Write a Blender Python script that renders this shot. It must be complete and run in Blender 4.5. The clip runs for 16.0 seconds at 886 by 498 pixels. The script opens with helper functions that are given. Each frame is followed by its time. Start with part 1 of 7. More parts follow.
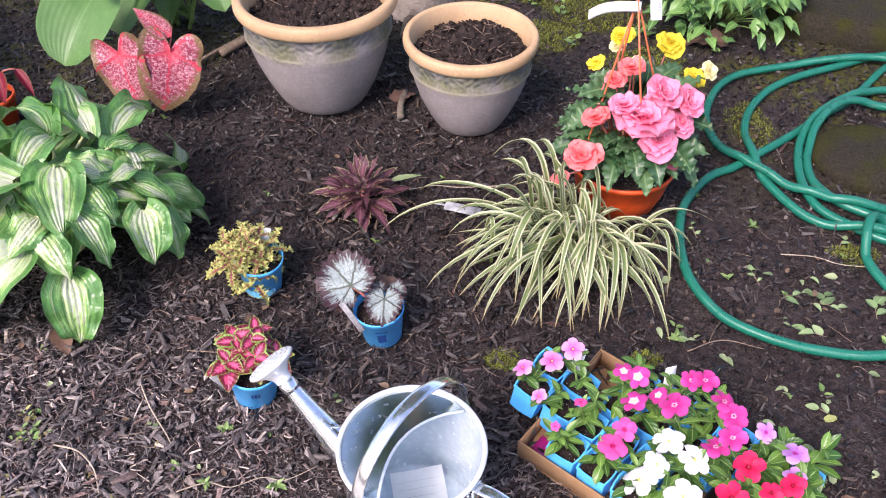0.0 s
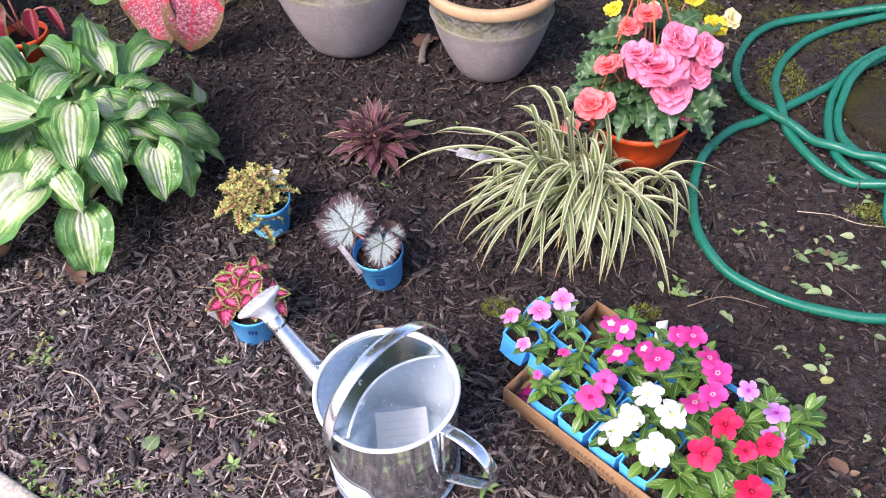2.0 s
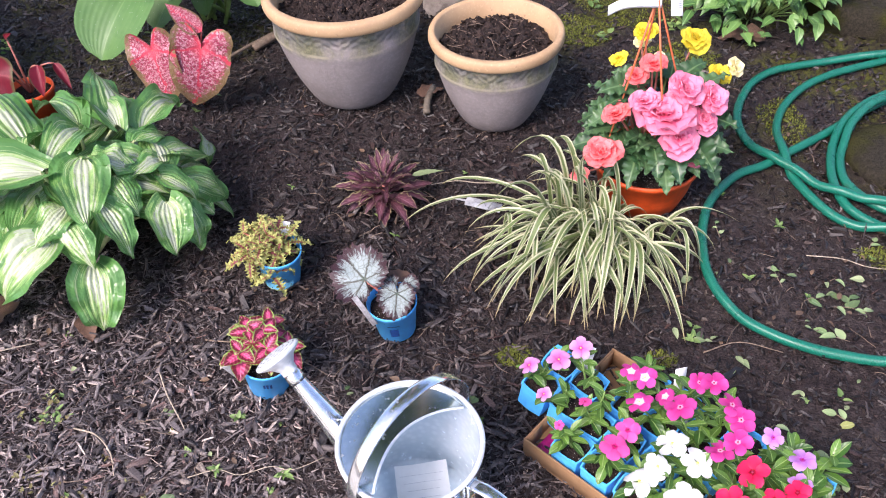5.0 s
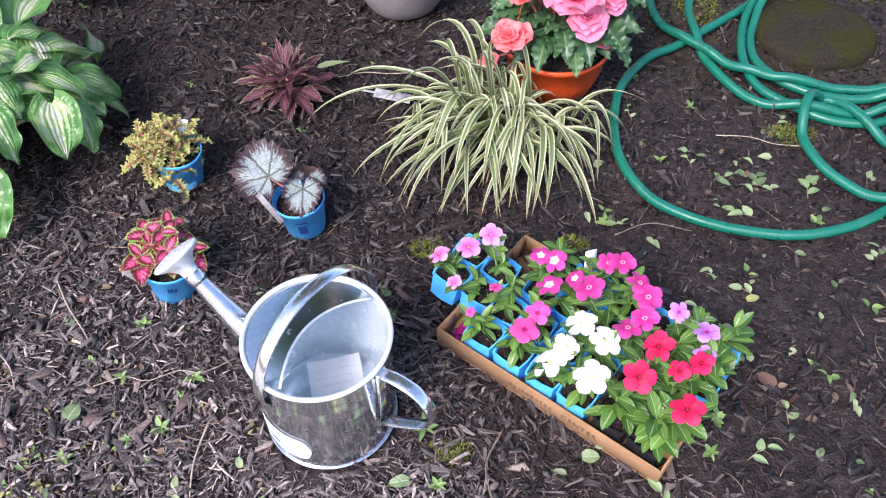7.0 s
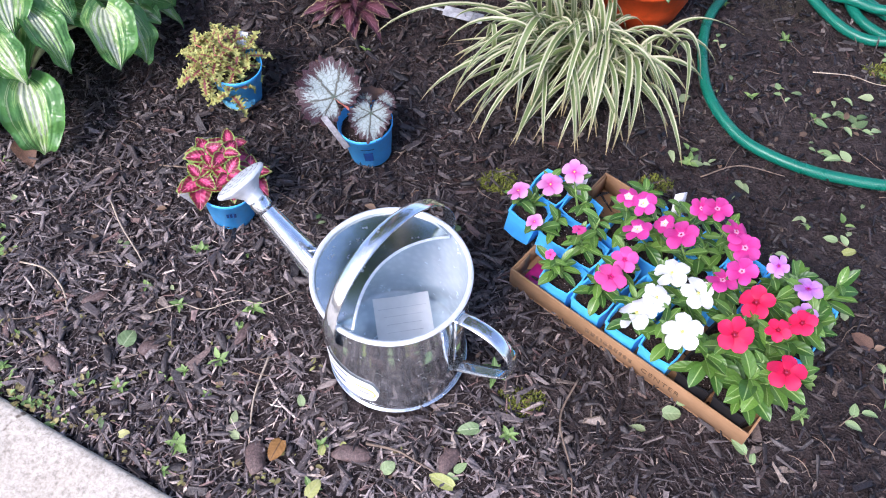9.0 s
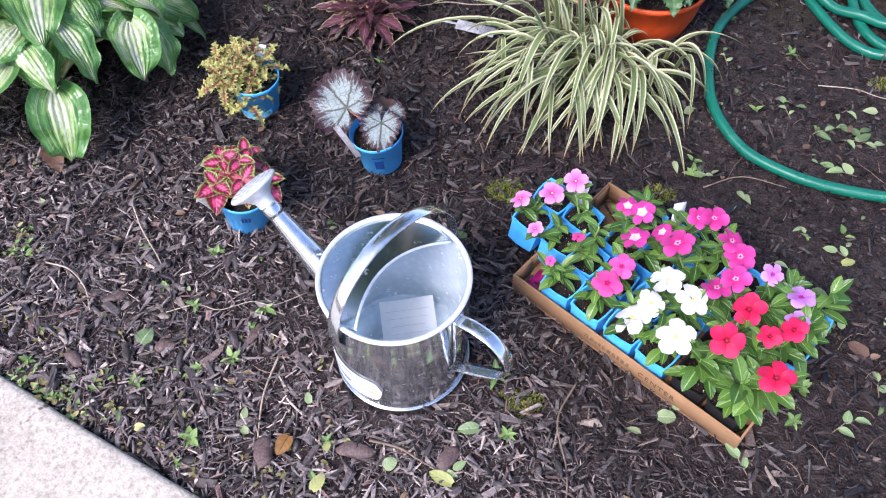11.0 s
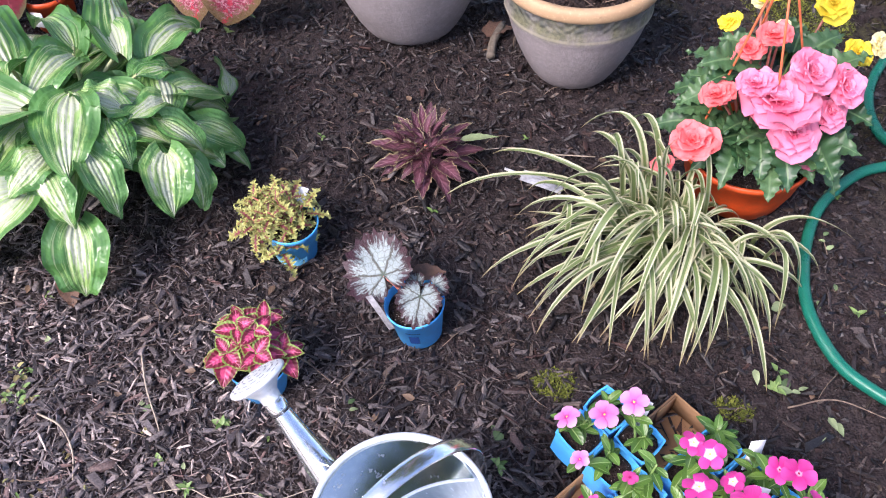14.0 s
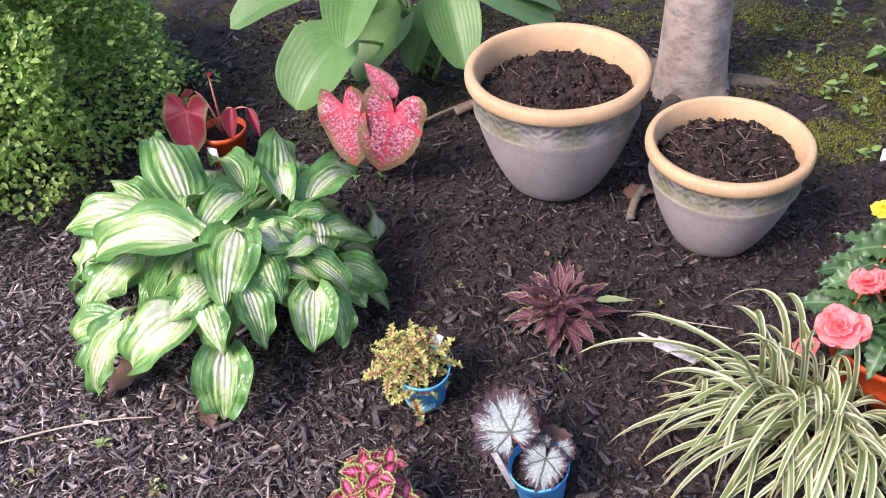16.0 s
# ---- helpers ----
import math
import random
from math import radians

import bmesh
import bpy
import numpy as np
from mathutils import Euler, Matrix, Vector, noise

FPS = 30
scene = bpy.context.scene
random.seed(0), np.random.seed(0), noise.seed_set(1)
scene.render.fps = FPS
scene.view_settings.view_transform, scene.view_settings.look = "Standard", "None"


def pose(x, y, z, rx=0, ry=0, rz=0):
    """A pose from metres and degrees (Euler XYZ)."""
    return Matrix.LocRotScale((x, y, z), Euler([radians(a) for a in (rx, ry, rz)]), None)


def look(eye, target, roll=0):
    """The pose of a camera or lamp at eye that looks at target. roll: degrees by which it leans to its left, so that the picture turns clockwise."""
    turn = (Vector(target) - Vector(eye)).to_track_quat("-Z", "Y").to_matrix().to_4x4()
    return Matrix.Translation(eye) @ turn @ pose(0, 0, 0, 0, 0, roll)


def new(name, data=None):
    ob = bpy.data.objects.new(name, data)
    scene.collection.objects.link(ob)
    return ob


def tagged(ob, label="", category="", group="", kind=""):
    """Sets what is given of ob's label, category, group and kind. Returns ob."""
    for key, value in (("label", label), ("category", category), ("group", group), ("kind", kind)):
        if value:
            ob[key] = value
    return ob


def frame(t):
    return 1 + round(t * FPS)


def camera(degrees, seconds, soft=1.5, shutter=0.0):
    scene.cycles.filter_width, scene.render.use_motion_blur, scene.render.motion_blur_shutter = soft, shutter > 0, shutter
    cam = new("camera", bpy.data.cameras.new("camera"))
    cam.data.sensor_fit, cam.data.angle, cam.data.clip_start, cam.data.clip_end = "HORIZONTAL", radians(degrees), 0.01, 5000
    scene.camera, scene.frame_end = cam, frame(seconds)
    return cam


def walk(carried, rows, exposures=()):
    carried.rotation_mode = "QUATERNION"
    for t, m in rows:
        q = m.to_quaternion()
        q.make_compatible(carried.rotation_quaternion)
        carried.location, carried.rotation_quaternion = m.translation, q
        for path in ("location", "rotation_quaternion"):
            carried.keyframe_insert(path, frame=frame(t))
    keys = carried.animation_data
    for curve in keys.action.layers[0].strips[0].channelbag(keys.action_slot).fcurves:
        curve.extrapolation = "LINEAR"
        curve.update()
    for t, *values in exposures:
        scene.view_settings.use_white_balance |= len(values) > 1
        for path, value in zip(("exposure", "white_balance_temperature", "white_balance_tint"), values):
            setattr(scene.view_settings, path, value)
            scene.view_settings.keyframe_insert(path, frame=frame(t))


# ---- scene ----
cam = camera(55.4, 16.0, 1.1)
PATH = [
    (0, (0.111, 0.174, 1.274), (0.063, 1.625, -0.101), 0.0),
    (0.5, (0.111, 0.17, 1.273), (0.058, 1.622, -0.102), 0.1),
    (1, (0.129, 0.161, 1.272), (0.068, 1.603, -0.113), -0.1),
    (1.5, (0.2, 0.175, 1.264), (0.067, 1.561, -0.172), -1.6),
    (2, (0.236, 0.177, 1.275), (0.041, 1.529, -0.186), -2.6),
    (2.5, (0.206, 0.15, 1.282), (-0.003, 1.515, -0.164), -2.8),
    (3, (0.155, 0.134, 1.287), (-0.041, 1.532, -0.13), -2.6),
    (3.2, (0.141, 0.143, 1.285), (-0.035, 1.56, -0.115), -2.3),
    (5.3, (0.189, 0.179, 1.28), (0.019, 1.611, -0.106), -2.6),
    (5.5, (0.188, 0.177, 1.278), (0.032, 1.597, -0.122), -2.3),
    (6, (0.205, 0.174, 1.259), (0.083, 1.551, -0.186), -1.7),
    (6.5, (0.22, 0.179, 1.249), (0.148, 1.506, -0.245), -1.1),
    (7, (0.232, 0.186, 1.233), (0.219, 1.464, -0.306), -0.4),
    (7.5, (0.224, 0.204, 1.218), (0.249, 1.41, -0.378), 0.1),
    (8, (0.197, 0.214, 1.213), (0.213, 1.382, -0.411), 0.2),
    (8.5, (0.164, 0.237, 1.186), (0.162, 1.389, -0.448), 0.1),
    (9, (0.148, 0.256, 1.173), (0.081, 1.387, -0.475), -0.0),
    (9.2, (0.146, 0.262, 1.171), (0.069, 1.384, -0.483), -0.2),
    (11.3, (0.196, 0.216, 1.217), (0.058, 1.378, -0.404), -2.1),
    (11.5, (0.199, 0.209, 1.224), (0.069, 1.405, -0.374), -2.3),
    (12, (0.2, 0.191, 1.235), (0.093, 1.434, -0.328), -2.3),
    (12.5, (0.154, 0.192, 1.235), (0.079, 1.464, -0.307), -1.8),
    (13, (0.113, 0.256, 1.222), (0.066, 1.544, -0.307), -1.0),
    (13.5, (0.178, 0.411, 1.191), (0.006, 1.698, -0.33), -1.1),
    (14, (0.201, 0.505, 1.186), (-0.119, 1.736, -0.358), -2.5),
    (14.5, (0.173, 0.527, 1.21), (-0.202, 1.763, -0.318), -3.6),
    (15, (0.143, 0.529, 1.234), (-0.383, 1.807, -0.212), -5.4),
    (15.5, (0.128, 0.522, 1.257), (-0.519, 1.875, -0.065), -4.8),
    (16, (0.173, 0.511, 1.239), (-0.469, 1.87, -0.081), -5.0),
]
EXPOSURES = [(0, 1.22, 6300, 25), (3, 1.19, 6250, 25), (6, 1.20, 6150, 23), (7.5, 1.17, 5850, 22), (9, 1.05, 5750, 22), (12, 1.12, 5850, 23), (14, 1.23, 6050, 25), (16, 1.29, 6300, 26)]
walk(cam, [(t, look(eye, target, roll)) for t, eye, target, roll in PATH],
     EXPOSURES)

# ---- world, sun ----
world = bpy.data.worlds.new("world")
scene.world = world
world.use_nodes = True
wt = world.node_tree
wt.nodes.clear()
sky = wt.nodes.new("ShaderNodeTexSky")
sky.sky_type = 'NISHITA'
sky.sun_disc = False
SUN_EL, SUN_AZ = 48.0, -146.0          # degrees above the horizon; azimuth from +y towards +x
sky.sun_elevation = radians(SUN_EL)
sky.sun_rotation = radians(SUN_AZ)
sky.air_density, sky.dust_density, sky.ozone_density = 1.0, 2.5, 1.0
wb = wt.nodes.new("ShaderNodeBackground")
wb.inputs["Strength"].default_value = 0.15
wo = wt.nodes.new("ShaderNodeOutputWorld")
wt.links.new(sky.outputs[0], wb.inputs["Color"])
wt.links.new(wb.outputs[0], wo.inputs["Surface"])
sun = new("sun", bpy.data.lights.new("sun", 'SUN'))
sun.data.energy = 2.3
sun.data.angle = radians(22)
sun.data.color = (1.0, 0.91, 0.80)
_e, _a = radians(SUN_EL), radians(SUN_AZ)
sun.matrix_world = look((0, 0, 0), (-math.cos(_e) * math.sin(_a), -math.cos(_e) * math.cos(_a), -math.sin(_e)))

# ---- node helper ----
class Mat:
    """A small writer for node materials."""

    def __init__(self, name):
        self.mat = bpy.data.materials.new(name)
        self.mat.use_nodes = True
        self.t = self.mat.node_tree
        self.t.nodes.clear()

    def put(self, socket, value):
        if isinstance(value, bpy.types.NodeSocket):
            self.t.links.new(value, socket)
        elif isinstance(value, tuple) and len(value) == 3 and socket.type == 'RGBA':
            socket.default_value = (*value, 1)
        else:
            socket.default_value = value

    def obj(self):
        return self.t.nodes.new("ShaderNodeTexCoord").outputs["Object"]

    def uv(self, name="UVMap"):
        n = self.t.nodes.new("ShaderNodeUVMap")
        n.uv_map = name
        return n.outputs[0]

    def sep(self, v):
        n = self.t.nodes.new("ShaderNodeSeparateXYZ")
        self.put(n.inputs[0], v)
        return n.outputs[0], n.outputs[1], n.outputs[2]

    def vec(self, x=0.0, y=0.0, z=0.0):
        n = self.t.nodes.new("ShaderNodeCombineXYZ")
        self.put(n.inputs[0], x), self.put(n.inputs[1], y), self.put(n.inputs[2], z)
        return n.outputs[0]

    def scale(self, v, s):
        n = self.t.nodes.new("ShaderNodeMapping")
        self.put(n.inputs["Vector"], v)
        n.inputs["Scale"].default_value = s
        return n.outputs[0]

    def noise(self, v, scale, detail=3.0, rough=0.55, dist=0.0):
        n = self.t.nodes.new("ShaderNodeTexNoise")
        self.put(n.inputs["Vector"], v)
        n.inputs["Scale"].default_value = scale
        n.inputs["Detail"].default_value = detail
        n.inputs["Roughness"].default_value = rough
        n.inputs["Distortion"].default_value = dist
        return n.outputs[0]

    def voro(self, v, scale, feature='F1', rnd=1.0):
        n = self.t.nodes.new("ShaderNodeTexVoronoi")
        n.feature = feature
        self.put(n.inputs["Vector"], v)
        n.inputs["Scale"].default_value = scale
        n.inputs["Randomness"].default_value = rnd
        return n.outputs["Distance"]

    def math(self, op, a, b=0.0, clamp=False):
        n = self.t.nodes.new("ShaderNodeMath")
        n.operation = op
        n.use_clamp = clamp
        self.put(n.inputs[0], a), self.put(n.inputs[1], b)
        return n.outputs[0]

    def step(self, v, lo, hi):
        n = self.t.nodes.new("ShaderNodeMapRange")
        n.interpolation_type = 'SMOOTHSTEP'
        self.put(n.inputs[0], v)
        n.inputs[1].default_value, n.inputs[2].default_value = lo, hi
        n.inputs[3].default_value, n.inputs[4].default_value = 0.0, 1.0
        return n.outputs[0]

    def mix(self, f, a, b):
        n = self.t.nodes.new("ShaderNodeMix")
        n.data_type = 'RGBA'
        self.put(n.inputs[0], f), self.put(n.inputs[6], a), self.put(n.inputs[7], b)
        return n.outputs[2]

    def ramp(self, f, *stops):
        n = self.t.nodes.new("ShaderNodeValToRGB")
        self.put(n.inputs[0], f)
        e = n.color_ramp.elements
        while len(e) < len(stops):
            e.new(0.5)
        for el, (p, c) in zip(e, stops):
            el.position, el.color = p, (*c, 1)
        return n.outputs[0]

    def rnd(self):
        return self.t.nodes.new("ShaderNodeObjectInfo").outputs["Random"]

    def island(self):
        return self.t.nodes.new("ShaderNodeNewGeometry").outputs["Random Per Island"]

    def hsv(self, c, h=0.5, s=1.0, v=1.0):
        n = self.t.nodes.new("ShaderNodeHueSaturation")
        self.put(n.inputs["Hue"], h), self.put(n.inputs["Saturation"], s), self.put(n.inputs["Value"], v)
        self.put(n.inputs["Color"], c)
        return n.outputs[0]

    def bump(self, h, strength=0.3, dist=0.002):
        n = self.t.nodes.new("ShaderNodeBump")
        n.inputs["Strength"].default_value = strength
        n.inputs["Distance"].default_value = dist
        self.put(n.inputs["Height"], h)
        return n.outputs[0]

    def done(self, base, rough=0.6, metal=0.0, normal=None, spec=0.5, trans=0.0, coat=0.0):
        p = self.t.nodes.new("ShaderNodeBsdfPrincipled")
        self.put(p.inputs["Base Color"], base)
        self.put(p.inputs["Roughness"], rough)
        self.put(p.inputs["Metallic"], metal)
        self.put(p.inputs["Specular IOR Level"], spec)
        self.put(p.inputs["Coat Weight"], coat)
        p.inputs["Coat Roughness"].default_value = 0.15
        if normal is not None:
            self.put(p.inputs["Normal"], normal)
        out = self.t.nodes.new("ShaderNodeOutputMaterial")
        last = p.outputs[0]
        if trans:
            tr = self.t.nodes.new("ShaderNodeBsdfTranslucent")
            self.put(tr.inputs[0], base)
            mx = self.t.nodes.new("ShaderNodeMixShader")
            mx.inputs[0].default_value = trans
            self.t.links.new(last, mx.inputs[1])
            self.t.links.new(tr.outputs[0], mx.inputs[2])
            last = mx.outputs[0]
        self.t.links.new(last, out.inputs[0])
        return self.mat


def mat_soil():
    m = Mat("soil")
    o = m.obj()
    x, y, z = m.sep(o)
    a = m.noise(o, 9, 4)
    b = m.noise(o, 70, 4, 0.7)
    c = m.voro(o, 220)
    col = m.ramp(b, (0.3, (0.0085, 0.0062, 0.0064)), (0.5, (0.0215, 0.0155, 0.0155)), (0.72, (0.050, 0.037, 0.036)))
    col = m.mix(m.step(a, 0.35, 0.7), col, m.ramp(b, (0.3, (0.0095, 0.0072, 0.0072)), (0.7, (0.052, 0.041, 0.039))))
    # moss takes hold on the damp far side of the bed
    far = m.math('ADD', m.step(m.math('ADD', y, m.math('MULTIPLY', m.math('SUBTRACT', m.noise(o, 1.1, 3), 0.5), 2.4)), 1.9, 2.9), m.math('MULTIPLY', m.math('MULTIPLY', m.step(x, 0.55, 0.9), m.step(y, 1.5, 2.0)), 0.55), True)
    mm = m.math('MULTIPLY', far, m.step(m.noise(o, 5.5, 4, 0.6), 0.44, 0.56))
    moss = m.ramp(m.noise(o, 160, 3, 0.7), (0.3, (0.022, 0.031, 0.004)), (0.7, (0.090, 0.090, 0.014)))
    col = m.mix(m.math('MULTIPLY', mm, m.step(b, 0.35, 0.6)), col, moss)
    h = m.math('ADD', m.math('MULTIPLY', b, 1.0), m.math('MULTIPLY', c, 0.6))
    return m.done(col, m.math('SUBTRACT', 0.95, m.math('MULTIPLY', b, 0.45)), normal=m.bump(h, 0.9, 0.004), spec=0.2)


def mat_chip(name="mulch", dark=1.0):
    m = Mat(name)
    i = m.island()
    j, k = m.math('FRACT', m.math('MULTIPLY', i, 37.7)), m.math('FRACT', m.math('MULTIPLY', i, 91.3))
    o = m.obj()
    n = m.noise(o, 260, 4, 0.7)
    stops = ((0.0, (0.0075, 0.0057, 0.0060)), (0.38, (0.0155, 0.0120, 0.0123)), (0.66, (0.031, 0.0250, 0.0255)),
             (0.88, (0.052, 0.042, 0.041)), (0.96, (0.080, 0.062, 0.053)), (1.0, (0.125, 0.100, 0.080)))
    col = m.ramp(i, *[(p, (c[0] * dark * 1.06, c[1] * dark, c[2] * dark * 0.93)) for p, c in stops])
    col = m.mix(m.math('MULTIPLY', m.step(j, 0.92, 0.95), 0.5), col, (0.060 * dark, 0.022 * dark, 0.014 * dark))
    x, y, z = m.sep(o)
    # dry: a noisy measure of distance from the path, low beside it
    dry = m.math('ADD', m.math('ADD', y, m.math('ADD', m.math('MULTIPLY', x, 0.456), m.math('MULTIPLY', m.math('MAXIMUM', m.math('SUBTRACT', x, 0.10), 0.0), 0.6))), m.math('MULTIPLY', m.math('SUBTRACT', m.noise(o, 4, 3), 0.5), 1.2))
    sheen_share = m.math('MULTIPLY', m.step(dry, 1.48, 0.52), m.math('ADD', 0.50, m.math('MULTIPLY', k, 0.50)))
    # chips painted brighter near the path, standing in for sky sheen
    col = m.mix(sheen_share, col, m.hsv(col, s=0.64, v=6.6))
    col = m.mix(m.step(n, 0.3, 0.75), m.hsv(col, v=0.55), m.hsv(col, v=1.5))
    return m.done(col, m.math('SUBTRACT', m.math('ADD', 0.50, m.math('MULTIPLY', j, 0.30)), m.math('MULTIPLY', n, 0.40)), normal=m.bump(n, 0.7, 0.002), spec=0.5)


def mat_concrete():
    m = Mat("concrete")
    o = m.obj()
    a, b, c = m.noise(o, 4, 5), m.noise(o, 130, 4, 0.75), m.voro(o, 160)
    col = m.ramp(b, (0.3, (0.27, 0.245, 0.20)), (0.5, (0.48, 0.44, 0.37)), (0.75, (0.64, 0.60, 0.52)))
    col = m.mix(m.step(a, 0.45, 0.75), col, m.hsv(col, v=0.78, s=1.2))
    col = m.mix(m.step(m.noise(o, 28, 3, 0.6), 0.66, 0.73), col, (0.14, 0.115, 0.09))
    return m.done(col, 0.9, normal=m.bump(m.math('ADD', b, m.math('MULTIPLY', c, 0.5)), 0.7, 0.002), spec=0.25)


def mat_zinc(name="galvanised_steel", rough=0.09, tint=(0.83, 0.86, 0.88), metal=0.95, wave=0.10, spotty=0.5):
    m = Mat(name)
    o = m.obj()
    sp = m.voro(o, 85)
    n = m.noise(o, 14, 4)
    fine = m.noise(o, 240, 2)
    col = m.mix(m.step(sp, 0.1, 0.7), tint, (tint[0] * 0.86, tint[1] * 0.88, tint[2] * 0.9))
    spots = m.step(m.noise(o, 60, 3, 0.7), 0.62, 0.72)
    col = m.mix(m.math('MULTIPLY', spots, spotty), col, (0.62, 0.63, 0.60))
    r = m.math('ADD', rough, m.math('ADD', m.math('MULTIPLY', n, 0.10), m.math('MULTIPLY', spots, 0.25)))
    return m.done(col, r, metal, m.bump(m.math('ADD', n, m.math('MULTIPLY', fine, 0.05)), wave, 0.002))


def mat_clay_body(top):
    """Weathered grey pot wall; a frieze below the rim holds algae and dirt, with a pale run of lime under it."""
    m = Mat("weathered_clay")
    o = m.obj()
    x, y, z = m.sep(o)
    a, b, c = m.noise(o, 10, 4), m.noise(o, 110, 4, 0.7), m.noise(m.scale(o, (1, 1, 0.25)), 26, 4, 0.65)
    col = m.mix(m.step(a, 0.3, 0.75), (0.275, 0.245, 0.238), (0.205, 0.182, 0.178))
    col = m.mix(m.step(b, 0.4, 0.8), col, m.hsv(col, v=1.3))
    zz = m.math('ADD', m.math('DIVIDE', z, top), m.math('MULTIPLY', m.math('SUBTRACT', c, 0.5), 0.10))
    alg = m.math('MULTIPLY', m.step(zz, 0.61, 0.72), m.step(m.noise(m.scale(o, (1, 1, 0.5)), 12, 4, 0.65), 0.36, 0.64))
    col = m.mix(m.math('MULTIPLY', alg, 0.88), col, m.mix(m.step(b, 0.4, 0.65), (0.085, 0.092, 0.042), (0.175, 0.172, 0.088)))
    pale = m.math('MULTIPLY', m.step(m.math('ABSOLUTE', m.math('SUBTRACT', m.math('DIVIDE', z, top), 0.685)), 0.018, 0.004), m.step(a, 0.36, 0.52))
    col = m.mix(m.math('MULTIPLY', pale, 0.55), col, (0.40, 0.37, 0.26))
    # small pressed figures along the frieze, dark with dirt
    turn = m.math('MULTIPLY', m.math('ARCTAN2', y, x), 26.0)
    fig = m.math('MULTIPLY', m.math('SINE', turn), m.math('SINE', m.math('ADD', m.math('MULTIPLY', z, 330.0), m.math('MULTIPLY', m.math('SINE', m.math('MULTIPLY', turn, 0.5)), 2.0))))
    zone = m.math('MULTIPLY', m.step(zz, 0.72, 0.80), m.step(zz, 0.97, 0.94))
    grime = m.math('MULTIPLY', zone, m.math('ADD', m.math('MULTIPLY', m.step(fig, 0.0, 0.5), 0.10), m.math('MULTIPLY', m.step(m.noise(o, 30, 4, 0.7), 0.36, 0.58), 0.55)))
    col = m.mix(m.math('MULTIPLY', grime, 0.95), col, (0.062, 0.072, 0.080))
    blue = m.math('MULTIPLY', m.step(m.noise(m.scale(o, (1, 1, 0.4)), 7, 2), 0.66, 0.74), m.step(zz, 0.45, 0.6))
    col = m.mix(m.math('MULTIPLY', blue, 0.5), col, (0.16, 0.22, 0.30))
    relief = m.math('ADD', m.math('ADD', b, c), m.math('MULTIPLY', m.math('MULTIPLY', zone, fig), 1.3))
    return m.done(col, 0.8, normal=m.bump(relief, 0.4, 0.003), spec=0.3)


def mat_clay_rim():
    m = Mat("terracotta")
    o = m.obj()
    a, b = m.noise(o, 12, 4), m.noise(o, 150, 4, 0.7)
    col = m.mix(m.step(a, 0.3, 0.7), (0.450, 0.304, 0.170), (0.370, 0.242, 0.133))
    col = m.mix(m.step(b, 0.5, 0.8), col, (0.53, 0.380, 0.228))
    col = m.mix(m.math('MULTIPLY', m.step(m.noise(m.scale(o, (1, 1, 2.5)), 18, 4, 0.7), 0.55, 0.72), 0.45), col, (0.34, 0.22, 0.14))
    col = m.mix(m.step(m.noise(o, 45, 3), 0.68, 0.74), col, (0.30, 0.19, 0.11))
    return m.done(col, 0.62, normal=m.bump(b, 0.25, 0.0015), spec=0.35)


def mat_simple(name, col, rough=0.5, var=0.25, scale=60.0, spec=0.5, trans=0.0, metal=0.0, bump=0.15, coat=0.0):
    """Plain stuff with fine mottling and slight differences between objects."""
    m = Mat(name)
    o = m.obj()
    a, b = m.noise(o, scale, 4, 0.65), m.noise(o, scale * 0.13, 3)
    c = m.mix(m.step(a, 0.3, 0.7), tuple(v * (1 - var) for v in col), tuple(min(1, v * (1 + var)) for v in col))
    c = m.hsv(c, v=m.math('ADD', 0.86, m.math('MULTIPLY', m.math('ADD', b, m.math('MULTIPLY', m.rnd(), 0.3)), 0.22)))
    return m.done(c, m.math('ADD', rough - 0.06, m.math('MULTIPLY', a, 0.14)), metal, m.bump(a, bump, 0.001), spec, trans, coat)


def mat_potmix():
    m = Mat("potting_mix")
    o = m.obj()
    b, c = m.noise(o, 170, 4, 0.7), m.voro(o, 300)
    col = m.ramp(b, (0.3, (0.008, 0.005, 0.0045)), (0.58, (0.026, 0.017, 0.014)), (0.85, (0.075, 0.05, 0.038)))
    col = m.mix(m.step(m.noise(o, 380, 1), 0.70, 0.74), col, (0.62, 0.59, 0.54))
    return m.done(col, 0.9, normal=m.bump(m.math('ADD', b, c), 0.9, 0.004), spec=0.25)


def mat_pot_soil():
    m = Mat("pot_soil")
    o = m.obj()
    a, b, c = m.noise(o, 22, 4), m.noise(o, 120, 4, 0.75), m.voro(o, 150)
    col = m.ramp(b, (0.3, (0.0070, 0.0045, 0.0040)), (0.55, (0.0230, 0.0140, 0.0115)), (0.8, (0.080, 0.050, 0.038)))
    col = m.mix(m.step(a, 0.5, 0.7), col, m.hsv(col, v=1.9))
    return m.done(col, 0.85, normal=m.bump(m.math('ADD', b, c), 0.9, 0.005), spec=0.35)


def leaf_base(name):
    m = Mat(name)
    u, v, _ = m.sep(m.uv())
    return m, u, v, m.math('ABSOLUTE', u), m.uv("flat"), m.rnd()


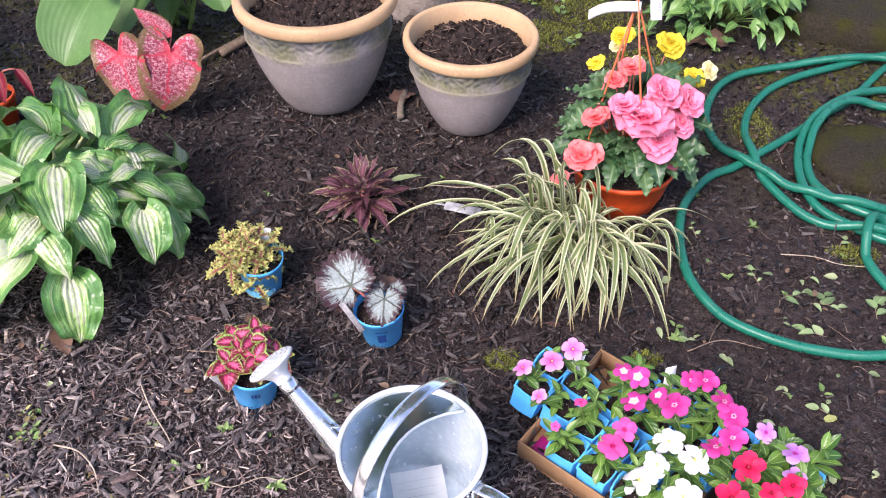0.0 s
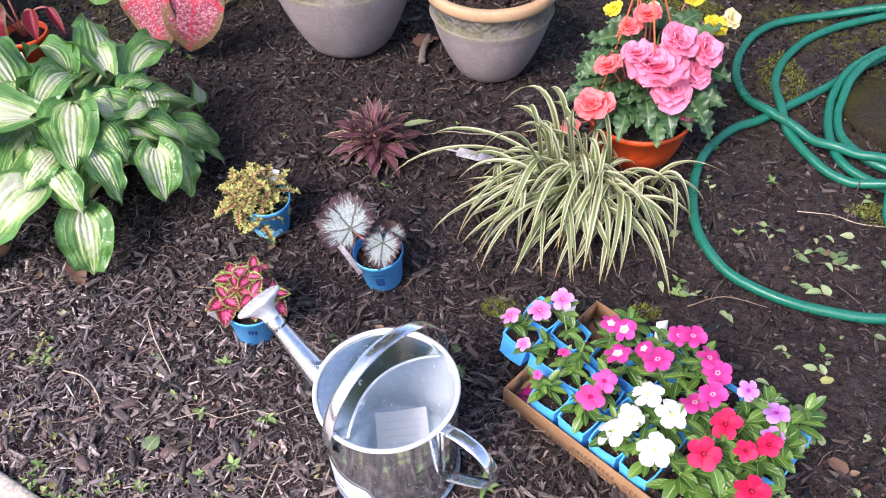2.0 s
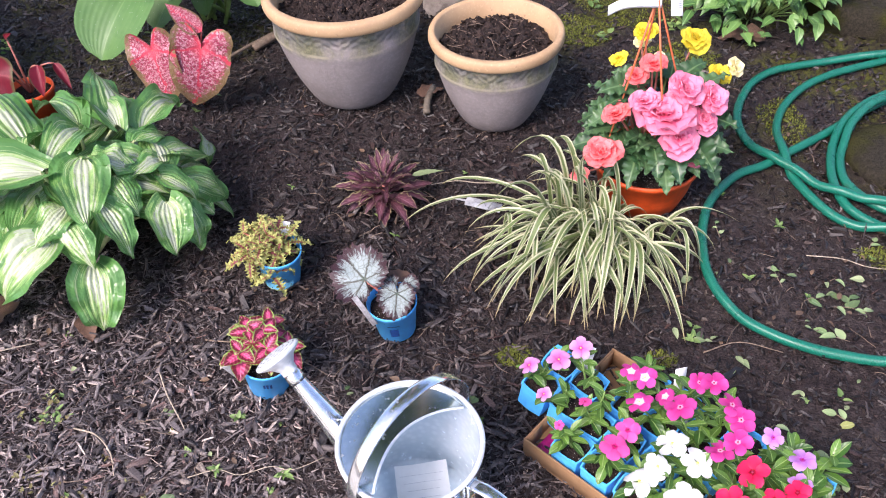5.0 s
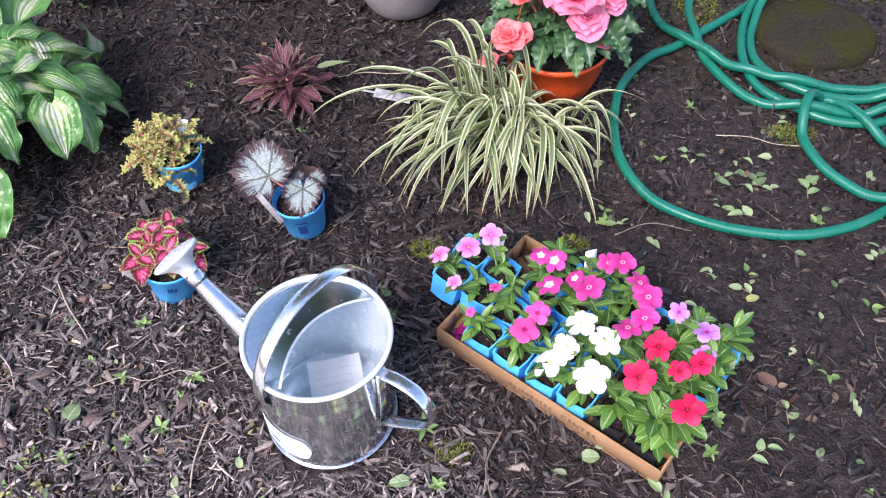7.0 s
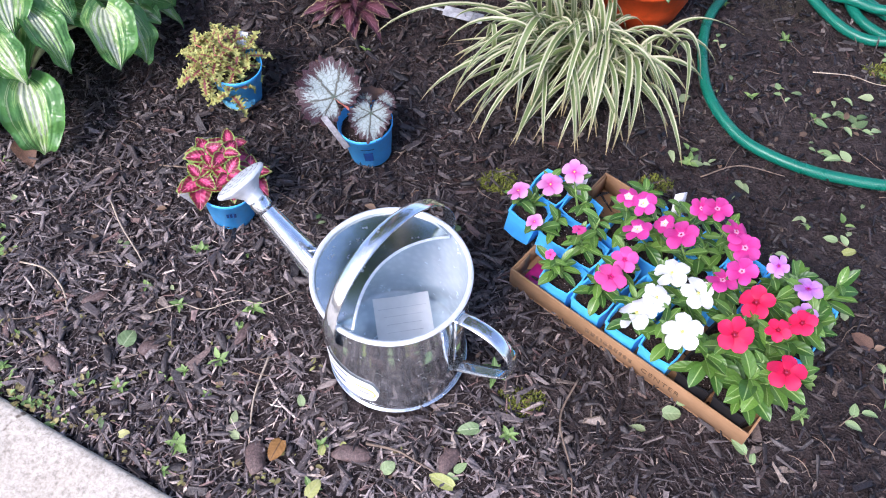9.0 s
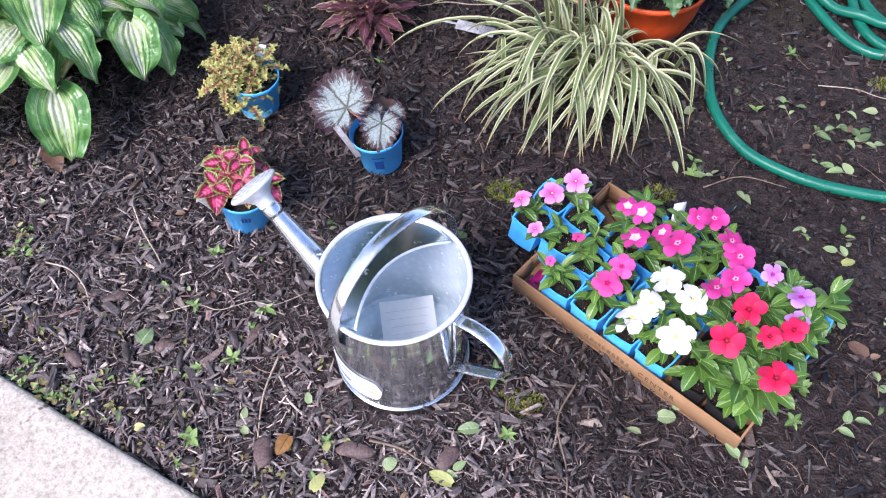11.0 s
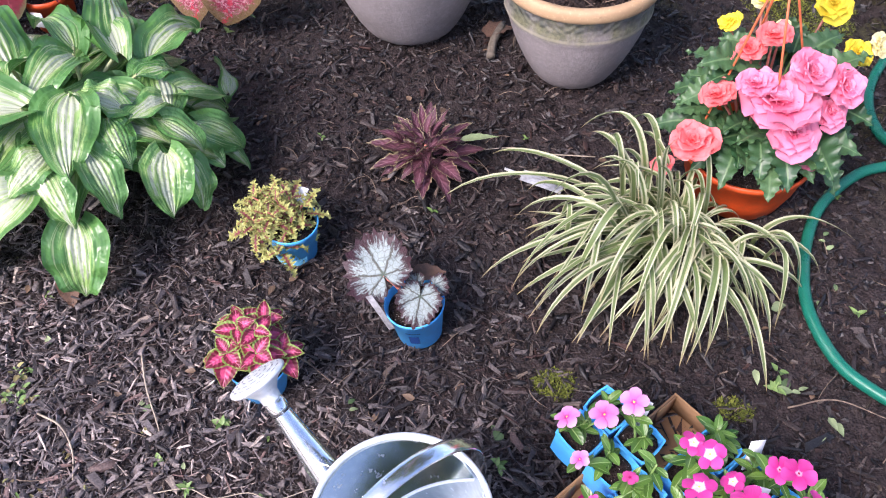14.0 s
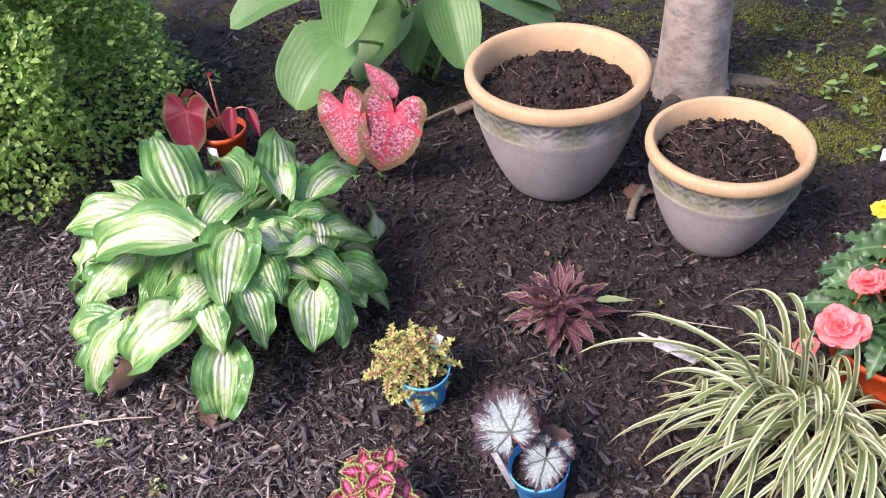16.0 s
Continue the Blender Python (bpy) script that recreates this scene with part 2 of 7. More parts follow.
def mat_hosta_variegated():
    """White heart that flames outwards along the veins, lime streaks where it breaks up, a deep green margin."""
    m, u, v, au, fl, r = leaf_base("variegated_hosta_leaf")
    ro = m.math('MULTIPLY', r, 17.0)
    us = m.math('ADD', u, m.math('MULTIPLY', m.math('SUBTRACT', m.math('FRACT', m.math('MULTIPLY', r, 7.3)), 0.5), 0.34))
    st = m.noise(m.vec(m.math('MULTIPLY', u, 6.5), m.math('MULTIPLY', v, 1.6), ro), 1.4, 4, 0.70)
    fine = m.noise(m.vec(m.math('MULTIPLY', u, 14.0), m.math('MULTIPLY', v, 1.8), ro), 1.3, 3, 0.6)
    big = m.noise(m.vec(m.math('MULTIPLY', u, 1.1), m.math('MULTIPLY', v, 1.3), ro), 1.5, 2)
    lim = m.math('ADD', m.math('ABSOLUTE', us), m.math('MULTIPLY', m.math('SUBTRACT', st, 0.5), 1.9))
    lim = m.math('ADD', lim, m.math('MULTIPLY', m.math('SUBTRACT', big, 0.47), 1.6))
    lim = m.math('ADD', lim, m.math('ADD', m.math('MULTIPLY', m.math('SUBTRACT', r, 0.42), 0.42), m.math('MULTIPLY', m.math('SUBTRACT', v, 0.5), 0.22)))
    dark = m.mix(m.noise(m.vec(m.math('MULTIPLY', u, 2.0), v, ro), 3, 3), (0.045, 0.150, 0.034), (0.13, 0.30, 0.075))
    lime = m.mix(fine, (0.16, 0.33, 0.065), (0.36, 0.49, 0.18))
    white = m.mix(st, (0.40, 0.45, 0.29), (0.50, 0.53, 0.42))
    white = m.mix(m.math('MULTIPLY', m.step(fine, 0.54, 0.64), 0.7), white, lime)
    edge = m.math('ADD', lim, m.math('MULTIPLY', m.math('SUBTRACT', fine, 0.5), 0.34))
    col = m.mix(m.step(edge, 0.20, 0.29), white, lime)
    col = m.mix(m.step(edge, 0.36, 0.60), col, dark)
    thin = m.noise(m.vec(m.math('MULTIPLY', u, 20.0), m.math('MULTIPLY', v, 1.2), ro), 1.2, 2, 0.5)
    thin = m.math('MULTIPLY', m.step(thin, 0.575, 0.64), m.step(m.math('ABSOLUTE', us), 0.86, 0.55))
    col = m.mix(m.math('MULTIPLY', thin, 0.8), col, (0.42, 0.50, 0.25))
    ribs = m.math('SINE', m.math('ADD', m.math('MULTIPLY', u, 30.0), m.math('MULTIPLY', big, 4.0)))
    return m.done(col, 0.30, normal=m.bump(m.math('ADD', m.math('MULTIPLY', ribs, 0.12), m.math('MULTIPLY', m.noise(fl, 7, 2), 2.8)), 0.7, 0.003), spec=0.5, trans=0.2)


def mat_hosta_green():
    m, u, v, au, fl, r = leaf_base("green_hosta_leaf")
    ribs = m.math('SINE', m.math('MULTIPLY', u, 42.0))
    n = m.noise(fl, 7, 4, 0.6)
    col = m.mix(n, (0.064, 0.160, 0.044), (0.140, 0.278, 0.080))
    col = m.mix(m.math('MULTIPLY', m.step(au, 0.035, 0.0), 0.5), col, (0.19, 0.34, 0.12))
    col = m.mix(m.math('MULTIPLY', m.step(ribs, 0.6, 1.0), 0.16), col, m.hsv(col, v=0.7))
    drops = m.step(m.noise(fl, 62, 1), 0.735, 0.76)
    col = m.mix(m.math('MULTIPLY', drops, 0.9), col, (0.6, 0.66, 0.6))
    return m.done(col, 0.46, normal=m.bump(m.math('ADD', m.math('MULTIPLY', ribs, 0.25), m.math('MULTIPLY', drops, 1.2)), 0.25, 0.003), spec=0.45, trans=0.25)


def mat_caladium_pink():
    m, u, v, q, fl, r = leaf_base("pink_caladium_leaf")
    fx, fy, _ = m.sep(fl)
    ang = m.math('ARCTAN2', fx, fy)
    rad = m.math('SQRT', m.math('ADD', m.math('MULTIPLY', fx, fx), m.math('MULTIPLY', fy, fy)))
    wob = m.math('SUBTRACT', m.noise(fl, 9, 3, 0.7), 0.5)
    line = m.math('MULTIPLY', rad, m.math('ABSOLUTE', m.math('SINE', m.math('ADD', m.math('MULTIPLY', ang, 2.5), m.math('MULTIPLY', wob, 1.6)))))
    warp = m.vec(m.math('ADD', fx, m.math('MULTIPLY', wob, 0.08)), fy, r)
    blot = m.step(m.noise(warp, 34, 3, 0.75), 0.46, 0.54)
    net = m.step(m.voro(warp, 24, 'DISTANCE_TO_EDGE'), 0.10, 0.03)
    col = m.mix(blot, (0.62, 0.31, 0.36), (0.34, 0.04, 0.09))
    col = m.mix(m.math('MULTIPLY', net, 0.6), col, (0.34, 0.035, 0.07))
    fleck = m.step(m.noise(fl, 60, 2, 0.7), 0.56, 0.62)
    col = m.mix(m.math('MULTIPLY', fleck, 0.8), col, (0.11, 0.06, 0.03))
    edge = m.step(m.math('ADD', q, m.math('MULTIPLY', m.math('SUBTRACT', m.noise(fl, 22, 4, 0.75), 0.5), 0.8)), 0.74, 0.92)
    col = m.mix(m.math('MULTIPLY', edge, 0.9), col, m.mix(m.noise(fl, 50, 2), (0.10, 0.06, 0.035), (0.24, 0.20, 0.06)))
    col = m.mix(m.math('MULTIPLY', m.step(line, 0.050, 0.010), 0.85), col, (0.60, 0.03, 0.07))
    col = m.mix(m.math('MULTIPLY', m.step(rad, 0.17, 0.01), 0.75), col, (0.74, 0.09, 0.13))
    return m.done(col, 0.42, normal=m.bump(m.math('ADD', m.noise(fl, 24, 3), net), 0.5, 0.003), spec=0.4, trans=0.25)


def mat_caladium_red():
    m, u, v, q, fl, r = leaf_base("red_caladium_leaf")
    sp = m.noise(fl, 20, 3, 0.7)
    col = m.mix(sp, (0.105, 0.006, 0.016), (0.235, 0.014, 0.034))
    fx, fy, _ = m.sep(fl)
    ang = m.math('ARCTAN2', fx, fy)
    rad = m.math('SQRT', m.math('ADD', m.math('MULTIPLY', fx, fx), m.math('MULTIPLY', fy, fy)))
    line = m.math('MULTIPLY', rad, m.math('ABSOLUTE', m.math('SINE', m.math('ADD', m.math('MULTIPLY', ang, 2.5), m.math('MULTIPLY', sp, 0.8)))))
    col = m.mix(m.math('MULTIPLY', m.step(line, 0.06, 0.005), 0.5), col, (0.36, 0.075, 0.095))
    edge = m.step(m.math('ADD', q, m.math('MULTIPLY', m.math('SUBTRACT', m.noise(fl, 30, 3, 0.7), 0.5), 0.35)), 0.82, 0.98)
    col = m.mix(m.math('MULTIPLY', edge, 0.85), col, (0.10, 0.12, 0.045))
    return m.done(col, 0.5, normal=m.bump(sp, 0.4, 0.002), spec=0.35, trans=0.2)


def mat_rex_begonia():
    m, u, v, q, fl, r = leaf_base("silver_begonia_leaf")
    fx, fy, _ = m.sep(fl)
    ang = m.math('ARCTAN2', fx, fy)
    wob = m.math('SUBTRACT', m.noise(fl, 7, 4, 0.7), 0.5)
    feather = m.noise(m.vec(m.math('MULTIPLY', ang, 5.0), m.math('MULTIPLY', q, 1.6), m.math('MULTIPLY', r, 9.0)), 2.2, 4, 0.75)
    spoke = m.math('ABSOLUTE', m.math('SINE', m.math('ADD', m.math('MULTIPLY', ang, 3.2), m.math('MULTIPLY', wob, 1.6))))
    vein = m.step(m.math('MULTIPLY', m.math('ADD', q, 0.04), spoke), 0.15, 0.04)
    net = m.step(m.voro(m.vec(m.math('ADD', fx, m.math('MULTIPLY', wob, 0.05)), fy, r), 11, 'DISTANCE_TO_EDGE'), 0.09, 0.02)
    rim = m.step(m.math('ADD', q, m.math('ADD', m.math('MULTIPLY', m.math('SUBTRACT', feather, 0.5), 1.6), m.math('MULTIPLY', m.math('SUBTRACT', r, 0.5), 0.12))), 0.64, 0.88)
    silver = m.mix(m.noise(fl, 45, 3), (0.16, 0.21, 0.21), (0.33, 0.39, 0.38))
    col = m.mix(m.math('MULTIPLY', net, 0.55), silver, (0.09, 0.11, 0.09))
    col = m.mix(m.math('MULTIPLY', vein, 0.9), col, (0.05, 0.05, 0.035))
    edge = m.mix(m.noise(fl, 25, 2), (0.014, 0.008, 0.010), (0.065, 0.024, 0.032))
    col = m.mix(rim, col, edge)
    col = m.mix(m.math('MULTIPLY', m.step(q, 0.16, 0.02), 0.75), col, (0.05, 0.08, 0.05))
    return m.done(col, 0.42, normal=m.bump(m.math('ADD', m.noise(fl, 40, 3), vein), 0.6, 0.003), spec=0.45, trans=0.1)


def mat_edged_leaf(name, core, mid, rim, a, b, rough=0.45, vein=None, trans=0.2):
    """Leaf with a coloured core, a middle zone and a margin."""
    m, u, v, au, fl, r = leaf_base(name)
    n = m.noise(fl, 14, 3, 0.6)
    d = m.math('ADD', m.math('MAXIMUM', au, m.math('MULTIPLY', m.math('SUBTRACT', v, 0.45), 1.8)), m.math('MULTIPLY', m.math('SUBTRACT', n, 0.5), 0.5))
    d = m.math('ADD', d, m.math('MULTIPLY', m.math('SUBTRACT', r, 0.5), 0.25))
    col = m.mix(m.step(d, a - 0.08, a + 0.08), core, mid)
    col = m.mix(m.step(d, b - 0.06, b + 0.06), col, rim)
    if vein:
        col = m.mix(m.step(au, 0.10, 0.02), col, vein)
    side = m.math('SINE', m.math('ADD', m.math('MULTIPLY', v, 38.0), m.math('MULTIPLY', au, -9.0)))
    col = m.hsv(col, v=m.math('ADD', 0.8, m.math('MULTIPLY', m.math('ADD', r, n), 0.2)))
    return m.done(col, rough, normal=m.bump(side, 0.35, 0.001), spec=0.4, trans=trans)


def mat_striped_blade():
    m, u, v, au, fl, r = leaf_base("striped_grass_blade")
    w = m.math('ADD', au, m.math('MULTIPLY', m.math('SUBTRACT', m.noise(m.vec(m.math('MULTIPLY', u, 3.0), m.math('MULTIPLY', v, 0.5), m.math('MULTIPLY', r, 30.0)), 2, 2), 0.5), 0.9))
    w = m.math('ADD', w, m.math('MULTIPLY', m.math('SUBTRACT', r, 0.5), 0.35))
    green = m.mix(m.noise(m.vec(m.math('MULTIPLY', u, 8.0), v, r), 2, 2), (0.075, 0.130, 0.040), (0.20, 0.26, 0.090))
    cream = m.mix(m.noise(m.vec(u, v, r), 6, 2), (0.44, 0.45, 0.25), (0.58, 0.58, 0.41))
    col = m.mix(m.step(w, 0.46, 0.64), green, cream)
    col = m.mix(m.step(v, 0.84, 1.0), col, (0.34, 0.27, 0.14))
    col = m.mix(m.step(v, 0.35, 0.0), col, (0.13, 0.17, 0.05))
    ribs = m.math('SINE', m.math('MULTIPLY', u, 22.0))
    return m.done(col, 0.34, normal=m.bump(ribs, 0.4, 0.001), spec=0.5, trans=0.18)


def mat_green_leaf(name, lo, hi, vein=None, rough=0.38, island=False, trans=0.2):
    m, u, v, au, fl, r = leaf_base(name)
    if island:
        r = m.island()
    n = m.noise(fl, 18, 3)
    col = m.mix(r, lo, hi)
    col = m.mix(m.step(n, 0.4, 0.75), col, m.hsv(col, v=1.3))
    if vein:
        col = m.mix(m.step(au, 0.13, 0.03), col, vein)
    side = m.math('SINE', m.math('ADD', m.math('MULTIPLY', v, 30.0), m.math('MULTIPLY', au, -8.0)))
    return m.done(col, rough, normal=m.bump(side, 0.14, 0.001), spec=0.5, trans=trans)


def mat_petal(name, base, tip, eye=None, eye_r=0.2, rough=0.55):
    m, u, v, au, fl, r = leaf_base(name)
    n = m.noise(m.vec(m.math('MULTIPLY', u, 5.0), v, r), 2.5, 2)
    col = m.mix(m.step(v, 0.1, 0.9), base, tip)
    col = m.hsv(col, v=m.math('ADD', 0.74, m.math('MULTIPLY', m.math('ADD', m.math('MULTIPLY', n, 1.6), r), 0.17)))
    if eye:
        col = m.mix(m.step(m.math('ADD', v, m.math('MULTIPLY', n, 0.1)), eye_r + 0.1, eye_r), col, eye)
    return m.done(col, rough, normal=m.bump(n, 0.2, 0.001), spec=0.3, trans=0.3)


def mat_hose():
    m = Mat("green_hose_rubber")
    u, v, _ = m.sep(m.uv())
    o = m.obj()
    x = m.math('SINE', m.math('ADD', m.math('MULTIPLY', v, 2600.0), m.math('MULTIPLY', u, 6.2832)))
    y = m.math('SINE', m.math('SUBTRACT', m.math('MULTIPLY', v, 2600.0), m.math('MULTIPLY', u, 6.2832)))
    net = m.math('MAXIMUM', m.step(x, 0.75, 1.0), m.step(y, 0.75, 1.0))
    n = m.noise(o, 16, 4, 0.65)
    col = m.mix(n, (0.0, 0.078, 0.048), (0.004, 0.150, 0.096))
    col = m.mix(m.math('MULTIPLY', net, 0.35), col, (0.03, 0.30, 0.20))
    col = m.mix(m.math('MULTIPLY', m.step(m.noise(o, 22, 5, 0.7), 0.58, 0.75), 0.4), col, (0.10, 0.15, 0.12))
    return m.done(col, m.math('ADD', 0.18, m.math('MULTIPLY', n, 0.25)), normal=m.bump(net, 0.3, 0.001), spec=0.5)


def mat_bark():
    m = Mat("smooth_bark")
    o = m.obj()
    a = m.noise(m.scale(o, (1, 1, 1.6)), 16, 5, 0.7)
    b = m.noise(m.scale(o, (1, 1, 2.2)), 22, 4, 0.6, 0.2)
    c = m.noise(o, 5, 3)
    col = m.ramp(a, (0.3, (0.13, 0.105, 0.085)), (0.5, (0.26, 0.22, 0.185)), (0.7, (0.37, 0.32, 0.275)))
    col = m.mix(m.math('MULTIPLY', m.step(b, 0.46, 0.36), 0.6), col, (0.11, 0.09, 0.075))
    col = m.mix(m.math('MULTIPLY', m.step(c, 0.52, 0.7), 0.5), col, (0.15, 0.155, 0.105))
    return m.done(col, 0.85, normal=m.bump(m.math('ADD', a, m.math('MULTIPLY', b, 0.7)), 0.8, 0.006), spec=0.25)


def mat_stone():
    m = Mat("mossy_stone")
    o = m.obj()
    a, b = m.noise(o, 9, 4, 0.6), m.noise(o, 150, 4, 0.7)
    col = m.ramp(b, (0.3, (0.010, 0.0085, 0.0065)), (0.7, (0.050, 0.043, 0.030)))
    moss = m.mix(b, (0.014, 0.015, 0.003), (0.050, 0.050, 0.010))
    col = m.mix(m.step(a, 0.42, 0.62), col, moss)
    return m.done(col, 0.95, normal=m.bump(m.math('ADD', b, m.math('MULTIPLY', a, 2.0)), 1.0, 0.008), spec=0.15)


def mat_cardboard():
    m = Mat("cardboard")
    o = m.obj()
    a, b = m.noise(o, 12, 4), m.noise(m.scale(o, (0.3, 1, 1)), 220, 3)
    col = m.mix(m.step(a, 0.3, 0.7), (0.29, 0.165, 0.085), (0.21, 0.118, 0.058))
    col = m.mix(m.math('MULTIPLY', b, 0.3), col, (0.50, 0.31, 0.16))
    return m.done(col, 0.85, normal=m.bump(b, 0.2, 0.001), spec=0.2)


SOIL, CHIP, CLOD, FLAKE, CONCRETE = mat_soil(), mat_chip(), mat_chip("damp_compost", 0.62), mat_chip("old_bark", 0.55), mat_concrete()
# the inside's pale blue tint paints in the sky mirrored there
ZINC, ZINC_IN = mat_zinc(), mat_zinc("sky_tinted_inside", 0.15, (0.84, 0.94, 1.0), 0.34, 0.03, 0.08)
# spotted zinc; its darker greenish tint stands in for trees reflected in the cover
ZINC_TREE_TINT = mat_zinc("tree_tinted_zinc", 0.15, (0.66, 0.70, 0.66), 1.0, 0.14, 0.8)
ZINC_ROSE = mat_zinc("satin_zinc", 0.34, (0.88, 0.90, 0.90), 0.45, 0.03)
RIM_CLAY, POTMIX, POT_SOIL = mat_clay_rim(), mat_potmix(), mat_pot_soil()
BLUE = mat_simple("blue_plastic", (0.085, 0.46, 0.98), 0.34, 0.10)
LIGHT_BLUE = mat_simple("pale_blue_print", (0.18, 0.58, 0.85), 0.4, 0.15)
NAVY = mat_simple("dark_blue_print", (0.01, 0.045, 0.18), 0.45, 0.15)
BLACK = mat_simple("black_plastic", (0.012, 0.012, 0.014), 0.4, 0.2)
ORANGE = mat_simple("orange_plastic", (0.60, 0.075, 0.012), 0.42, 0.15)
WHITE = mat_simple("white_plastic", (0.78, 0.79, 0.80), 0.45, 0.06)
GREY_TAG = mat_simple("grey_tag", (0.25, 0.25, 0.26), 0.6, 0.3, 120)
PAPER = mat_simple("paper", (0.84, 0.85, 0.85), 0.8, 0.03)
GREY_INK = mat_simple("grey_ink", (0.36, 0.37, 0.40), 0.7, 0.2)
PALE_INK = mat_simple("faded_ink", (0.60, 0.61, 0.64), 0.7, 0.1)
YELLOW_INK = mat_simple("yellow_ink", (0.80, 0.52, 0.03), 0.5, 0.1)
BROWN_INK = mat_simple("brown_ink", (0.10, 0.055, 0.025), 0.8, 0.2)
FADED_BROWN = mat_simple("faded_brown_ink", (0.16, 0.092, 0.046), 0.8, 0.2)
MAGENTA = mat_simple("magenta_card", (0.36, 0.01, 0.14), 0.5, 0.2)
CARD, HOSE, BARK, STONE = mat_cardboard(), mat_hose(), mat_bark(), mat_stone()
BRASS = mat_simple("brass", (0.62, 0.45, 0.16), 0.3, 0.15, metal=1.0)
WIRE = mat_simple("rust_orange_wire", (0.50, 0.13, 0.05), 0.45, 0.2)
BARK_BIT = mat_simple("bark_fleck", (0.14, 0.098, 0.072), 0.8, 0.5, 90)
TWIG = mat_simple("dry_twig", (0.16, 0.118, 0.085), 0.8, 0.35, 90)
PALE_TWIG = mat_simple("pale_straw", (0.36, 0.30, 0.225), 0.75, 0.3, 90)
DRY_LEAF = mat_simple("dry_leaf", (0.125, 0.070, 0.046), 0.7, 0.4, 40, trans=0.15)
STEM = mat_simple("green_stem", (0.16, 0.26, 0.07), 0.5, 0.25)
PALE_STEM = mat_simple("pale_stem", (0.42, 0.46, 0.22), 0.5, 0.2)
RED_STEM = mat_simple("reddish_stem", (0.35, 0.12, 0.09), 0.5, 0.25)
HOSTA_V, HOSTA_G = mat_hosta_variegated(), mat_hosta_green()
CAL_P, CAL_R, REX = mat_caladium_pink(), mat_caladium_red(), mat_rex_begonia()
COLEUS_PINK = mat_edged_leaf("pink_coleus_leaf", (0.62, 0.08, 0.20), (0.17, 0.018, 0.035), (0.22, 0.31, 0.07), 0.34, 0.80, vein=(0.68, 0.16, 0.28))
COLEUS_GOLD = mat_edged_leaf("gold_coleus_leaf", (0.22, 0.055, 0.065), (0.27, 0.235, 0.06), (0.36, 0.37, 0.115), 0.24, 0.48)
COLEUS_DARK = mat_edged_leaf("purple_coleus_leaf", (0.145, 0.055, 0.075), (0.090, 0.034, 0.046), (0.24, 0.20, 0.11), 0.45, 0.86, vein=(0.24, 0.12, 0.15))
BLADE = mat_striped_blade()
VINCA_LEAF = mat_green_leaf("vinca_leaf", (0.030, 0.095, 0.016), (0.125, 0.245, 0.040), (0.27, 0.40, 0.14), 0.33)
BEGONIA_LEAF = mat_green_leaf("begonia_leaf", (0.022, 0.070, 0.026), (0.072, 0.145, 0.055), (0.12, 0.21, 0.09), 0.40)
BOX_LEAF = mat_green_leaf("boxwood_leaf", (0.085, 0.20, 0.035), (0.40, 0.55, 0.15), None, 0.36, True, 0.45)
SHRUB_LEAF = mat_green_leaf("shrub_leaf", (0.045, 0.125, 0.030), (0.14, 0.27, 0.07), (0.22, 0.38, 0.12), 0.4)
TREE_LEAF = mat_green_leaf("tree_leaf", (0.04, 0.10, 0.02), (0.11, 0.20, 0.04), None, 0.45, True, 0.3)
WEED_LEAF = mat_green_leaf("weed_leaf", (0.08, 0.15, 0.035), (0.22, 0.33, 0.10), None, 0.5, True)
FALLEN = mat_green_leaf("fallen_leaf", (0.07, 0.125, 0.045), (0.29, 0.35, 0.18), None, 0.55, True)
MOSS = mat_green_leaf("moss_frond", (0.065, 0.085, 0.010), (0.18, 0.20, 0.026), None, 0.8, True)
P_LILAC = mat_petal("pale_pink_petal", (0.62, 0.13, 0.42), (0.80, 0.36, 0.66), (0.62, 0.05, 0.30), 0.16)
P_HOT = mat_petal("hot_pink_petal", (0.68, 0.05, 0.31), (0.60, 0.06, 0.31), (0.85, 0.62, 0.74), 0.30)
P_PINK = mat_petal("pink_petal", (0.80, 0.08, 0.33), (0.76, 0.10, 0.36), (0.55, 0.01, 0.16), 0.16)
P_WHITE = mat_petal("white_petal", (0.80, 0.82, 0.76), (0.84, 0.84, 0.84), (0.70, 0.76, 0.45), 0.12)
P_MAG = mat_petal("magenta_petal", (0.60, 0.03, 0.24), (0.62, 0.07, 0.32), (0.78, 0.40, 0.58), 0.14)
P_LAV = mat_petal("lavender_petal", (0.50, 0.16, 0.56), (0.62, 0.34, 0.70), (0.40, 0.03, 0.32), 0.16)
P_RED = mat_petal("red_petal", (0.70, 0.010, 0.07), (0.72, 0.025, 0.11), (0.30, 0.0, 0.02), 0.16)
B_PINK = mat_petal("begonia_pink_petal", (0.82, 0.12, 0.26), (0.92, 0.33, 0.47))
B_CORAL = mat_petal("begonia_coral_petal", (0.88, 0.10, 0.12), (0.92, 0.26, 0.26))
B_YELLOW = mat_petal("begonia_yellow_petal", (0.84, 0.60, 0.02), (0.88, 0.74, 0.06))
B_CREAM = mat_petal("begonia_cream_petal", (0.80, 0.68, 0.22), (0.88, 0.82, 0.50))
EYE_Y = mat_simple("yellow_eye", (0.75, 0.62, 0.12), 0.6, 0.1)
EYE_D = mat_simple("dark_eye", (0.28, 0.005, 0.05), 0.6, 0.1)

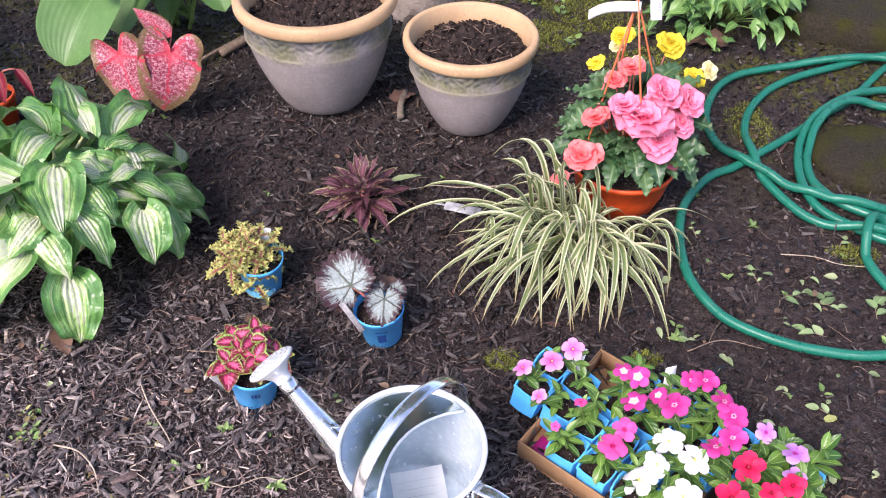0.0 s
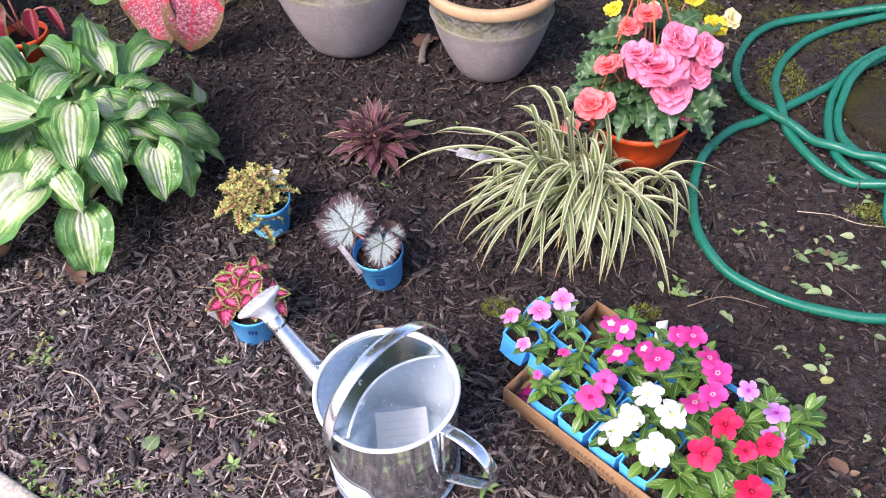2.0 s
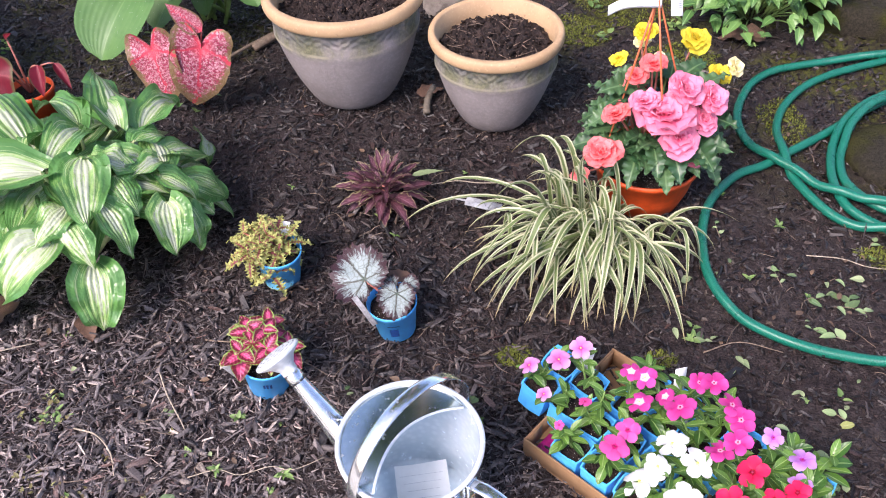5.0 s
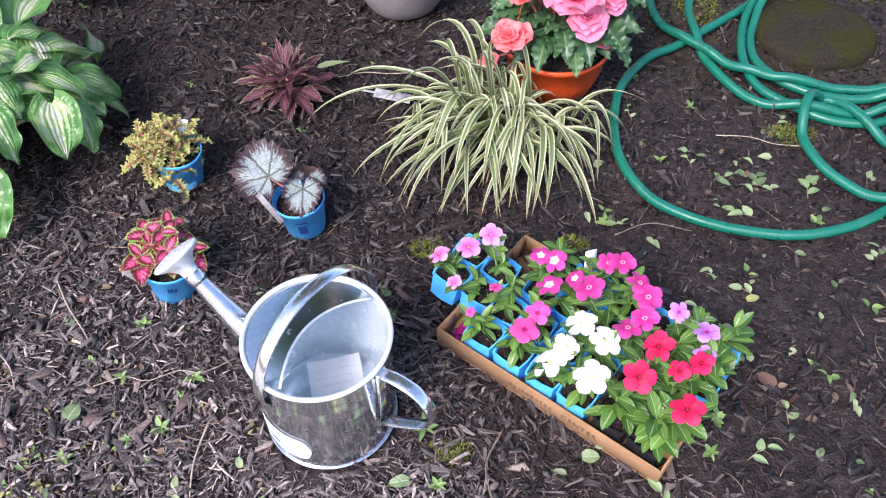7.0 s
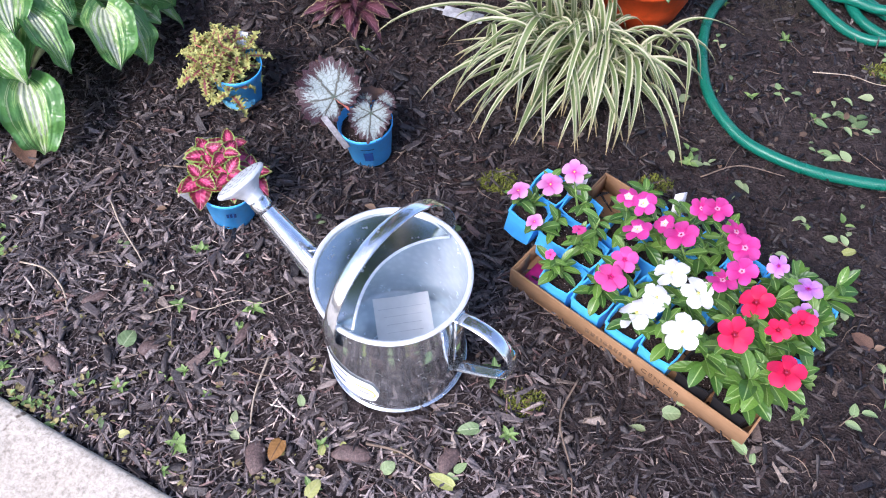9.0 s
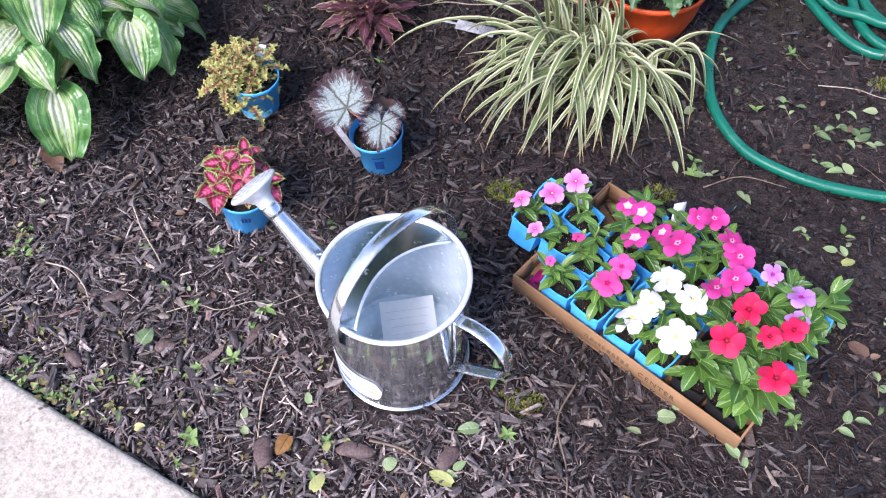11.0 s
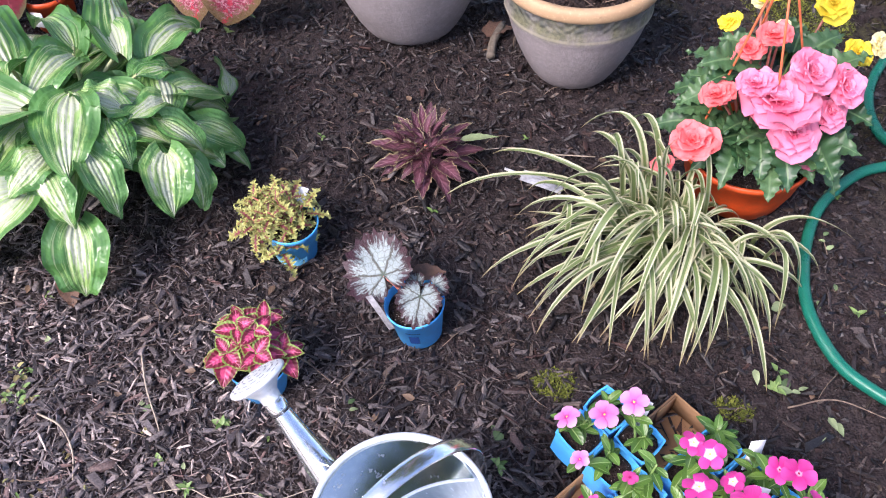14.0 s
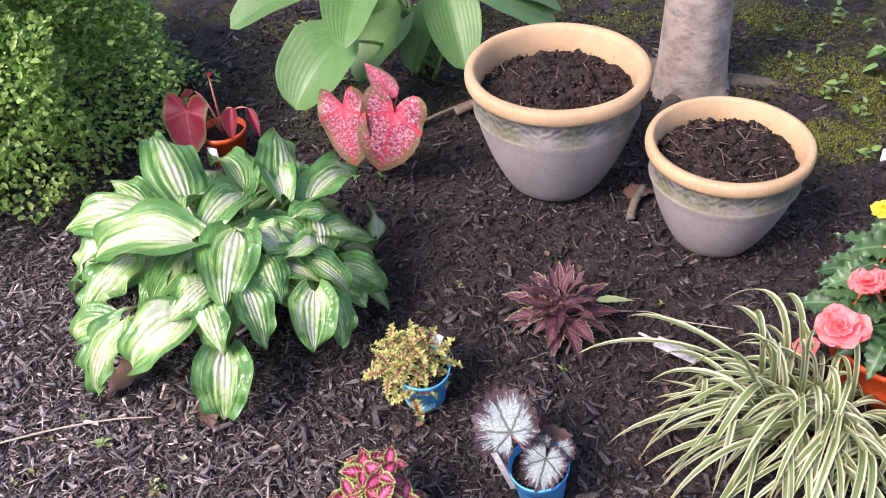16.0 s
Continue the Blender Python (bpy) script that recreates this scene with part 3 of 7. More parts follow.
# ---- mesh helpers ----
class Geo:
    """Gathers pieces of geometry for one mesh: points, faces and two sets of leaf coordinates."""

    def __init__(self):
        self.v, self.f, self.uv, self.fl, self.n = [], [], [], [], 0

    def add(self, piece, m=None):
        v, f, uv, fl = piece
        v = np.asarray(v, float)
        if m is not None:
            a = np.array(m)
            v = v @ a[:3, :3].T + a[:3, 3]
        self.v.append(v)
        self.f.extend([tuple(i + self.n for i in q) for q in f])
        self.uv.append(uv)
        self.fl.append(fl)
        self.n += len(v)
        return self

    def mesh(self, name, mat, smooth=True):
        v = np.concatenate(self.v)
        me = bpy.data.meshes.new(name)
        me.from_pydata(v.tolist(), [], self.f)
        idx = np.empty(len(me.loops), np.int32)
        me.loops.foreach_get("vertex_index", idx)
        for layer, data in (("UVMap", self.uv), ("flat", self.fl)):
            d = np.concatenate(data).astype(np.float32)
            me.uv_layers.new(name=layer).data.foreach_set("uv", d[idx].ravel())
        me.polygons.foreach_set("use_smooth", [smooth] * len(me.polygons))
        me.materials.append(mat)
        me.update()
        return me


def part(name, geo, mat, parent=None, label="", m=None, smooth=True):
    """Links a Geo, bmesh or mesh as one object under its thing or part; m is its pose in the parent."""
    if isinstance(geo, Geo):
        me = geo.mesh(name, mat, smooth)
    elif isinstance(geo, bmesh.types.BMesh):
        me = bpy.data.meshes.new(name)
        geo.to_mesh(me)
        geo.free()
        me.polygons.foreach_set("use_smooth", [smooth] * len(me.polygons))
        me.materials.append(mat)
    else:
        me = geo
    ob = new(name, me)
    if parent is not None:
        ob.parent = parent
    if m is not None:
        ob.matrix_basis = m
    if label:
        tagged(ob, label)
    return ob


def thing(name, label, category, m=None, group=""):
    ob = new(name)
    ob.empty_display_size = 0.03
    if m is not None:
        ob.matrix_basis = m
    return tagged(ob, label, category, group)


def grid_faces(rows, cols, close=False):
    f = []
    for i in range(rows - 1):
        for j in range(cols if close else cols - 1):
            k = (j + 1) % cols
            f.append((i * cols + j, i * cols + k, (i + 1) * cols + k, (i + 1) * cols + j))
    return f


def tube(pts, radius, n=8, caps=True):
    """A round bar along points; radius one number or one for each point."""
    p = np.asarray(pts, float)
    k = len(p)
    r = np.broadcast_to(np.asarray(radius, float), (k,))
    t = np.gradient(p, axis=0)
    t /= np.linalg.norm(t, axis=1)[:, None] + 1e-12
    side = np.cross(t[0], (0, 0, 1.0) if abs(t[0][2]) < 0.9 else (1.0, 0, 0))
    v, uv = [], []
    dist = np.concatenate([[0], np.cumsum(np.linalg.norm(np.diff(p, axis=0), axis=1))])
    for i in range(k):
        side = side - t[i] * (side @ t[i])
        side /= np.linalg.norm(side) + 1e-12
        up = np.cross(side, t[i])
        for j in range(n):
            a = 2 * math.pi * j / n
            v.append(p[i] + r[i] * (math.cos(a) * side + math.sin(a) * up))
            uv.append((j / n, dist[i]))
    f = grid_faces(k, n, True)
    if caps:
        f += [tuple(range(n - 1, -1, -1)), tuple(range((k - 1) * n, k * n))]
    return np.array(v), f, np.array(uv), np.array(uv)


def lathe(profile, n=48, arc=(0.0, 360.0)):
    """Turns a profile of (radius, height) round the z axis."""
    v, uv = [], []
    full = abs(arc[1] - arc[0]) >= 360
    cols = n if full else n + 1
    for i, (r, z) in enumerate(profile):
        for j in range(cols):
            a = radians(arc[0] + (arc[1] - arc[0]) * j / n)
            v.append((r * math.cos(a), r * math.sin(a), z))
            uv.append((j / n, i / (len(profile) - 1)))
    return np.array(v), grid_faces(len(profile), cols, full), np.array(uv), np.array(uv)


def strap(pts, side, width, thick, bulge=0.0):
    """A flat metal strip along points; side gives its width's direction."""
    p, s = np.asarray(pts, float), np.asarray(side, float)
    s = np.broadcast_to(s, p.shape)
    t = np.gradient(p, axis=0)
    t /= np.linalg.norm(t, axis=1)[:, None]
    nrm = np.cross(s, t)
    nrm /= np.linalg.norm(nrm, axis=1)[:, None] + 1e-12
    prof = [(-0.5, -0.5), (-0.44, 0.5), (-0.2, 0.5 + bulge), (0.2, 0.5 + bulge), (0.44, 0.5), (0.5, -0.5), (0.2, -0.5 + bulge), (-0.2, -0.5 + bulge)]
    v = np.concatenate([[p[i] + s[i] * a * width + nrm[i] * b * thick for a, b in prof] for i in range(len(p))])
    f = grid_faces(len(p), 8, True) + [tuple(range(7, -1, -1)), tuple(range((len(p) - 1) * 8, len(p) * 8))]
    uv = np.zeros((len(v), 2))
    return v, f, uv, uv


def slab(x0, y0, z0, x1, y1, z1, b=0.001):
    """A box with chamfered edges."""
    v, f = [], []
    for z, k in ((z0, b), (z0 + b, 0), (z1 - b, 0), (z1, b)):
        v += [(x0 + k, y0 + k, z), (x1 - k, y0 + k, z), (x1 - k, y1 - k, z), (x0 + k, y1 - k, z)]
    f = grid_faces(4, 4, True) + [(3, 2, 1, 0), (12, 13, 14, 15)]
    uv = np.zeros((16, 2))
    return np.array(v), f, uv, uv


def leaf(L=1.0, W=0.5, nv=9, nu=3, p=0.62, q=1.0, cup=0.2, droop=0.7, heart=0.0, ruffle=0.0, waves=4, teeth=0.0, nteeth=7, twist=0.0, seed=0, cordate=0.0, ribs=0.0, nribs=4.5):
    """A leaf from the origin along +y, face up. p: where it is widest; q: blunt below 1, pointed above; heart: lobes behind the stalk."""
    r = random.Random(seed)
    ph = r.uniform(0, 6.28)
    v, uv, fl = [], [], []
    y = z = 0.0
    for i in range(nv + 1):
        s = i / nv
        w = W / 2 * max(0.0, math.sin(math.pi * s ** p)) ** q if 0 < s < 1 else 0.0
        if s == 0:
            w = W * 0.02 if not heart else W * 0.22
        if cordate:
            w = W / 2 * (1 - s ** 2.6) ** cordate * math.sqrt(min(1.0, (s + 0.025) / 0.26)) * (0.9 + 0.1 * math.sin(math.pi * s))
        if s == 1:
            w = W * 0.012
        if teeth:
            w *= 1 - teeth * (0.5 + 0.5 * math.cos(s * nteeth * 2 * math.pi))
        th = droop * (s - 0.25)
        if i:
            y += L / nv * math.cos(th)
            z -= L / nv * math.sin(th)
        for j in range(-nu, nu + 1):
            u = j / nu
            x = u * w
            h = ribs * w * math.cos(nribs * 2 * math.pi * abs(u) ** 0.9) * (1 - 0.6 * s) + cup * abs(u) ** 1.3 * w + ruffle * W * abs(u) ** 2 * math.sin(waves * 6.28 * s + ph + (1.3 if u > 0 else 0))
            tw = twist * s
            back = heart * L * u * u * max(0.0, 1 - s * 1.6) ** 2
            xx, hh = x * math.cos(tw) - h * math.sin(tw), x * math.sin(tw) + h * math.cos(tw)
            v.append((xx, y - back + hh * math.sin(th), z + hh * math.cos(th)))
            uv.append((u, s))
            fl.append((x / L, s - back / L))
    return np.array(v), grid_faces(nv + 1, 2 * nu + 1), np.array(uv), np.array(fl)


def round_leaf(tip=0.62, side=0.42, lobe=0.46, notch=14.0, cup=0.1, droop=0.3, ruffle=0.02, waves=9, jag=0.0, rows=8, cols=44, seed=0):
    """A heart or round leaf about its stalk's top at the origin, tip along +y: reach ahead, aside and to the back lobes."""
    r = random.Random(seed)
    ph = r.uniform(0, 6)
    v, uv, fl = [], [], []
    for i in range(rows + 1):
        q = i / rows
        for j in range(cols + 1):
            th = math.pi * (-1 + 2 * j / cols)
            a = abs(math.degrees(th))
            if a < 90:
                k = a / 90
                R = tip + (side - tip) * (1 - (1 - k) ** 1.7)
            else:
                R = side + (lobe - side) * math.sin(min(1.0, (a - 90) / 60) * math.pi / 2)
            R *= 1 - 0.88 * math.exp(-((180 - a) / notch) ** 2)
            R *= 1 + jag * (math.sin(th * 23 + ph) + 0.6 * math.sin(th * 37))
            x, y = q * R * math.sin(th), q * R * math.cos(th)
            z = cup * (x * x) * 2 - droop * y * abs(y) + ruffle * q ** 2 * math.sin(waves * th + ph) - 0.02 * math.exp(-(q / 0.2) ** 2)
            v.append((x, y, z))
            uv.append((q, 0.5 + 0.5 * y))
            fl.append((x, y))
    return np.array(v), grid_faces(rows + 1, cols + 1), np.array(uv), np.array(fl)


def aim(base, way, up=(0, 0, 1), s=1.0):
    """Pose whose y axis runs along way and whose z axis leans towards up."""
    y = Vector(way).normalized()
    x = y.cross(Vector(up))
    if x.length < 1e-4:
        x = y.cross(Vector((1, 0, 0.1)))
    x.normalize()
    z = x.cross(y)
    m = Matrix((x, y, z)).transposed().to_4x4()
    return Matrix.Translation(base) @ m @ Matrix.Scale(s, 4)


def polar(az, el):
    a, e = radians(az), radians(el)
    return Vector((math.cos(e) * math.cos(a), math.cos(e) * math.sin(a), math.sin(e)))


def span(piece, base, tip, up=(0, 0, 1)):
    """Pose that lays a leaf piece from base to tip."""
    v = piece[0]
    e = Vector(v[np.argmax(piece[2][:, 1])])
    e.x = 0
    d = Vector(tip) - Vector(base)
    m = aim(base, d, up, d.length / e.length)
    tilt = math.atan2(e.z, e.y)
    return m @ Matrix.Rotation(-tilt, 4, 'X')


def curve_pts(pts, n=8):
    """Catmull-Rom points through pts."""
    p = [np.asarray(q, float) for q in pts]
    p = [2 * p[0] - p[1]] + p + [2 * p[-1] - p[-2]]
    out = []
    for i in range(1, len(p) - 2):
        for k in range(n):
            t = k / n
            out.append(0.5 * (2 * p[i] + (p[i + 1] - p[i - 1]) * t + (2 * p[i - 1] - 5 * p[i] + 4 * p[i + 1] - p[i + 2]) * t * t + (3 * p[i] - p[i - 1] - 3 * p[i + 1] + p[i + 2]) * t ** 3))
    out.append(p[-2])
    return np.array(out)


def meshes(name, mat, pieces):
    return [Geo().add(q).mesh(name, mat) for q in pieces]


def rough_disc(r, z, seed, n=28, rings=7, amp=0.006, mound=0.01):
    """Uneven soil surface of a pot."""
    v, uv = [], []
    for i in range(rings + 1):
        for j in range(n):
            a, q = 2 * math.pi * j / n, r * i / rings
            x, y = q * math.cos(a), q * math.sin(a)
            h = amp * noise.noise(Vector((x * 40 + seed, y * 40, 0))) + 0.5 * amp * noise.noise(Vector((x * 110, y * 110 + seed, 3))) + mound * (1 - (i / rings) ** 2)
            v.append((x, y, z + h * (1 - 0.6 * (i / rings) ** 6)))
            uv.append((x, y))
    return np.array(v), grid_faces(rings + 1, n, True), np.array(uv), np.array(uv)

# ---- ground, paving ----
def slab_side(x, y):
    """Positive on the bed's side of the paving edge."""
    return (y - 0.750 + 0.456 * (x + 0.55)) / 1.099


def lift(x, y):
    """The bed's height: soft humps, and a slow rise towards the tree."""
    h = 0.006 * noise.noise(Vector((x * 5, y * 5, 0))) + 0.004 * noise.noise(Vector((x * 19, y * 19, 2)))
    k = min(1.0, max(0.0, (math.hypot(x - 0.1, y - 1.4) - 1.5) / 2))
    d = slab_side(x, y)
    h = h * (1 - 0.5 * k) - 0.004
    return h if d > 0.03 else -0.02 if d < -0.01 else h + (-0.02 - h) * (0.03 - d) / 0.04


def axis(lo, hi, step, far):
    a = list(np.arange(lo, hi, step))
    s, b = step, []
    while a[-1] < far:
        s *= 1.25
        a.append(a[-1] + s)
    s, q = step, a[0]
    while q > -far:
        s *= 1.25
        q -= s
        b.append(q)
    return np.array(b[::-1] + a)


def build_ground():
    xs, ys = axis(-1.75, 1.5, 0.0115, 90.0), axis(0.45, 3.3, 0.0115, 90.0)
    nx, ny = len(xs), len(ys)
    X, Y = np.meshgrid(xs, ys)
    Z = np.array([lift(x, y) for x, y in zip(X.ravel(), Y.ravel())])
    rough = np.random.RandomState(3).normal(0, 0.0022, len(Z))
    Z = np.where((np.abs(X.ravel()) < 1.8) & (slab_side(X.ravel(), Y.ravel()) > 0.02), Z + rough, Z)
    idx = np.arange(nx * ny).reshape(ny, nx)
    q = np.stack([idx[:-1, :-1], idx[:-1, 1:], idx[1:, 1:], idx[1:, :-1]], -1).reshape(-1, 4)
    me = bpy.data.meshes.new("ground")
    me.from_pydata(np.stack([X.ravel(), Y.ravel(), Z], 1).tolist(), [], q.tolist())
    me.polygons.foreach_set("use_smooth", [True] * len(me.polygons))
    me.materials.append(SOIL)
    tagged(new("ground", me), "dark damp garden soil with mossy patches towards the tree", "ground", kind="structure")


def build_chips(name, count, seed, size, box, mat, label, keep, high=0.006, slim=(0.12, 0.36), flat=(0.25, 0.6), thick=0.004, spread=0.55, tilt=0.36):
    """Loose shredded bark: many small slivers, each a tapered, skewed bar."""
    r = np.random.RandomState(seed)
    x, y = r.uniform(box[0], box[1], count), r.uniform(box[2], box[3], count)
    ok = np.array([keep(a, b) > c for a, b, c in zip(x, y, r.uniform(0, 1, count))])
    x, y = x[ok], y[ok]
    n = len(x)
    L = np.minimum(size * np.exp(r.normal(0, spread, n)), max(size * 2.3, 0.034))
    W = L * r.uniform(slim[0], slim[1], n)
    W = np.minimum(W, size * 1.1)
    T = np.minimum(W * r.uniform(flat[0], flat[1], n), thick)
    base = np.array([(-1, -1, -1), (1, -.7, -1), (.8, .8, -1), (-.9, .9, -1), (-.9, -.8, 1), (.85, -.6, .8), (.7, .7, 1), (-.8, .7, .9)], float)
    P = base[None] * (1 + r.normal(0, 0.24, (n, 8, 3)))
    ends = np.where(base[:, 0] > 0, r.uniform(0.12, 1.05, n)[:, None], r.uniform(0.12, 1.05, n)[:, None])
    P[..., 1] *= ends
    P[..., 2] *= 0.5 + 0.5 * ends
    P = P * np.stack([L, W, T], 1)[:, None] * 0.5
    yaw, pit, rol = r.uniform(0, 6.283, n), r.normal(0, tilt, n), r.normal(0, 0.6, n)

    def spin(P, a, i, j):
        c, s = np.cos(a)[:, None], np.sin(a)[:, None]
        u, w = P[..., i].copy(), P[..., j].copy()
        P[..., i], P[..., j] = c * u - s * w, s * u + c * w
    spin(P, rol, 1, 2), spin(P, pit, 2, 0), spin(P, yaw, 0, 1)
    z = np.array([lift(a, b) for a, b in zip(x, y)]) + r.uniform(0, 1, n) ** 1.5 * high + 0.001
    P += np.stack([x, y, z], 1)[:, None]
    f = np.array([(3, 2, 1, 0), (4, 5, 6, 7), (0, 1, 5, 4), (1, 2, 6, 5), (2, 3, 7, 6), (3, 0, 4, 7)])
    F = (np.arange(n)[:, None, None] * 8 + f[None]).reshape(-1, 4)
    me = bpy.data.meshes.new(name)
    me.from_pydata(P.reshape(-1, 3).tolist(), [], F.tolist())
    me.materials.append(mat)
    tagged(new(name, me), label, "mulch", kind="stuff")


def covered(x, y):
    """Where the watering can stands."""
    return math.hypot(x - 0.043, y - 0.864) < 0.113


def bed(x, y):
    if slab_side(x, y) < 0.004 or covered(x, y):
        return 0.0
    right = min(1, max(0, (x - 0.35) / 0.4)) * min(1, max(0, (y - 0.55) / 0.6))
    back = min(1, max(0, (y - 1.9) / 0.8))
    patch = 0.75 + 0.9 * noise.noise(Vector((x * 3.2, y * 3.2, 9)))
    mid = min(1, max(0, (slab_side(x, y) - 0.35) / 0.5))
    return max(0.12, patch) * (1 - 0.45 * mid) * (1 - 0.85 * right) * (1 - 0.6 * back)


def fine(x, y):
    right = min(1, max(0, (x - 0.45) / 0.4)) * min(1, max(0, (y - 0.7) / 0.6))
    return 0.0 if slab_side(x, y) < 0.0 or covered(x, y) else 0.9 - 0.6 * right


def shreds(x, y):
    d = slab_side(x, y)
    return 0.0 if d < 0.002 or covered(x, y) else min(1.0, max(0.10, 1.25 - d * 1.3)) * (1 - 0.6 * min(1, max(0, (x - 0.4) / 0.4)))


build_ground()
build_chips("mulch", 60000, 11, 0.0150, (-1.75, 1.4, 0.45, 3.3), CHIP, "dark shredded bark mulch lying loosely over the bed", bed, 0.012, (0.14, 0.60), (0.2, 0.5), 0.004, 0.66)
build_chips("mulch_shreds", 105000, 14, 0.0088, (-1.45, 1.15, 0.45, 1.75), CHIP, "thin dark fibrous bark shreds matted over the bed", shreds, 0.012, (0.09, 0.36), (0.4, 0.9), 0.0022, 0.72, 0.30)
build_chips("bark_flakes", 1300, 15, 0.026, (-1.2, 1.0, 0.5, 1.7), FLAKE, "scattered larger flat flakes of dark bark", bed, 0.012, (0.28, 0.6), (0.1, 0.2), 0.004, 0.35, 0.22)
build_chips("soil_clods", 34000, 13, 0.0085, (-1.5, 1.4, 0.85, 3.0), CLOD, "dark crumbly lumps of compost between the bark", lambda x, y: min(1.0, max(0.0, (slab_side(x, y) - 0.12) / 0.5)) * (1 - 0.75 * min(1, max(0, (y - 2.15) / 0.4)) * (x > 0.2)), 0.004, (0.6, 1.0), (0.5, 0.9), 0.008)
build_chips("mulch_crumbs", 36000, 12, 0.0075, (-1.6, 1.4, 0.45, 3.0), CLOD, "fine dark crumbs of bark between the larger chips", fine, 0.004)


def chunk_piece(L, W, T, seed, rings=6, cols=8):
    """A rounded, weathered lump of bark about the origin, long in x."""
    v = []
    for i in range(rings + 1):
        s = -1 + 2 * i / rings
        k = max(0.06, 1 - abs(s) ** 3.2)
        for j in range(cols):
            a = 2 * math.pi * j / cols
            w = k * (1 + 0.45 * noise.noise(Vector((s * 1.7, math.cos(a) * 1.2, math.sin(a) * 1.2 + seed))))
            v.append((s * L, W * w * math.cos(a) + 0.25 * W * math.sin(s * 2 + seed), T * w * math.sin(a)))
    uv = np.zeros((len(v), 2))
    f = grid_faces(rings + 1, cols, True) + [tuple(range(cols - 1, -1, -1)), tuple(range(rings * cols, (rings + 1) * cols))]
    return np.array(v), f, uv, uv


def build_chunks():
    r = random.Random(71)
    g = Geo()
    for _ in range(700):
        x, y = r.uniform(-1.15, 1.0), r.uniform(0.5, 2.0)
        if bed(x, y) < r.uniform(0.15, 0.9):
            continue
        g.add(chunk_piece(0.5 * r.uniform(0.018, 0.042), 0.5 * r.uniform(0.007, 0.015), 0.5 * r.uniform(0.004, 0.008), r.uniform(0, 90)),
              pose(x, y, lift(x, y) + r.uniform(0.007, 0.013), r.uniform(-25, 25), r.uniform(-14, 14), r.uniform(0, 360)))
    ob = part("bark_chunks", g, FLAKE)
    tagged(ob, "rounded weathered lumps of brown bark in the mulch", "mulch", kind="stuff")


def bark_lump(x, y, L, W, az, seed):
    ob = part("bark_lump", Geo().add(chunk_piece(L / 2, W / 2, W * 0.28, seed, 10, 12)), FLAKE, None, m=pose(x, y, lift(x, y) + W * 0.28 + 0.004, 6, 4, az))
    tagged(ob, "large dark oval lump of bark on the mulch", "bark", "bark lumps")


build_chunks()
for k, (x, y, L, W, az) in enumerate(((-0.145, 0.678, 0.054, 0.028, 80), (-0.344, 0.845, 0.036, 0.024, 10), (0.132, 0.688, 0.050, 0.024, 60), (-0.010, 0.690, 0.062, 0.024, 5), (-0.486, 0.809, 0.040, 0.022, -20), (-0.455, 0.930, 0.045, 0.016, 40), (-0.205, 0.880, 0.046, 0.016, 75))):
    bark_lump(x, y, L, W, az, k * 7.0)


def build_paving():
    m = pose(-0.55, 0.75, 0, 0, 0, math.degrees(math.atan2(-0.456, 1)))
    g = Geo()
    nx, ny = 96, 26
    xs, ys = np.concatenate([np.linspace(-9, -2.4, 14), np.linspace(-2.2, 2.6, nx - 28), np.linspace(2.8, 9, 14)]), -np.concatenate([[0, 0.004, 0.012], np.linspace(0.03, 1.25, ny - 3)])
    v = []
    for y in ys:
        for x in xs:
            e = -y
            edge = 0.004 * noise.noise(Vector((x * 30, 0, 0))) if e < 0.02 else 0
            v.append((x, y + edge, 0.012 - (0.006 if e == 0 else 0.0015 if e < 0.005 else 0) + 0.0008 * noise.noise(Vector((x * 60, y * 60, 0)))))
    top = len(v)
    for x in xs:
        v.append((x, 0.002, -0.06))
    f = [tuple(reversed(q)) for q in grid_faces(ny, nx)]
    f += [(i, i + 1, top + i + 1, top + i) for i in range(nx - 1)]
    uv = np.zeros((len(v), 2))
    g.add((np.array(v), f, uv, uv))
    ob = part("pavement", g, CONCRETE, None, m=m)
    tagged(ob, "pale grey concrete path edge bordering the bed", "pavement", kind="structure")


build_paving()

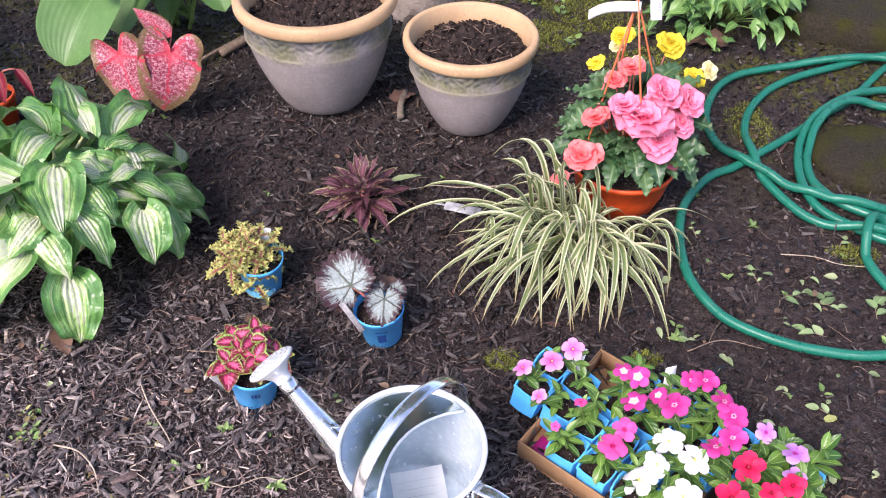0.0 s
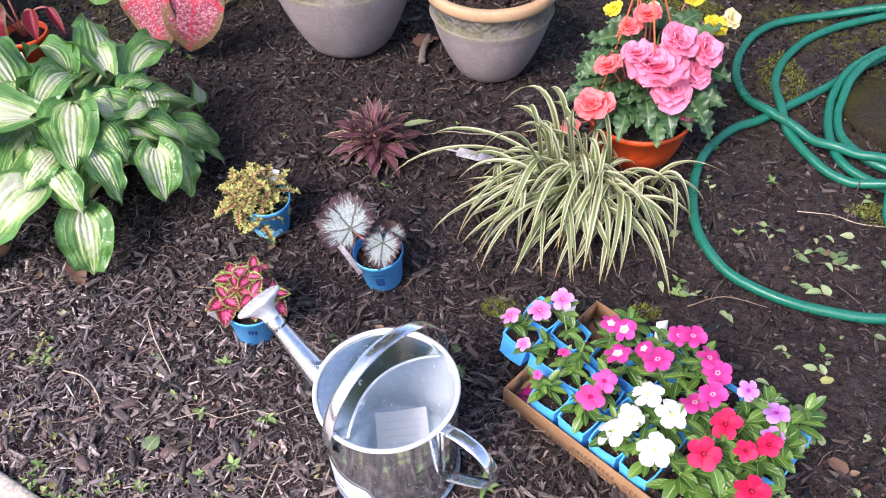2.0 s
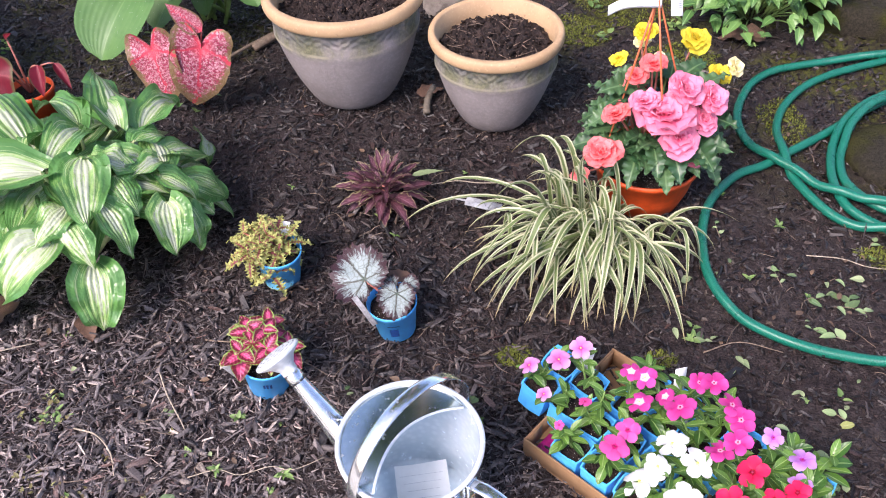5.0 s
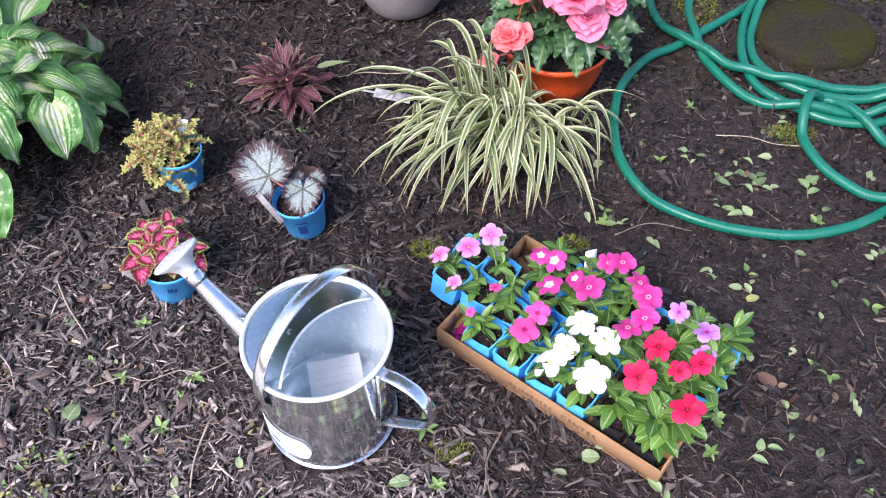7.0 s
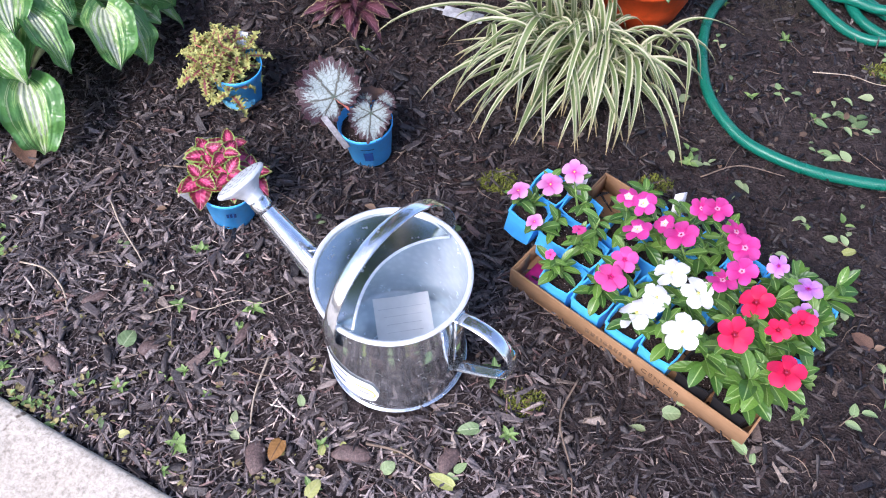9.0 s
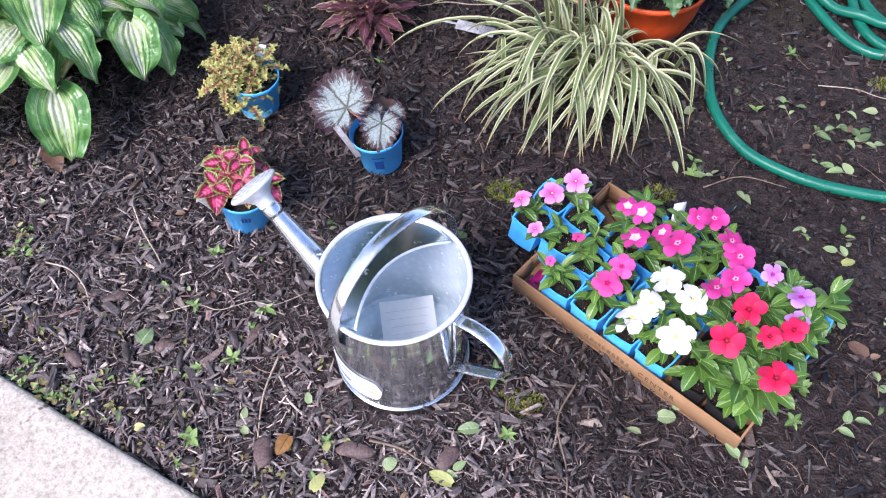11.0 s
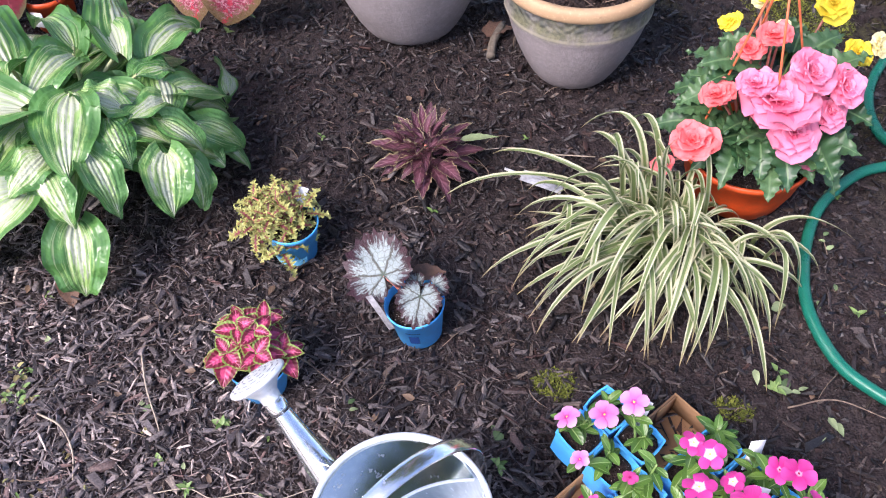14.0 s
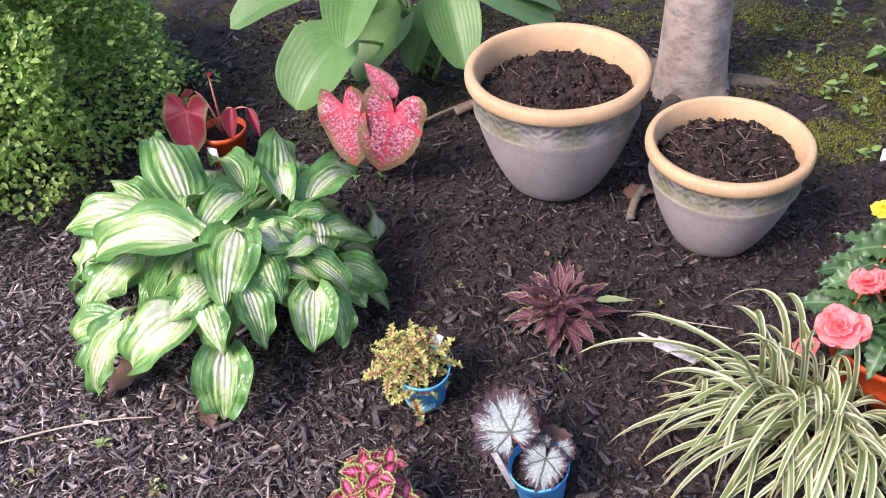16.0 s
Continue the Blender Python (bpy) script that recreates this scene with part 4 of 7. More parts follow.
# ---- clay pots by the tree ----
def clay_pot(name, label, x, y, r_rim, r_base, h, soil, turn):
    t = thing(name, label, "flower pot", pose(x, y, 0, 0, 0, turn))
    lip = h * 0.115
    rb = r_rim * 0.93
    prof = [(0.001, 0.004), (r_base * 0.9, 0.0), (r_base, 0.006)]
    n = 16
    for i in range(1, n + 1):
        s = i / n
        prof.append((r_base + (rb - r_base) * (math.sin(s * 1.5) / math.sin(1.5)) ** 0.86, 0.006 + (h - lip - 0.006) * s))
    # a raised line and a shallow band below the lip
    for i, (r, z) in enumerate(prof):
        k = z / h
        if 0.655 < k < 0.715:
            prof[i] = (r + 0.004, z)
        if 0.73 < k < 0.86:
            prof[i] = (r - 0.002, z)
    part("wall", Geo().add(lathe(prof, 64)), mat_clay_body(h), t, "weathered grey wall with green algae band")
    rp, c = [], lip / 2
    for i in range(13):
        a = math.pi * (-0.5 + i / 12 * 1.0)
        rp.append((rb + 0.002 + (r_rim - rb - 0.002) * max(0, math.cos(a)) ** 0.7, h - c + c * math.sin(a)))
    ri = r_rim * 0.86
    rp += [(rb - 0.004, h + 0.001), (ri + 0.006, h - 0.004), (ri, h - 0.014), (ri - 0.004, h * 0.8), (ri - 0.012, h * 0.6)]
    part("rim", Geo().add(lathe(rp, 64)), RIM_CLAY, t, "smooth orange terracotta rim")
    part("soil", Geo().add(rough_disc(ri - 0.001, h * soil - 0.004, x * 9, 72, 30, 0.024, 0.016)), POT_SOIL, t, "dark potting soil")
    r = random.Random(int(x * 100) + 7)
    g = Geo()
    for _ in range(95):
        a, q = r.uniform(0, 6.28), (ri - 0.02) * math.sqrt(r.random())
        L = 0.004 + 0.045 * r.random() ** 5
        g.add(slab(-L / 2, -0.0008, 0, L / 2, 0.0008, 0.0014, 0.0003), pose(q * math.cos(a), q * math.sin(a), h * soil + 0.008 + 0.012 * (1 - (q / ri) ** 2), r.uniform(-20, 20), r.uniform(-25, 25), r.uniform(0, 360)))
    lumps = Geo()
    for _ in range(620):
        a, q = r.uniform(0, 6.28), (ri - 0.012) * math.sqrt(r.random())
        s = 0.0016 + 0.0065 * r.random() ** 4
        w = np.array(slab(-s, -s * 0.8, -s * 0.6, s, s * 0.8, s * 0.6, s * 0.3)[0])
        w += np.array([(r.gauss(0, s * 0.2), r.gauss(0, s * 0.2), r.gauss(0, s * 0.15)) for _ in w])
        k = slab(0, 0, 0, 1, 1, 1, 0.1)
        lumps.add((w, k[1], k[2], k[3]), pose(q * math.cos(a), q * math.sin(a), h * soil + 0.002 + 0.014 * (1 - (q / ri) ** 2), r.uniform(-40, 40), r.uniform(-40, 40), r.uniform(0, 360)))
    tagged(part("loose_soil", lumps, POT_SOIL, t), kind="stuff")
    ob = part("bark_litter", g, BARK_BIT, t)
    tagged(ob, kind="stuff")
    return t


clay_pot("clay_pot", "large weathered terracotta pot filled with soil, no plant", -0.271, 2.120, 0.206, 0.108, 0.304, 0.80, 20)
clay_pot("clay_pot", "smaller weathered terracotta pot filled with soil, no plant", 0.118, 2.015, 0.166, 0.085, 0.252, 0.83, 120)


# ---- tree ----
ROOT = mat_simple("root_bark", (0.075, 0.062, 0.045), 0.9, 0.45, 60, bump=0.6)


def build_tree():
    t = thing("tree", "grey smooth-barked tree trunk rising behind the clay pots", "tree", pose(-0.038, 2.625, -0.02))
    v, uv = [], []
    n, zs = 28, [0, 0.03, 0.07, 0.12, 0.2, 0.3, 0.45, 0.7, 1.0, 1.4, 1.9, 2.4]
    for z in zs:
        for j in range(n):
            a = 2 * math.pi * j / n
            flare = 0.035 * math.exp(-z / 0.06) * (0.45 + 0.55 * max(0, math.cos(3 * a + 0.5)))
            r = 0.088 - 0.012 * z + flare + 0.005 * noise.noise(Vector((math.cos(a) * 2, math.sin(a) * 2, z * 3)))
            v.append((r * math.cos(a) - 0.015 * z, r * math.sin(a) + 0.02 * z, z))
            uv.append((j / n, z))
    part("trunk", Geo().add((np.array(v), grid_faces(len(zs), n, True), np.array(uv), np.array(uv))), BARK, t)
    for k, (a, L) in enumerate(((15, 0.26), (150, 0.2), (255, 0.13))):
        d = polar(a, 0)
        p = [(d.x * q, d.y * q + 0.02 * math.sin(q * 9 + k), 0.020 - 0.10 * max(0, q - 0.08) ** 1.1) for q in np.linspace(0.05, 0.05 + L, 8)]
        part("root", Geo().add(tube(p, np.linspace(0.034, 0.012, 8), 10)), ROOT, t)
    for a, e, z in ((40, 50, 2.25), (170, 55, 2.3), (285, 48, 2.35)):
        d = polar(a, e)
        p = [(d.x * q - 0.034, d.y * q + 0.046, z + d.z * q + 0.05 * q * q) for q in np.linspace(0, 1.4, 8)]
        part("limb", Geo().add(tube(p, np.linspace(0.05, 0.012, 8), 10)), BARK, t)
    # the crown, high above the bed
    r = np.random.RandomState(77)
    v0 = np.array([(0, 0, 0), (0.45, 0.5, 0.10), (0, 1, -0.12), (-0.45, 0.5, 0.10)], float)
    V, uv = [], []
    hubs = [(max(-1.0, r.normal(0.2, 1.3)), max(-0.7, r.normal(0.9, 1.1)), r.uniform(2.3, 4.8), r.uniform(0.3, 0.6)) for _ in range(74)]
    for hx, hy, hz, hr in hubs:
        for _ in range(200):
            d = Vector(r.normal(0, 1, 3)).normalized()
            p = Vector((hx, hy, hz)) + d * hr * r.uniform(0.4, 1.0)
            mt = np.array(aim(p, Vector(r.normal(0, 1, 3)) + d - Vector((0, 0, 0.5)), tuple(r.normal(0, 0.5, 3) + np.array((0, 0, 1.0))), r.uniform(0.07, 0.13)))
            V.append(v0 @ mt[:3, :3].T + mt[:3, 3])
            uv.append(v0[:, :2])
    n = len(V)
    F = [(4 * i, 4 * i + 1, 4 * i + 2, 4 * i + 3) for i in range(n)]
    uv = np.concatenate(uv)
    ob = part("crown", Geo().add((np.concatenate(V), F, uv, uv)), TREE_LEAF, t, smooth=False)
    tagged(ob, kind="stuff")


build_tree()


# ---- stones ----
def stone(x, y, rx, ry, h, turn, seed, label):
    v, uv = [], []
    n, prof = 40, [(1.0, -0.3), (1.02, 0.2), (0.99, 0.55), (0.93, 0.85), (0.80, 1.0), (0.55, 1.04), (0.28, 1.05), (0.001, 1.05)]
    for r, z in prof:
        for j in range(n):
            a = 2 * math.pi * j / n
            k = 1 + 0.12 * noise.noise(Vector((math.cos(a) * 1.4 + seed, math.sin(a) * 1.4, 0)))
            px, py = rx * r * k * math.cos(a), ry * r * k * math.sin(a)
            v.append((px, py, h * z + 0.006 * noise.noise(Vector((px * 20, py * 20, seed)))))
            uv.append((px, py))
    ob = part("stone", Geo().add((np.array(v), grid_faces(len(prof), n, True), np.array(uv), np.array(uv))), STONE, None, m=pose(x, y, 0, 0, 0, turn))
    tagged(ob, label, "stone", "mossy stones")


stone(1.105, 1.87, 0.145, 0.125, 0.03, 10, 3, "flat round stepping stone with moss inside the hose coil")
stone(1.30, 2.53, 0.27, 0.13, 0.07, -8, 8, "long low mossy stone behind the hose")


# ---- watering can ----
def watering_can(x, y, spout_az):
    t = thing("watering_can", "shiny galvanised steel watering can with a paper leaflet inside", "watering can", pose(x, y, 0.002, 0, 0, spout_az))
    R, r0, H = 0.1065, 0.1025, 0.222
    prof = [(r0 - 0.002, 0.0), (r0 + 0.0022, 0.0012), (r0 + 0.003, 0.005), (r0 + 0.0015, 0.0085), (r0, 0.011)]
    for i in range(1, 30):
        s = i / 29
        z = 0.011 + (H - 0.011) * s
        q = r0 + (R - r0) * s
        for c in (0.145, 0.160, 0.175):
            q += 0.0016 * math.exp(-((z - c) / 0.0032) ** 2)
        prof.append((q, z))
    part("body", Geo().add(lathe(prof, 96)), ZINC, t)
    inner = [(q - 0.0012, z) for q, z in reversed(prof[4:])] + [(r0 - 0.006, 0.012), (r0 - 0.014, 0.009), (r0 - 0.02, 0.012), (0.05, 0.0125), (0.001, 0.0125)]
    part("lining", Geo().add(lathe(inner, 96)), ZINC_IN, t, "dull galvanised inside with a floor seam, blue tint for mirrored sky")
    bead = [(R + 0.0038 * math.cos(a), H + 0.0038 * math.sin(a)) for a in np.linspace(0, 2 * math.pi, 11)]
    part("rim", Geo().add(lathe(bead, 96)), ZINC_ROSE, t, "rolled bright wire rim")
    foot = [(r0 + 0.0022 + 0.0017 * math.cos(a), 0.0075 + 0.0017 * math.sin(a)) for a in np.linspace(0, 2 * math.pi, 11)]
    part("foot_ring", Geo().add(lathe(foot, 96)), ZINC, t, "thin rolled foot ring")
    tw = pose(0.0, 0, 0, 0, 0, -6)
    # half cover on the spout's side, slightly domed, with a hollowed edge
    v, uv, nr, na = [], [], 26, 12
    for i in range(nr + 1):
        p = -0.985 + 1.97 * i / nr
        x_out = R * math.sqrt(1 - p * p)
        x_in = min(x_out, R * (-0.27 + 0.40 * (1 - p * p)) if abs(p) < 0.93 else x_out * 0.9)
        for j in range(na + 1):
            s = j / na
            px = x_in + (x_out - x_in) * s
            rr = math.hypot(px, p * R) / R
            v.append((px, p * R, H - 0.002 + 0.014 * (1 - rr ** 2)))
            uv.append((s, p))
    up = grid_faces(nr + 1, na + 1)
    k = len(v)
    v += [(a, b, c - 0.001) for a, b, c in v]
    part("cover", Geo().add((np.array(v), up + [tuple(q + k for q in reversed(f)) for f in up], np.array(uv * 2), np.array(uv * 2))), ZINC_TREE_TINT, t, "domed half cover, dull with water spots, green tint for mirrored trees", tw)
    e = [(R * (-0.27 + 0.40 * (1 - p * p)), p * R, H - 0.002 + 0.014 * (1 - (math.hypot(R * (-0.27 + 0.40 * (1 - p * p)), p * R) / R) ** 2)) for p in np.linspace(-0.9, 0.9, 22)]
    part("cover_edge", Geo().add(tube(e, 0.0022, 6)), ZINC_ROSE, t, "", tw)
    # spout, brace and rose
    a, b = Vector((0.088, 0.0, 0.070)), Vector((0.243, 0.0, 0.206))
    sp = [a.lerp(b, s) + Vector((0, 0, -0.006 * math.sin(math.pi * s))) for s in np.linspace(0, 1, 14)]
    part("spout", Geo().add(tube(sp, 0.0335 - 0.0220 * np.linspace(0, 1, 14) ** 0.8, 24, False)), ZINC, t)
    part("spout_band", Geo().add(tube([a.lerp(b, s) for s in (0.9, 0.93, 0.97, 1.0)], [0.013, 0.0148, 0.0148, 0.0135], 24)), ZINC, t)
    part("brace", Geo().add(strap([(0.103, 0, 0.196), (0.135, 0, 0.168), (0.160, 0, 0.150)], (0, 1, 0), 0.011, 0.0012)), ZINC, t)
    d = Vector((0.70, 0.0, 0.71)).normalized()
    rm = aim(b + Vector((0.004, 0, 0.003)), d, (1, 0, -0.5))
    flip = Matrix.Rotation(radians(-90), 4, 'X')
    rose = part("rose", Geo().add(lathe([(0.0135, -0.004), (0.0145, 0.006), (0.0235, 0.018), (0.0395, 0.027), (0.0412, 0.0295), (0.0405, 0.032), (0.038, 0.0335), (0.024, 0.0365), (0.012, 0.0378), (0.001, 0.0382)], 48)), ZINC_ROSE, t, "round sprinkler head", rm @ flip)
    for q, k in ((0.009, 5), (0.018, 9), (0.027, 13), (0.0345, 16)):
        for i in range(k):
            w = 360.0 / k
            z = 0.0382 - 0.0045 * (q / 0.036) ** 2
            g = Geo().add(lathe([(q - 0.0013, z + 0.0004), (q - 0.0008, z + 0.0007), (q + 0.0008, z + 0.0007), (q + 0.0013, z + 0.0004)], 5, (i * w, i * w + w * 0.62)))
            part("slot", g, GREY_INK, rose)
    # carrying handle over the top
    Ry = R + 0.016
    arch = [(0.004, -Ry * math.cos(q), 0.196 + 0.122 * math.sin(q)) for q in np.linspace(0, math.pi, 31)]
    arch = [(0.004, -R - 0.0015, 0.150), (0.004, -R - 0.005, 0.170)] + arch + [(0.004, R + 0.005, 0.170), (0.004, R + 0.0015, 0.150)]
    part("carrying_handle", Geo().add(strap(arch, (1, 0, 0), 0.0215, 0.0016, 0.6)), ZINC, t, "broad curved carrying strap", pose(0, -0.006, 0, 0, 0, -6))
    # side handle
    loop = curve_pts([(-R + 0.002, 0, H - 0.012), (-R - 0.030, 0, H - 0.006), (-R - 0.064, 0, H - 0.014), (-R - 0.086, 0, H - 0.040), (-R - 0.088, 0, H - 0.068), (-R - 0.076, 0, H - 0.092), (-R - 0.046, 0, H - 0.118), (-R + 0.004, 0, H - 0.154)], 6)
    part("side_handle", Geo().add(strap(loop, (0, 1, 0), 0.0215, 0.0016, 0.6)), ZINC, t, "looped strap handle")
    part("handle_plate", Geo().add(strap([(-R - 0.0015, 0, 0.05), (-R - 0.002, 0, 0.13), (-R - 0.003, 0, H - 0.008)], (0, 1, 0), 0.024, 0.0015)), ZINC, t)
    # sticker low on the wall: a white band that ends in a round badge
    def wrap(a0, a1, z0, z1, off, n=14, nose=0.0):
        v, uv = [], []
        for i in range(n + 1):
            w = a0 + (a1 - a0) * i / n
            k = 1.0 if not nose else math.sqrt(max(0.02, 1 - max(0.0, (w - a1 + nose) / nose) ** 2))
            zm = (z0 + z1) / 2
            for z in (zm - (zm - z0) * k, zm, zm + (z1 - zm) * k):
                v.append(((r0 + off) * math.cos(radians(w)), (r0 + off) * math.sin(radians(w)), z))
                uv.append((i, z))
        return Geo().add((np.array(v), [tuple(reversed(q)) for q in grid_faces(n + 1, 3)], np.array(uv), np.array(uv)))

    lab = part("sticker", wrap(56, 112, 0.034, 0.092, 0.0036, 18, 9), PAPER, t, "white paper sticker with a yellow badge")
    part("badge", wrap(92, 109.5, 0.044, 0.074, 0.0041, 16, 8), YELLOW_INK, lab)
    part("badge", wrap(92.6, 108.4, 0.0465, 0.0715, 0.0045, 16, 7.5), PAPER, lab)
    part("print_bar", wrap(94, 105, 0.057, 0.0625, 0.0049), GREY_INK, lab)
    for z0, z1, a0, a1, ink in ((0.080, 0.084, 60, 86, NAVY), (0.071, 0.073, 60, 84, GREY_INK), (0.065, 0.067, 60, 86, GREY_INK), (0.050, 0.058, 60, 82, NAVY), (0.042, 0.044, 60, 88, GREY_INK)):
        part("print_bar", wrap(a0, a1, z0, z1, 0.0041), ink, lab)
    # leaflet lying inside
    lm = pose(x + 0.008, y + 0.030, 0.008, 12, 0, 13)
    sheet = thing("leaflet", "white printed paper leaflet lying inside the watering can", "paper", lm)
    vv, uu = [], []
    for i in range(7):
        for j in range(7):
            px, py = -0.044 + 0.0147 * i, -0.055 + 0.0183 * j
            vv.append((px, py, 0.02 + 0.004 * math.sin(i * 0.7) * math.cos(j * 0.4)))
            uu.append((i, j))
    part("sheet", Geo().add((np.array(vv), grid_faces(7, 7), np.array(uu), np.array(uu))), PAPER, sheet)
    r = random.Random(4)
    for i in range(7):
        py = -0.045 + i * 0.013
        w = r.uniform(0.026, 0.038)
        part("print_line", Geo().add(slab(-w, py, 0.0252, w, py + 0.0006, 0.0255, 0.0001)), PALE_INK, sheet)
    return t


watering_can(0.043, 0.864, 149)

# ---- garden hose ----
def build_hose():
    s1 = [(1.55, 2.35), (1.40, 2.36), (1.29, 2.292), (1.196, 2.187), (1.128, 2.115), (1.031, 2.039), (0.936, 1.955), (0.848, 1.886), (0.765, 1.821), (0.703, 1.786), (0.653, 1.731), (0.616, 1.669),
          (0.595, 1.60), (0.585, 1.526), (0.585, 1.456), (0.602, 1.39), (0.636, 1.329), (0.690, 1.288), (0.757, 1.258), (0.832, 1.241), (0.884, 1.236), (0.939, 1.241), (0.998, 1.256), (1.047, 1.277), (1.081, 1.298)]
    b = [(1.20, 1.38), (1.33, 1.60), (1.42, 1.95), (1.40, 2.22), (1.297, 2.313), (1.156, 2.308), (1.025, 2.292), (0.924, 2.264), (0.854, 2.233), (0.795, 2.173), (0.753, 2.089), (0.733, 2.011), (0.736, 1.936), (0.761, 1.867),
         (0.792, 1.822), (0.838, 1.772), (0.883, 1.729), (0.94, 1.698), (0.999, 1.679), (1.059, 1.669), (1.12, 1.663), (1.195, 1.663)]
    d = [(1.36, 1.70), (1.50, 1.92), (1.50, 2.26), (1.40, 2.38), (1.314, 2.36), (1.245, 2.336), (1.152, 2.293), (1.08, 2.261), (1.007, 2.223), (0.93, 2.164), (0.865, 2.08), (0.83, 2.001), (0.816, 1.927), (0.814, 1.846), (0.820, 1.79),
         (0.835, 1.743), (0.86, 1.685), (0.889, 1.64), (0.931, 1.611), (0.977, 1.597), (1.035, 1.584), (1.094, 1.578), (1.167, 1.578)]
    e = [(1.34, 1.64), (1.44, 1.88), (1.38, 2.15), (1.25, 2.174), (1.182, 2.144), (1.128, 2.115), (1.052, 2.06), (0.99, 1.994), (0.948, 1.92), (0.922, 1.838), (0.912, 1.77), (0.915, 1.703), (0.935, 1.655), (0.981, 1.611), (1.02, 1.58), (1.06, 1.56), (1.11, 1.551), (1.16, 1.556)]
    f = [(1.31, 1.62), (1.38, 1.85), (1.33, 2.05), (1.221, 2.092), (1.135, 2.089), (1.063, 2.047), (0.997, 1.97), (0.963, 1.897), (0.944, 1.84), (0.938, 1.78), (0.95, 1.739), (0.975, 1.698), (1.009, 1.669), (1.052, 1.644), (1.11, 1.63), (1.184, 1.628)]
    c = [(1.31, 1.60), (1.33, 1.45), (1.22, 1.34), (1.13, 1.312), (1.085, 1.322), (1.055, 1.345), (1.03, 1.371), (1.003, 1.408), (0.987, 1.452), (0.979, 1.503), (0.985, 1.556), (1.009, 1.602), (1.039, 1.621), (1.069, 1.617), (1.092, 1.588), (1.118, 1.538), (1.145, 1.491), (1.19, 1.40), (1.25, 1.27), (1.36, 1.20)]
    R = 0.0104
    runs = [("s1", s1), ("b", b), ("d", d), ("e", e), ("f", f), ("c", c)]
    flat, tag = [], []
    for k, (_, pts) in enumerate(runs):
        for q in pts:
            flat.append((*q, 0.0))
            tag.append(k)
    p = curve_pts(flat, 7)
    own = np.array([tag[min(i // 7, len(tag) - 1)] for i in range(len(p))])
    rank = np.array([0, 4, 3, 1, 2, 5])[own]
    p[:, 2] = R
    for level in range(1, 6):
        me, low = np.where(rank == level)[0], np.where(rank < level)[0]
        for i in me:
            dist = np.hypot(p[low, 0] - p[i, 0], p[low, 1] - p[i, 1])
            near = (dist < 2 * R) & (np.abs(low - i) > 12)
            if near.any():
                p[i, 2] = max(R, float(np.max(p[low[near], 2] + np.sqrt(np.maximum(0, 4 * R * R - dist[near] ** 2)))))
    z = p[:, 2].copy()
    env = np.array([max(z[max(0, i - 6):i + 7] - 0.0022 * np.abs(np.arange(max(0, i - 6), min(len(z), i + 7)) - i)) for i in range(len(z))])
    ker = np.hanning(9)
    p[:, 2] = np.maximum(R, np.convolve(np.pad(env, 4, mode="edge"), ker / ker.sum(), "valid"))
    t = thing("garden_hose", "green ribbed garden hose lying in loose coils on the soil", "hose")
    part("hose", Geo().add(tube(p, R, 14)), HOSE, t)
    end = Vector(p[-1])
    part("coupling", Geo().add(lathe([(0.0125, 0), (0.016, 0.002), (0.016, 0.022), (0.0135, 0.024), (0.0135, 0.034), (0.009, 0.034), (0.009, 0.01)], 20)), BRASS, t, "brass screw coupling",
         aim(end, Vector(p[-1]) - Vector(p[-3])) @ Matrix.Rotation(radians(-90), 4, 'X'))


build_hose()

# ---- hostas ----
def stalk(a, b, rise, r0, r1, n=7):
    """An arched stalk from a to b."""
    a, b = Vector(a), Vector(b)
    return tube([a.lerp(b, s) + Vector((0, 0, rise * math.sin(math.pi * s))) for s in np.linspace(0, 1, n)], np.linspace(r0, r1, n), 7)


HOSTA_C, HOSTA_R = Vector((-0.775, 1.485, 0.0)), (0.335, 0.315, 0.275)


def hosta_face(p):
    """The mound's outward direction at a point of it."""
    d = Vector(p) - HOSTA_C
    return Vector((d.x / HOSTA_R[0] ** 2, d.y / HOSTA_R[1] ** 2, d.z / HOSTA_R[2] ** 2)).normalized()


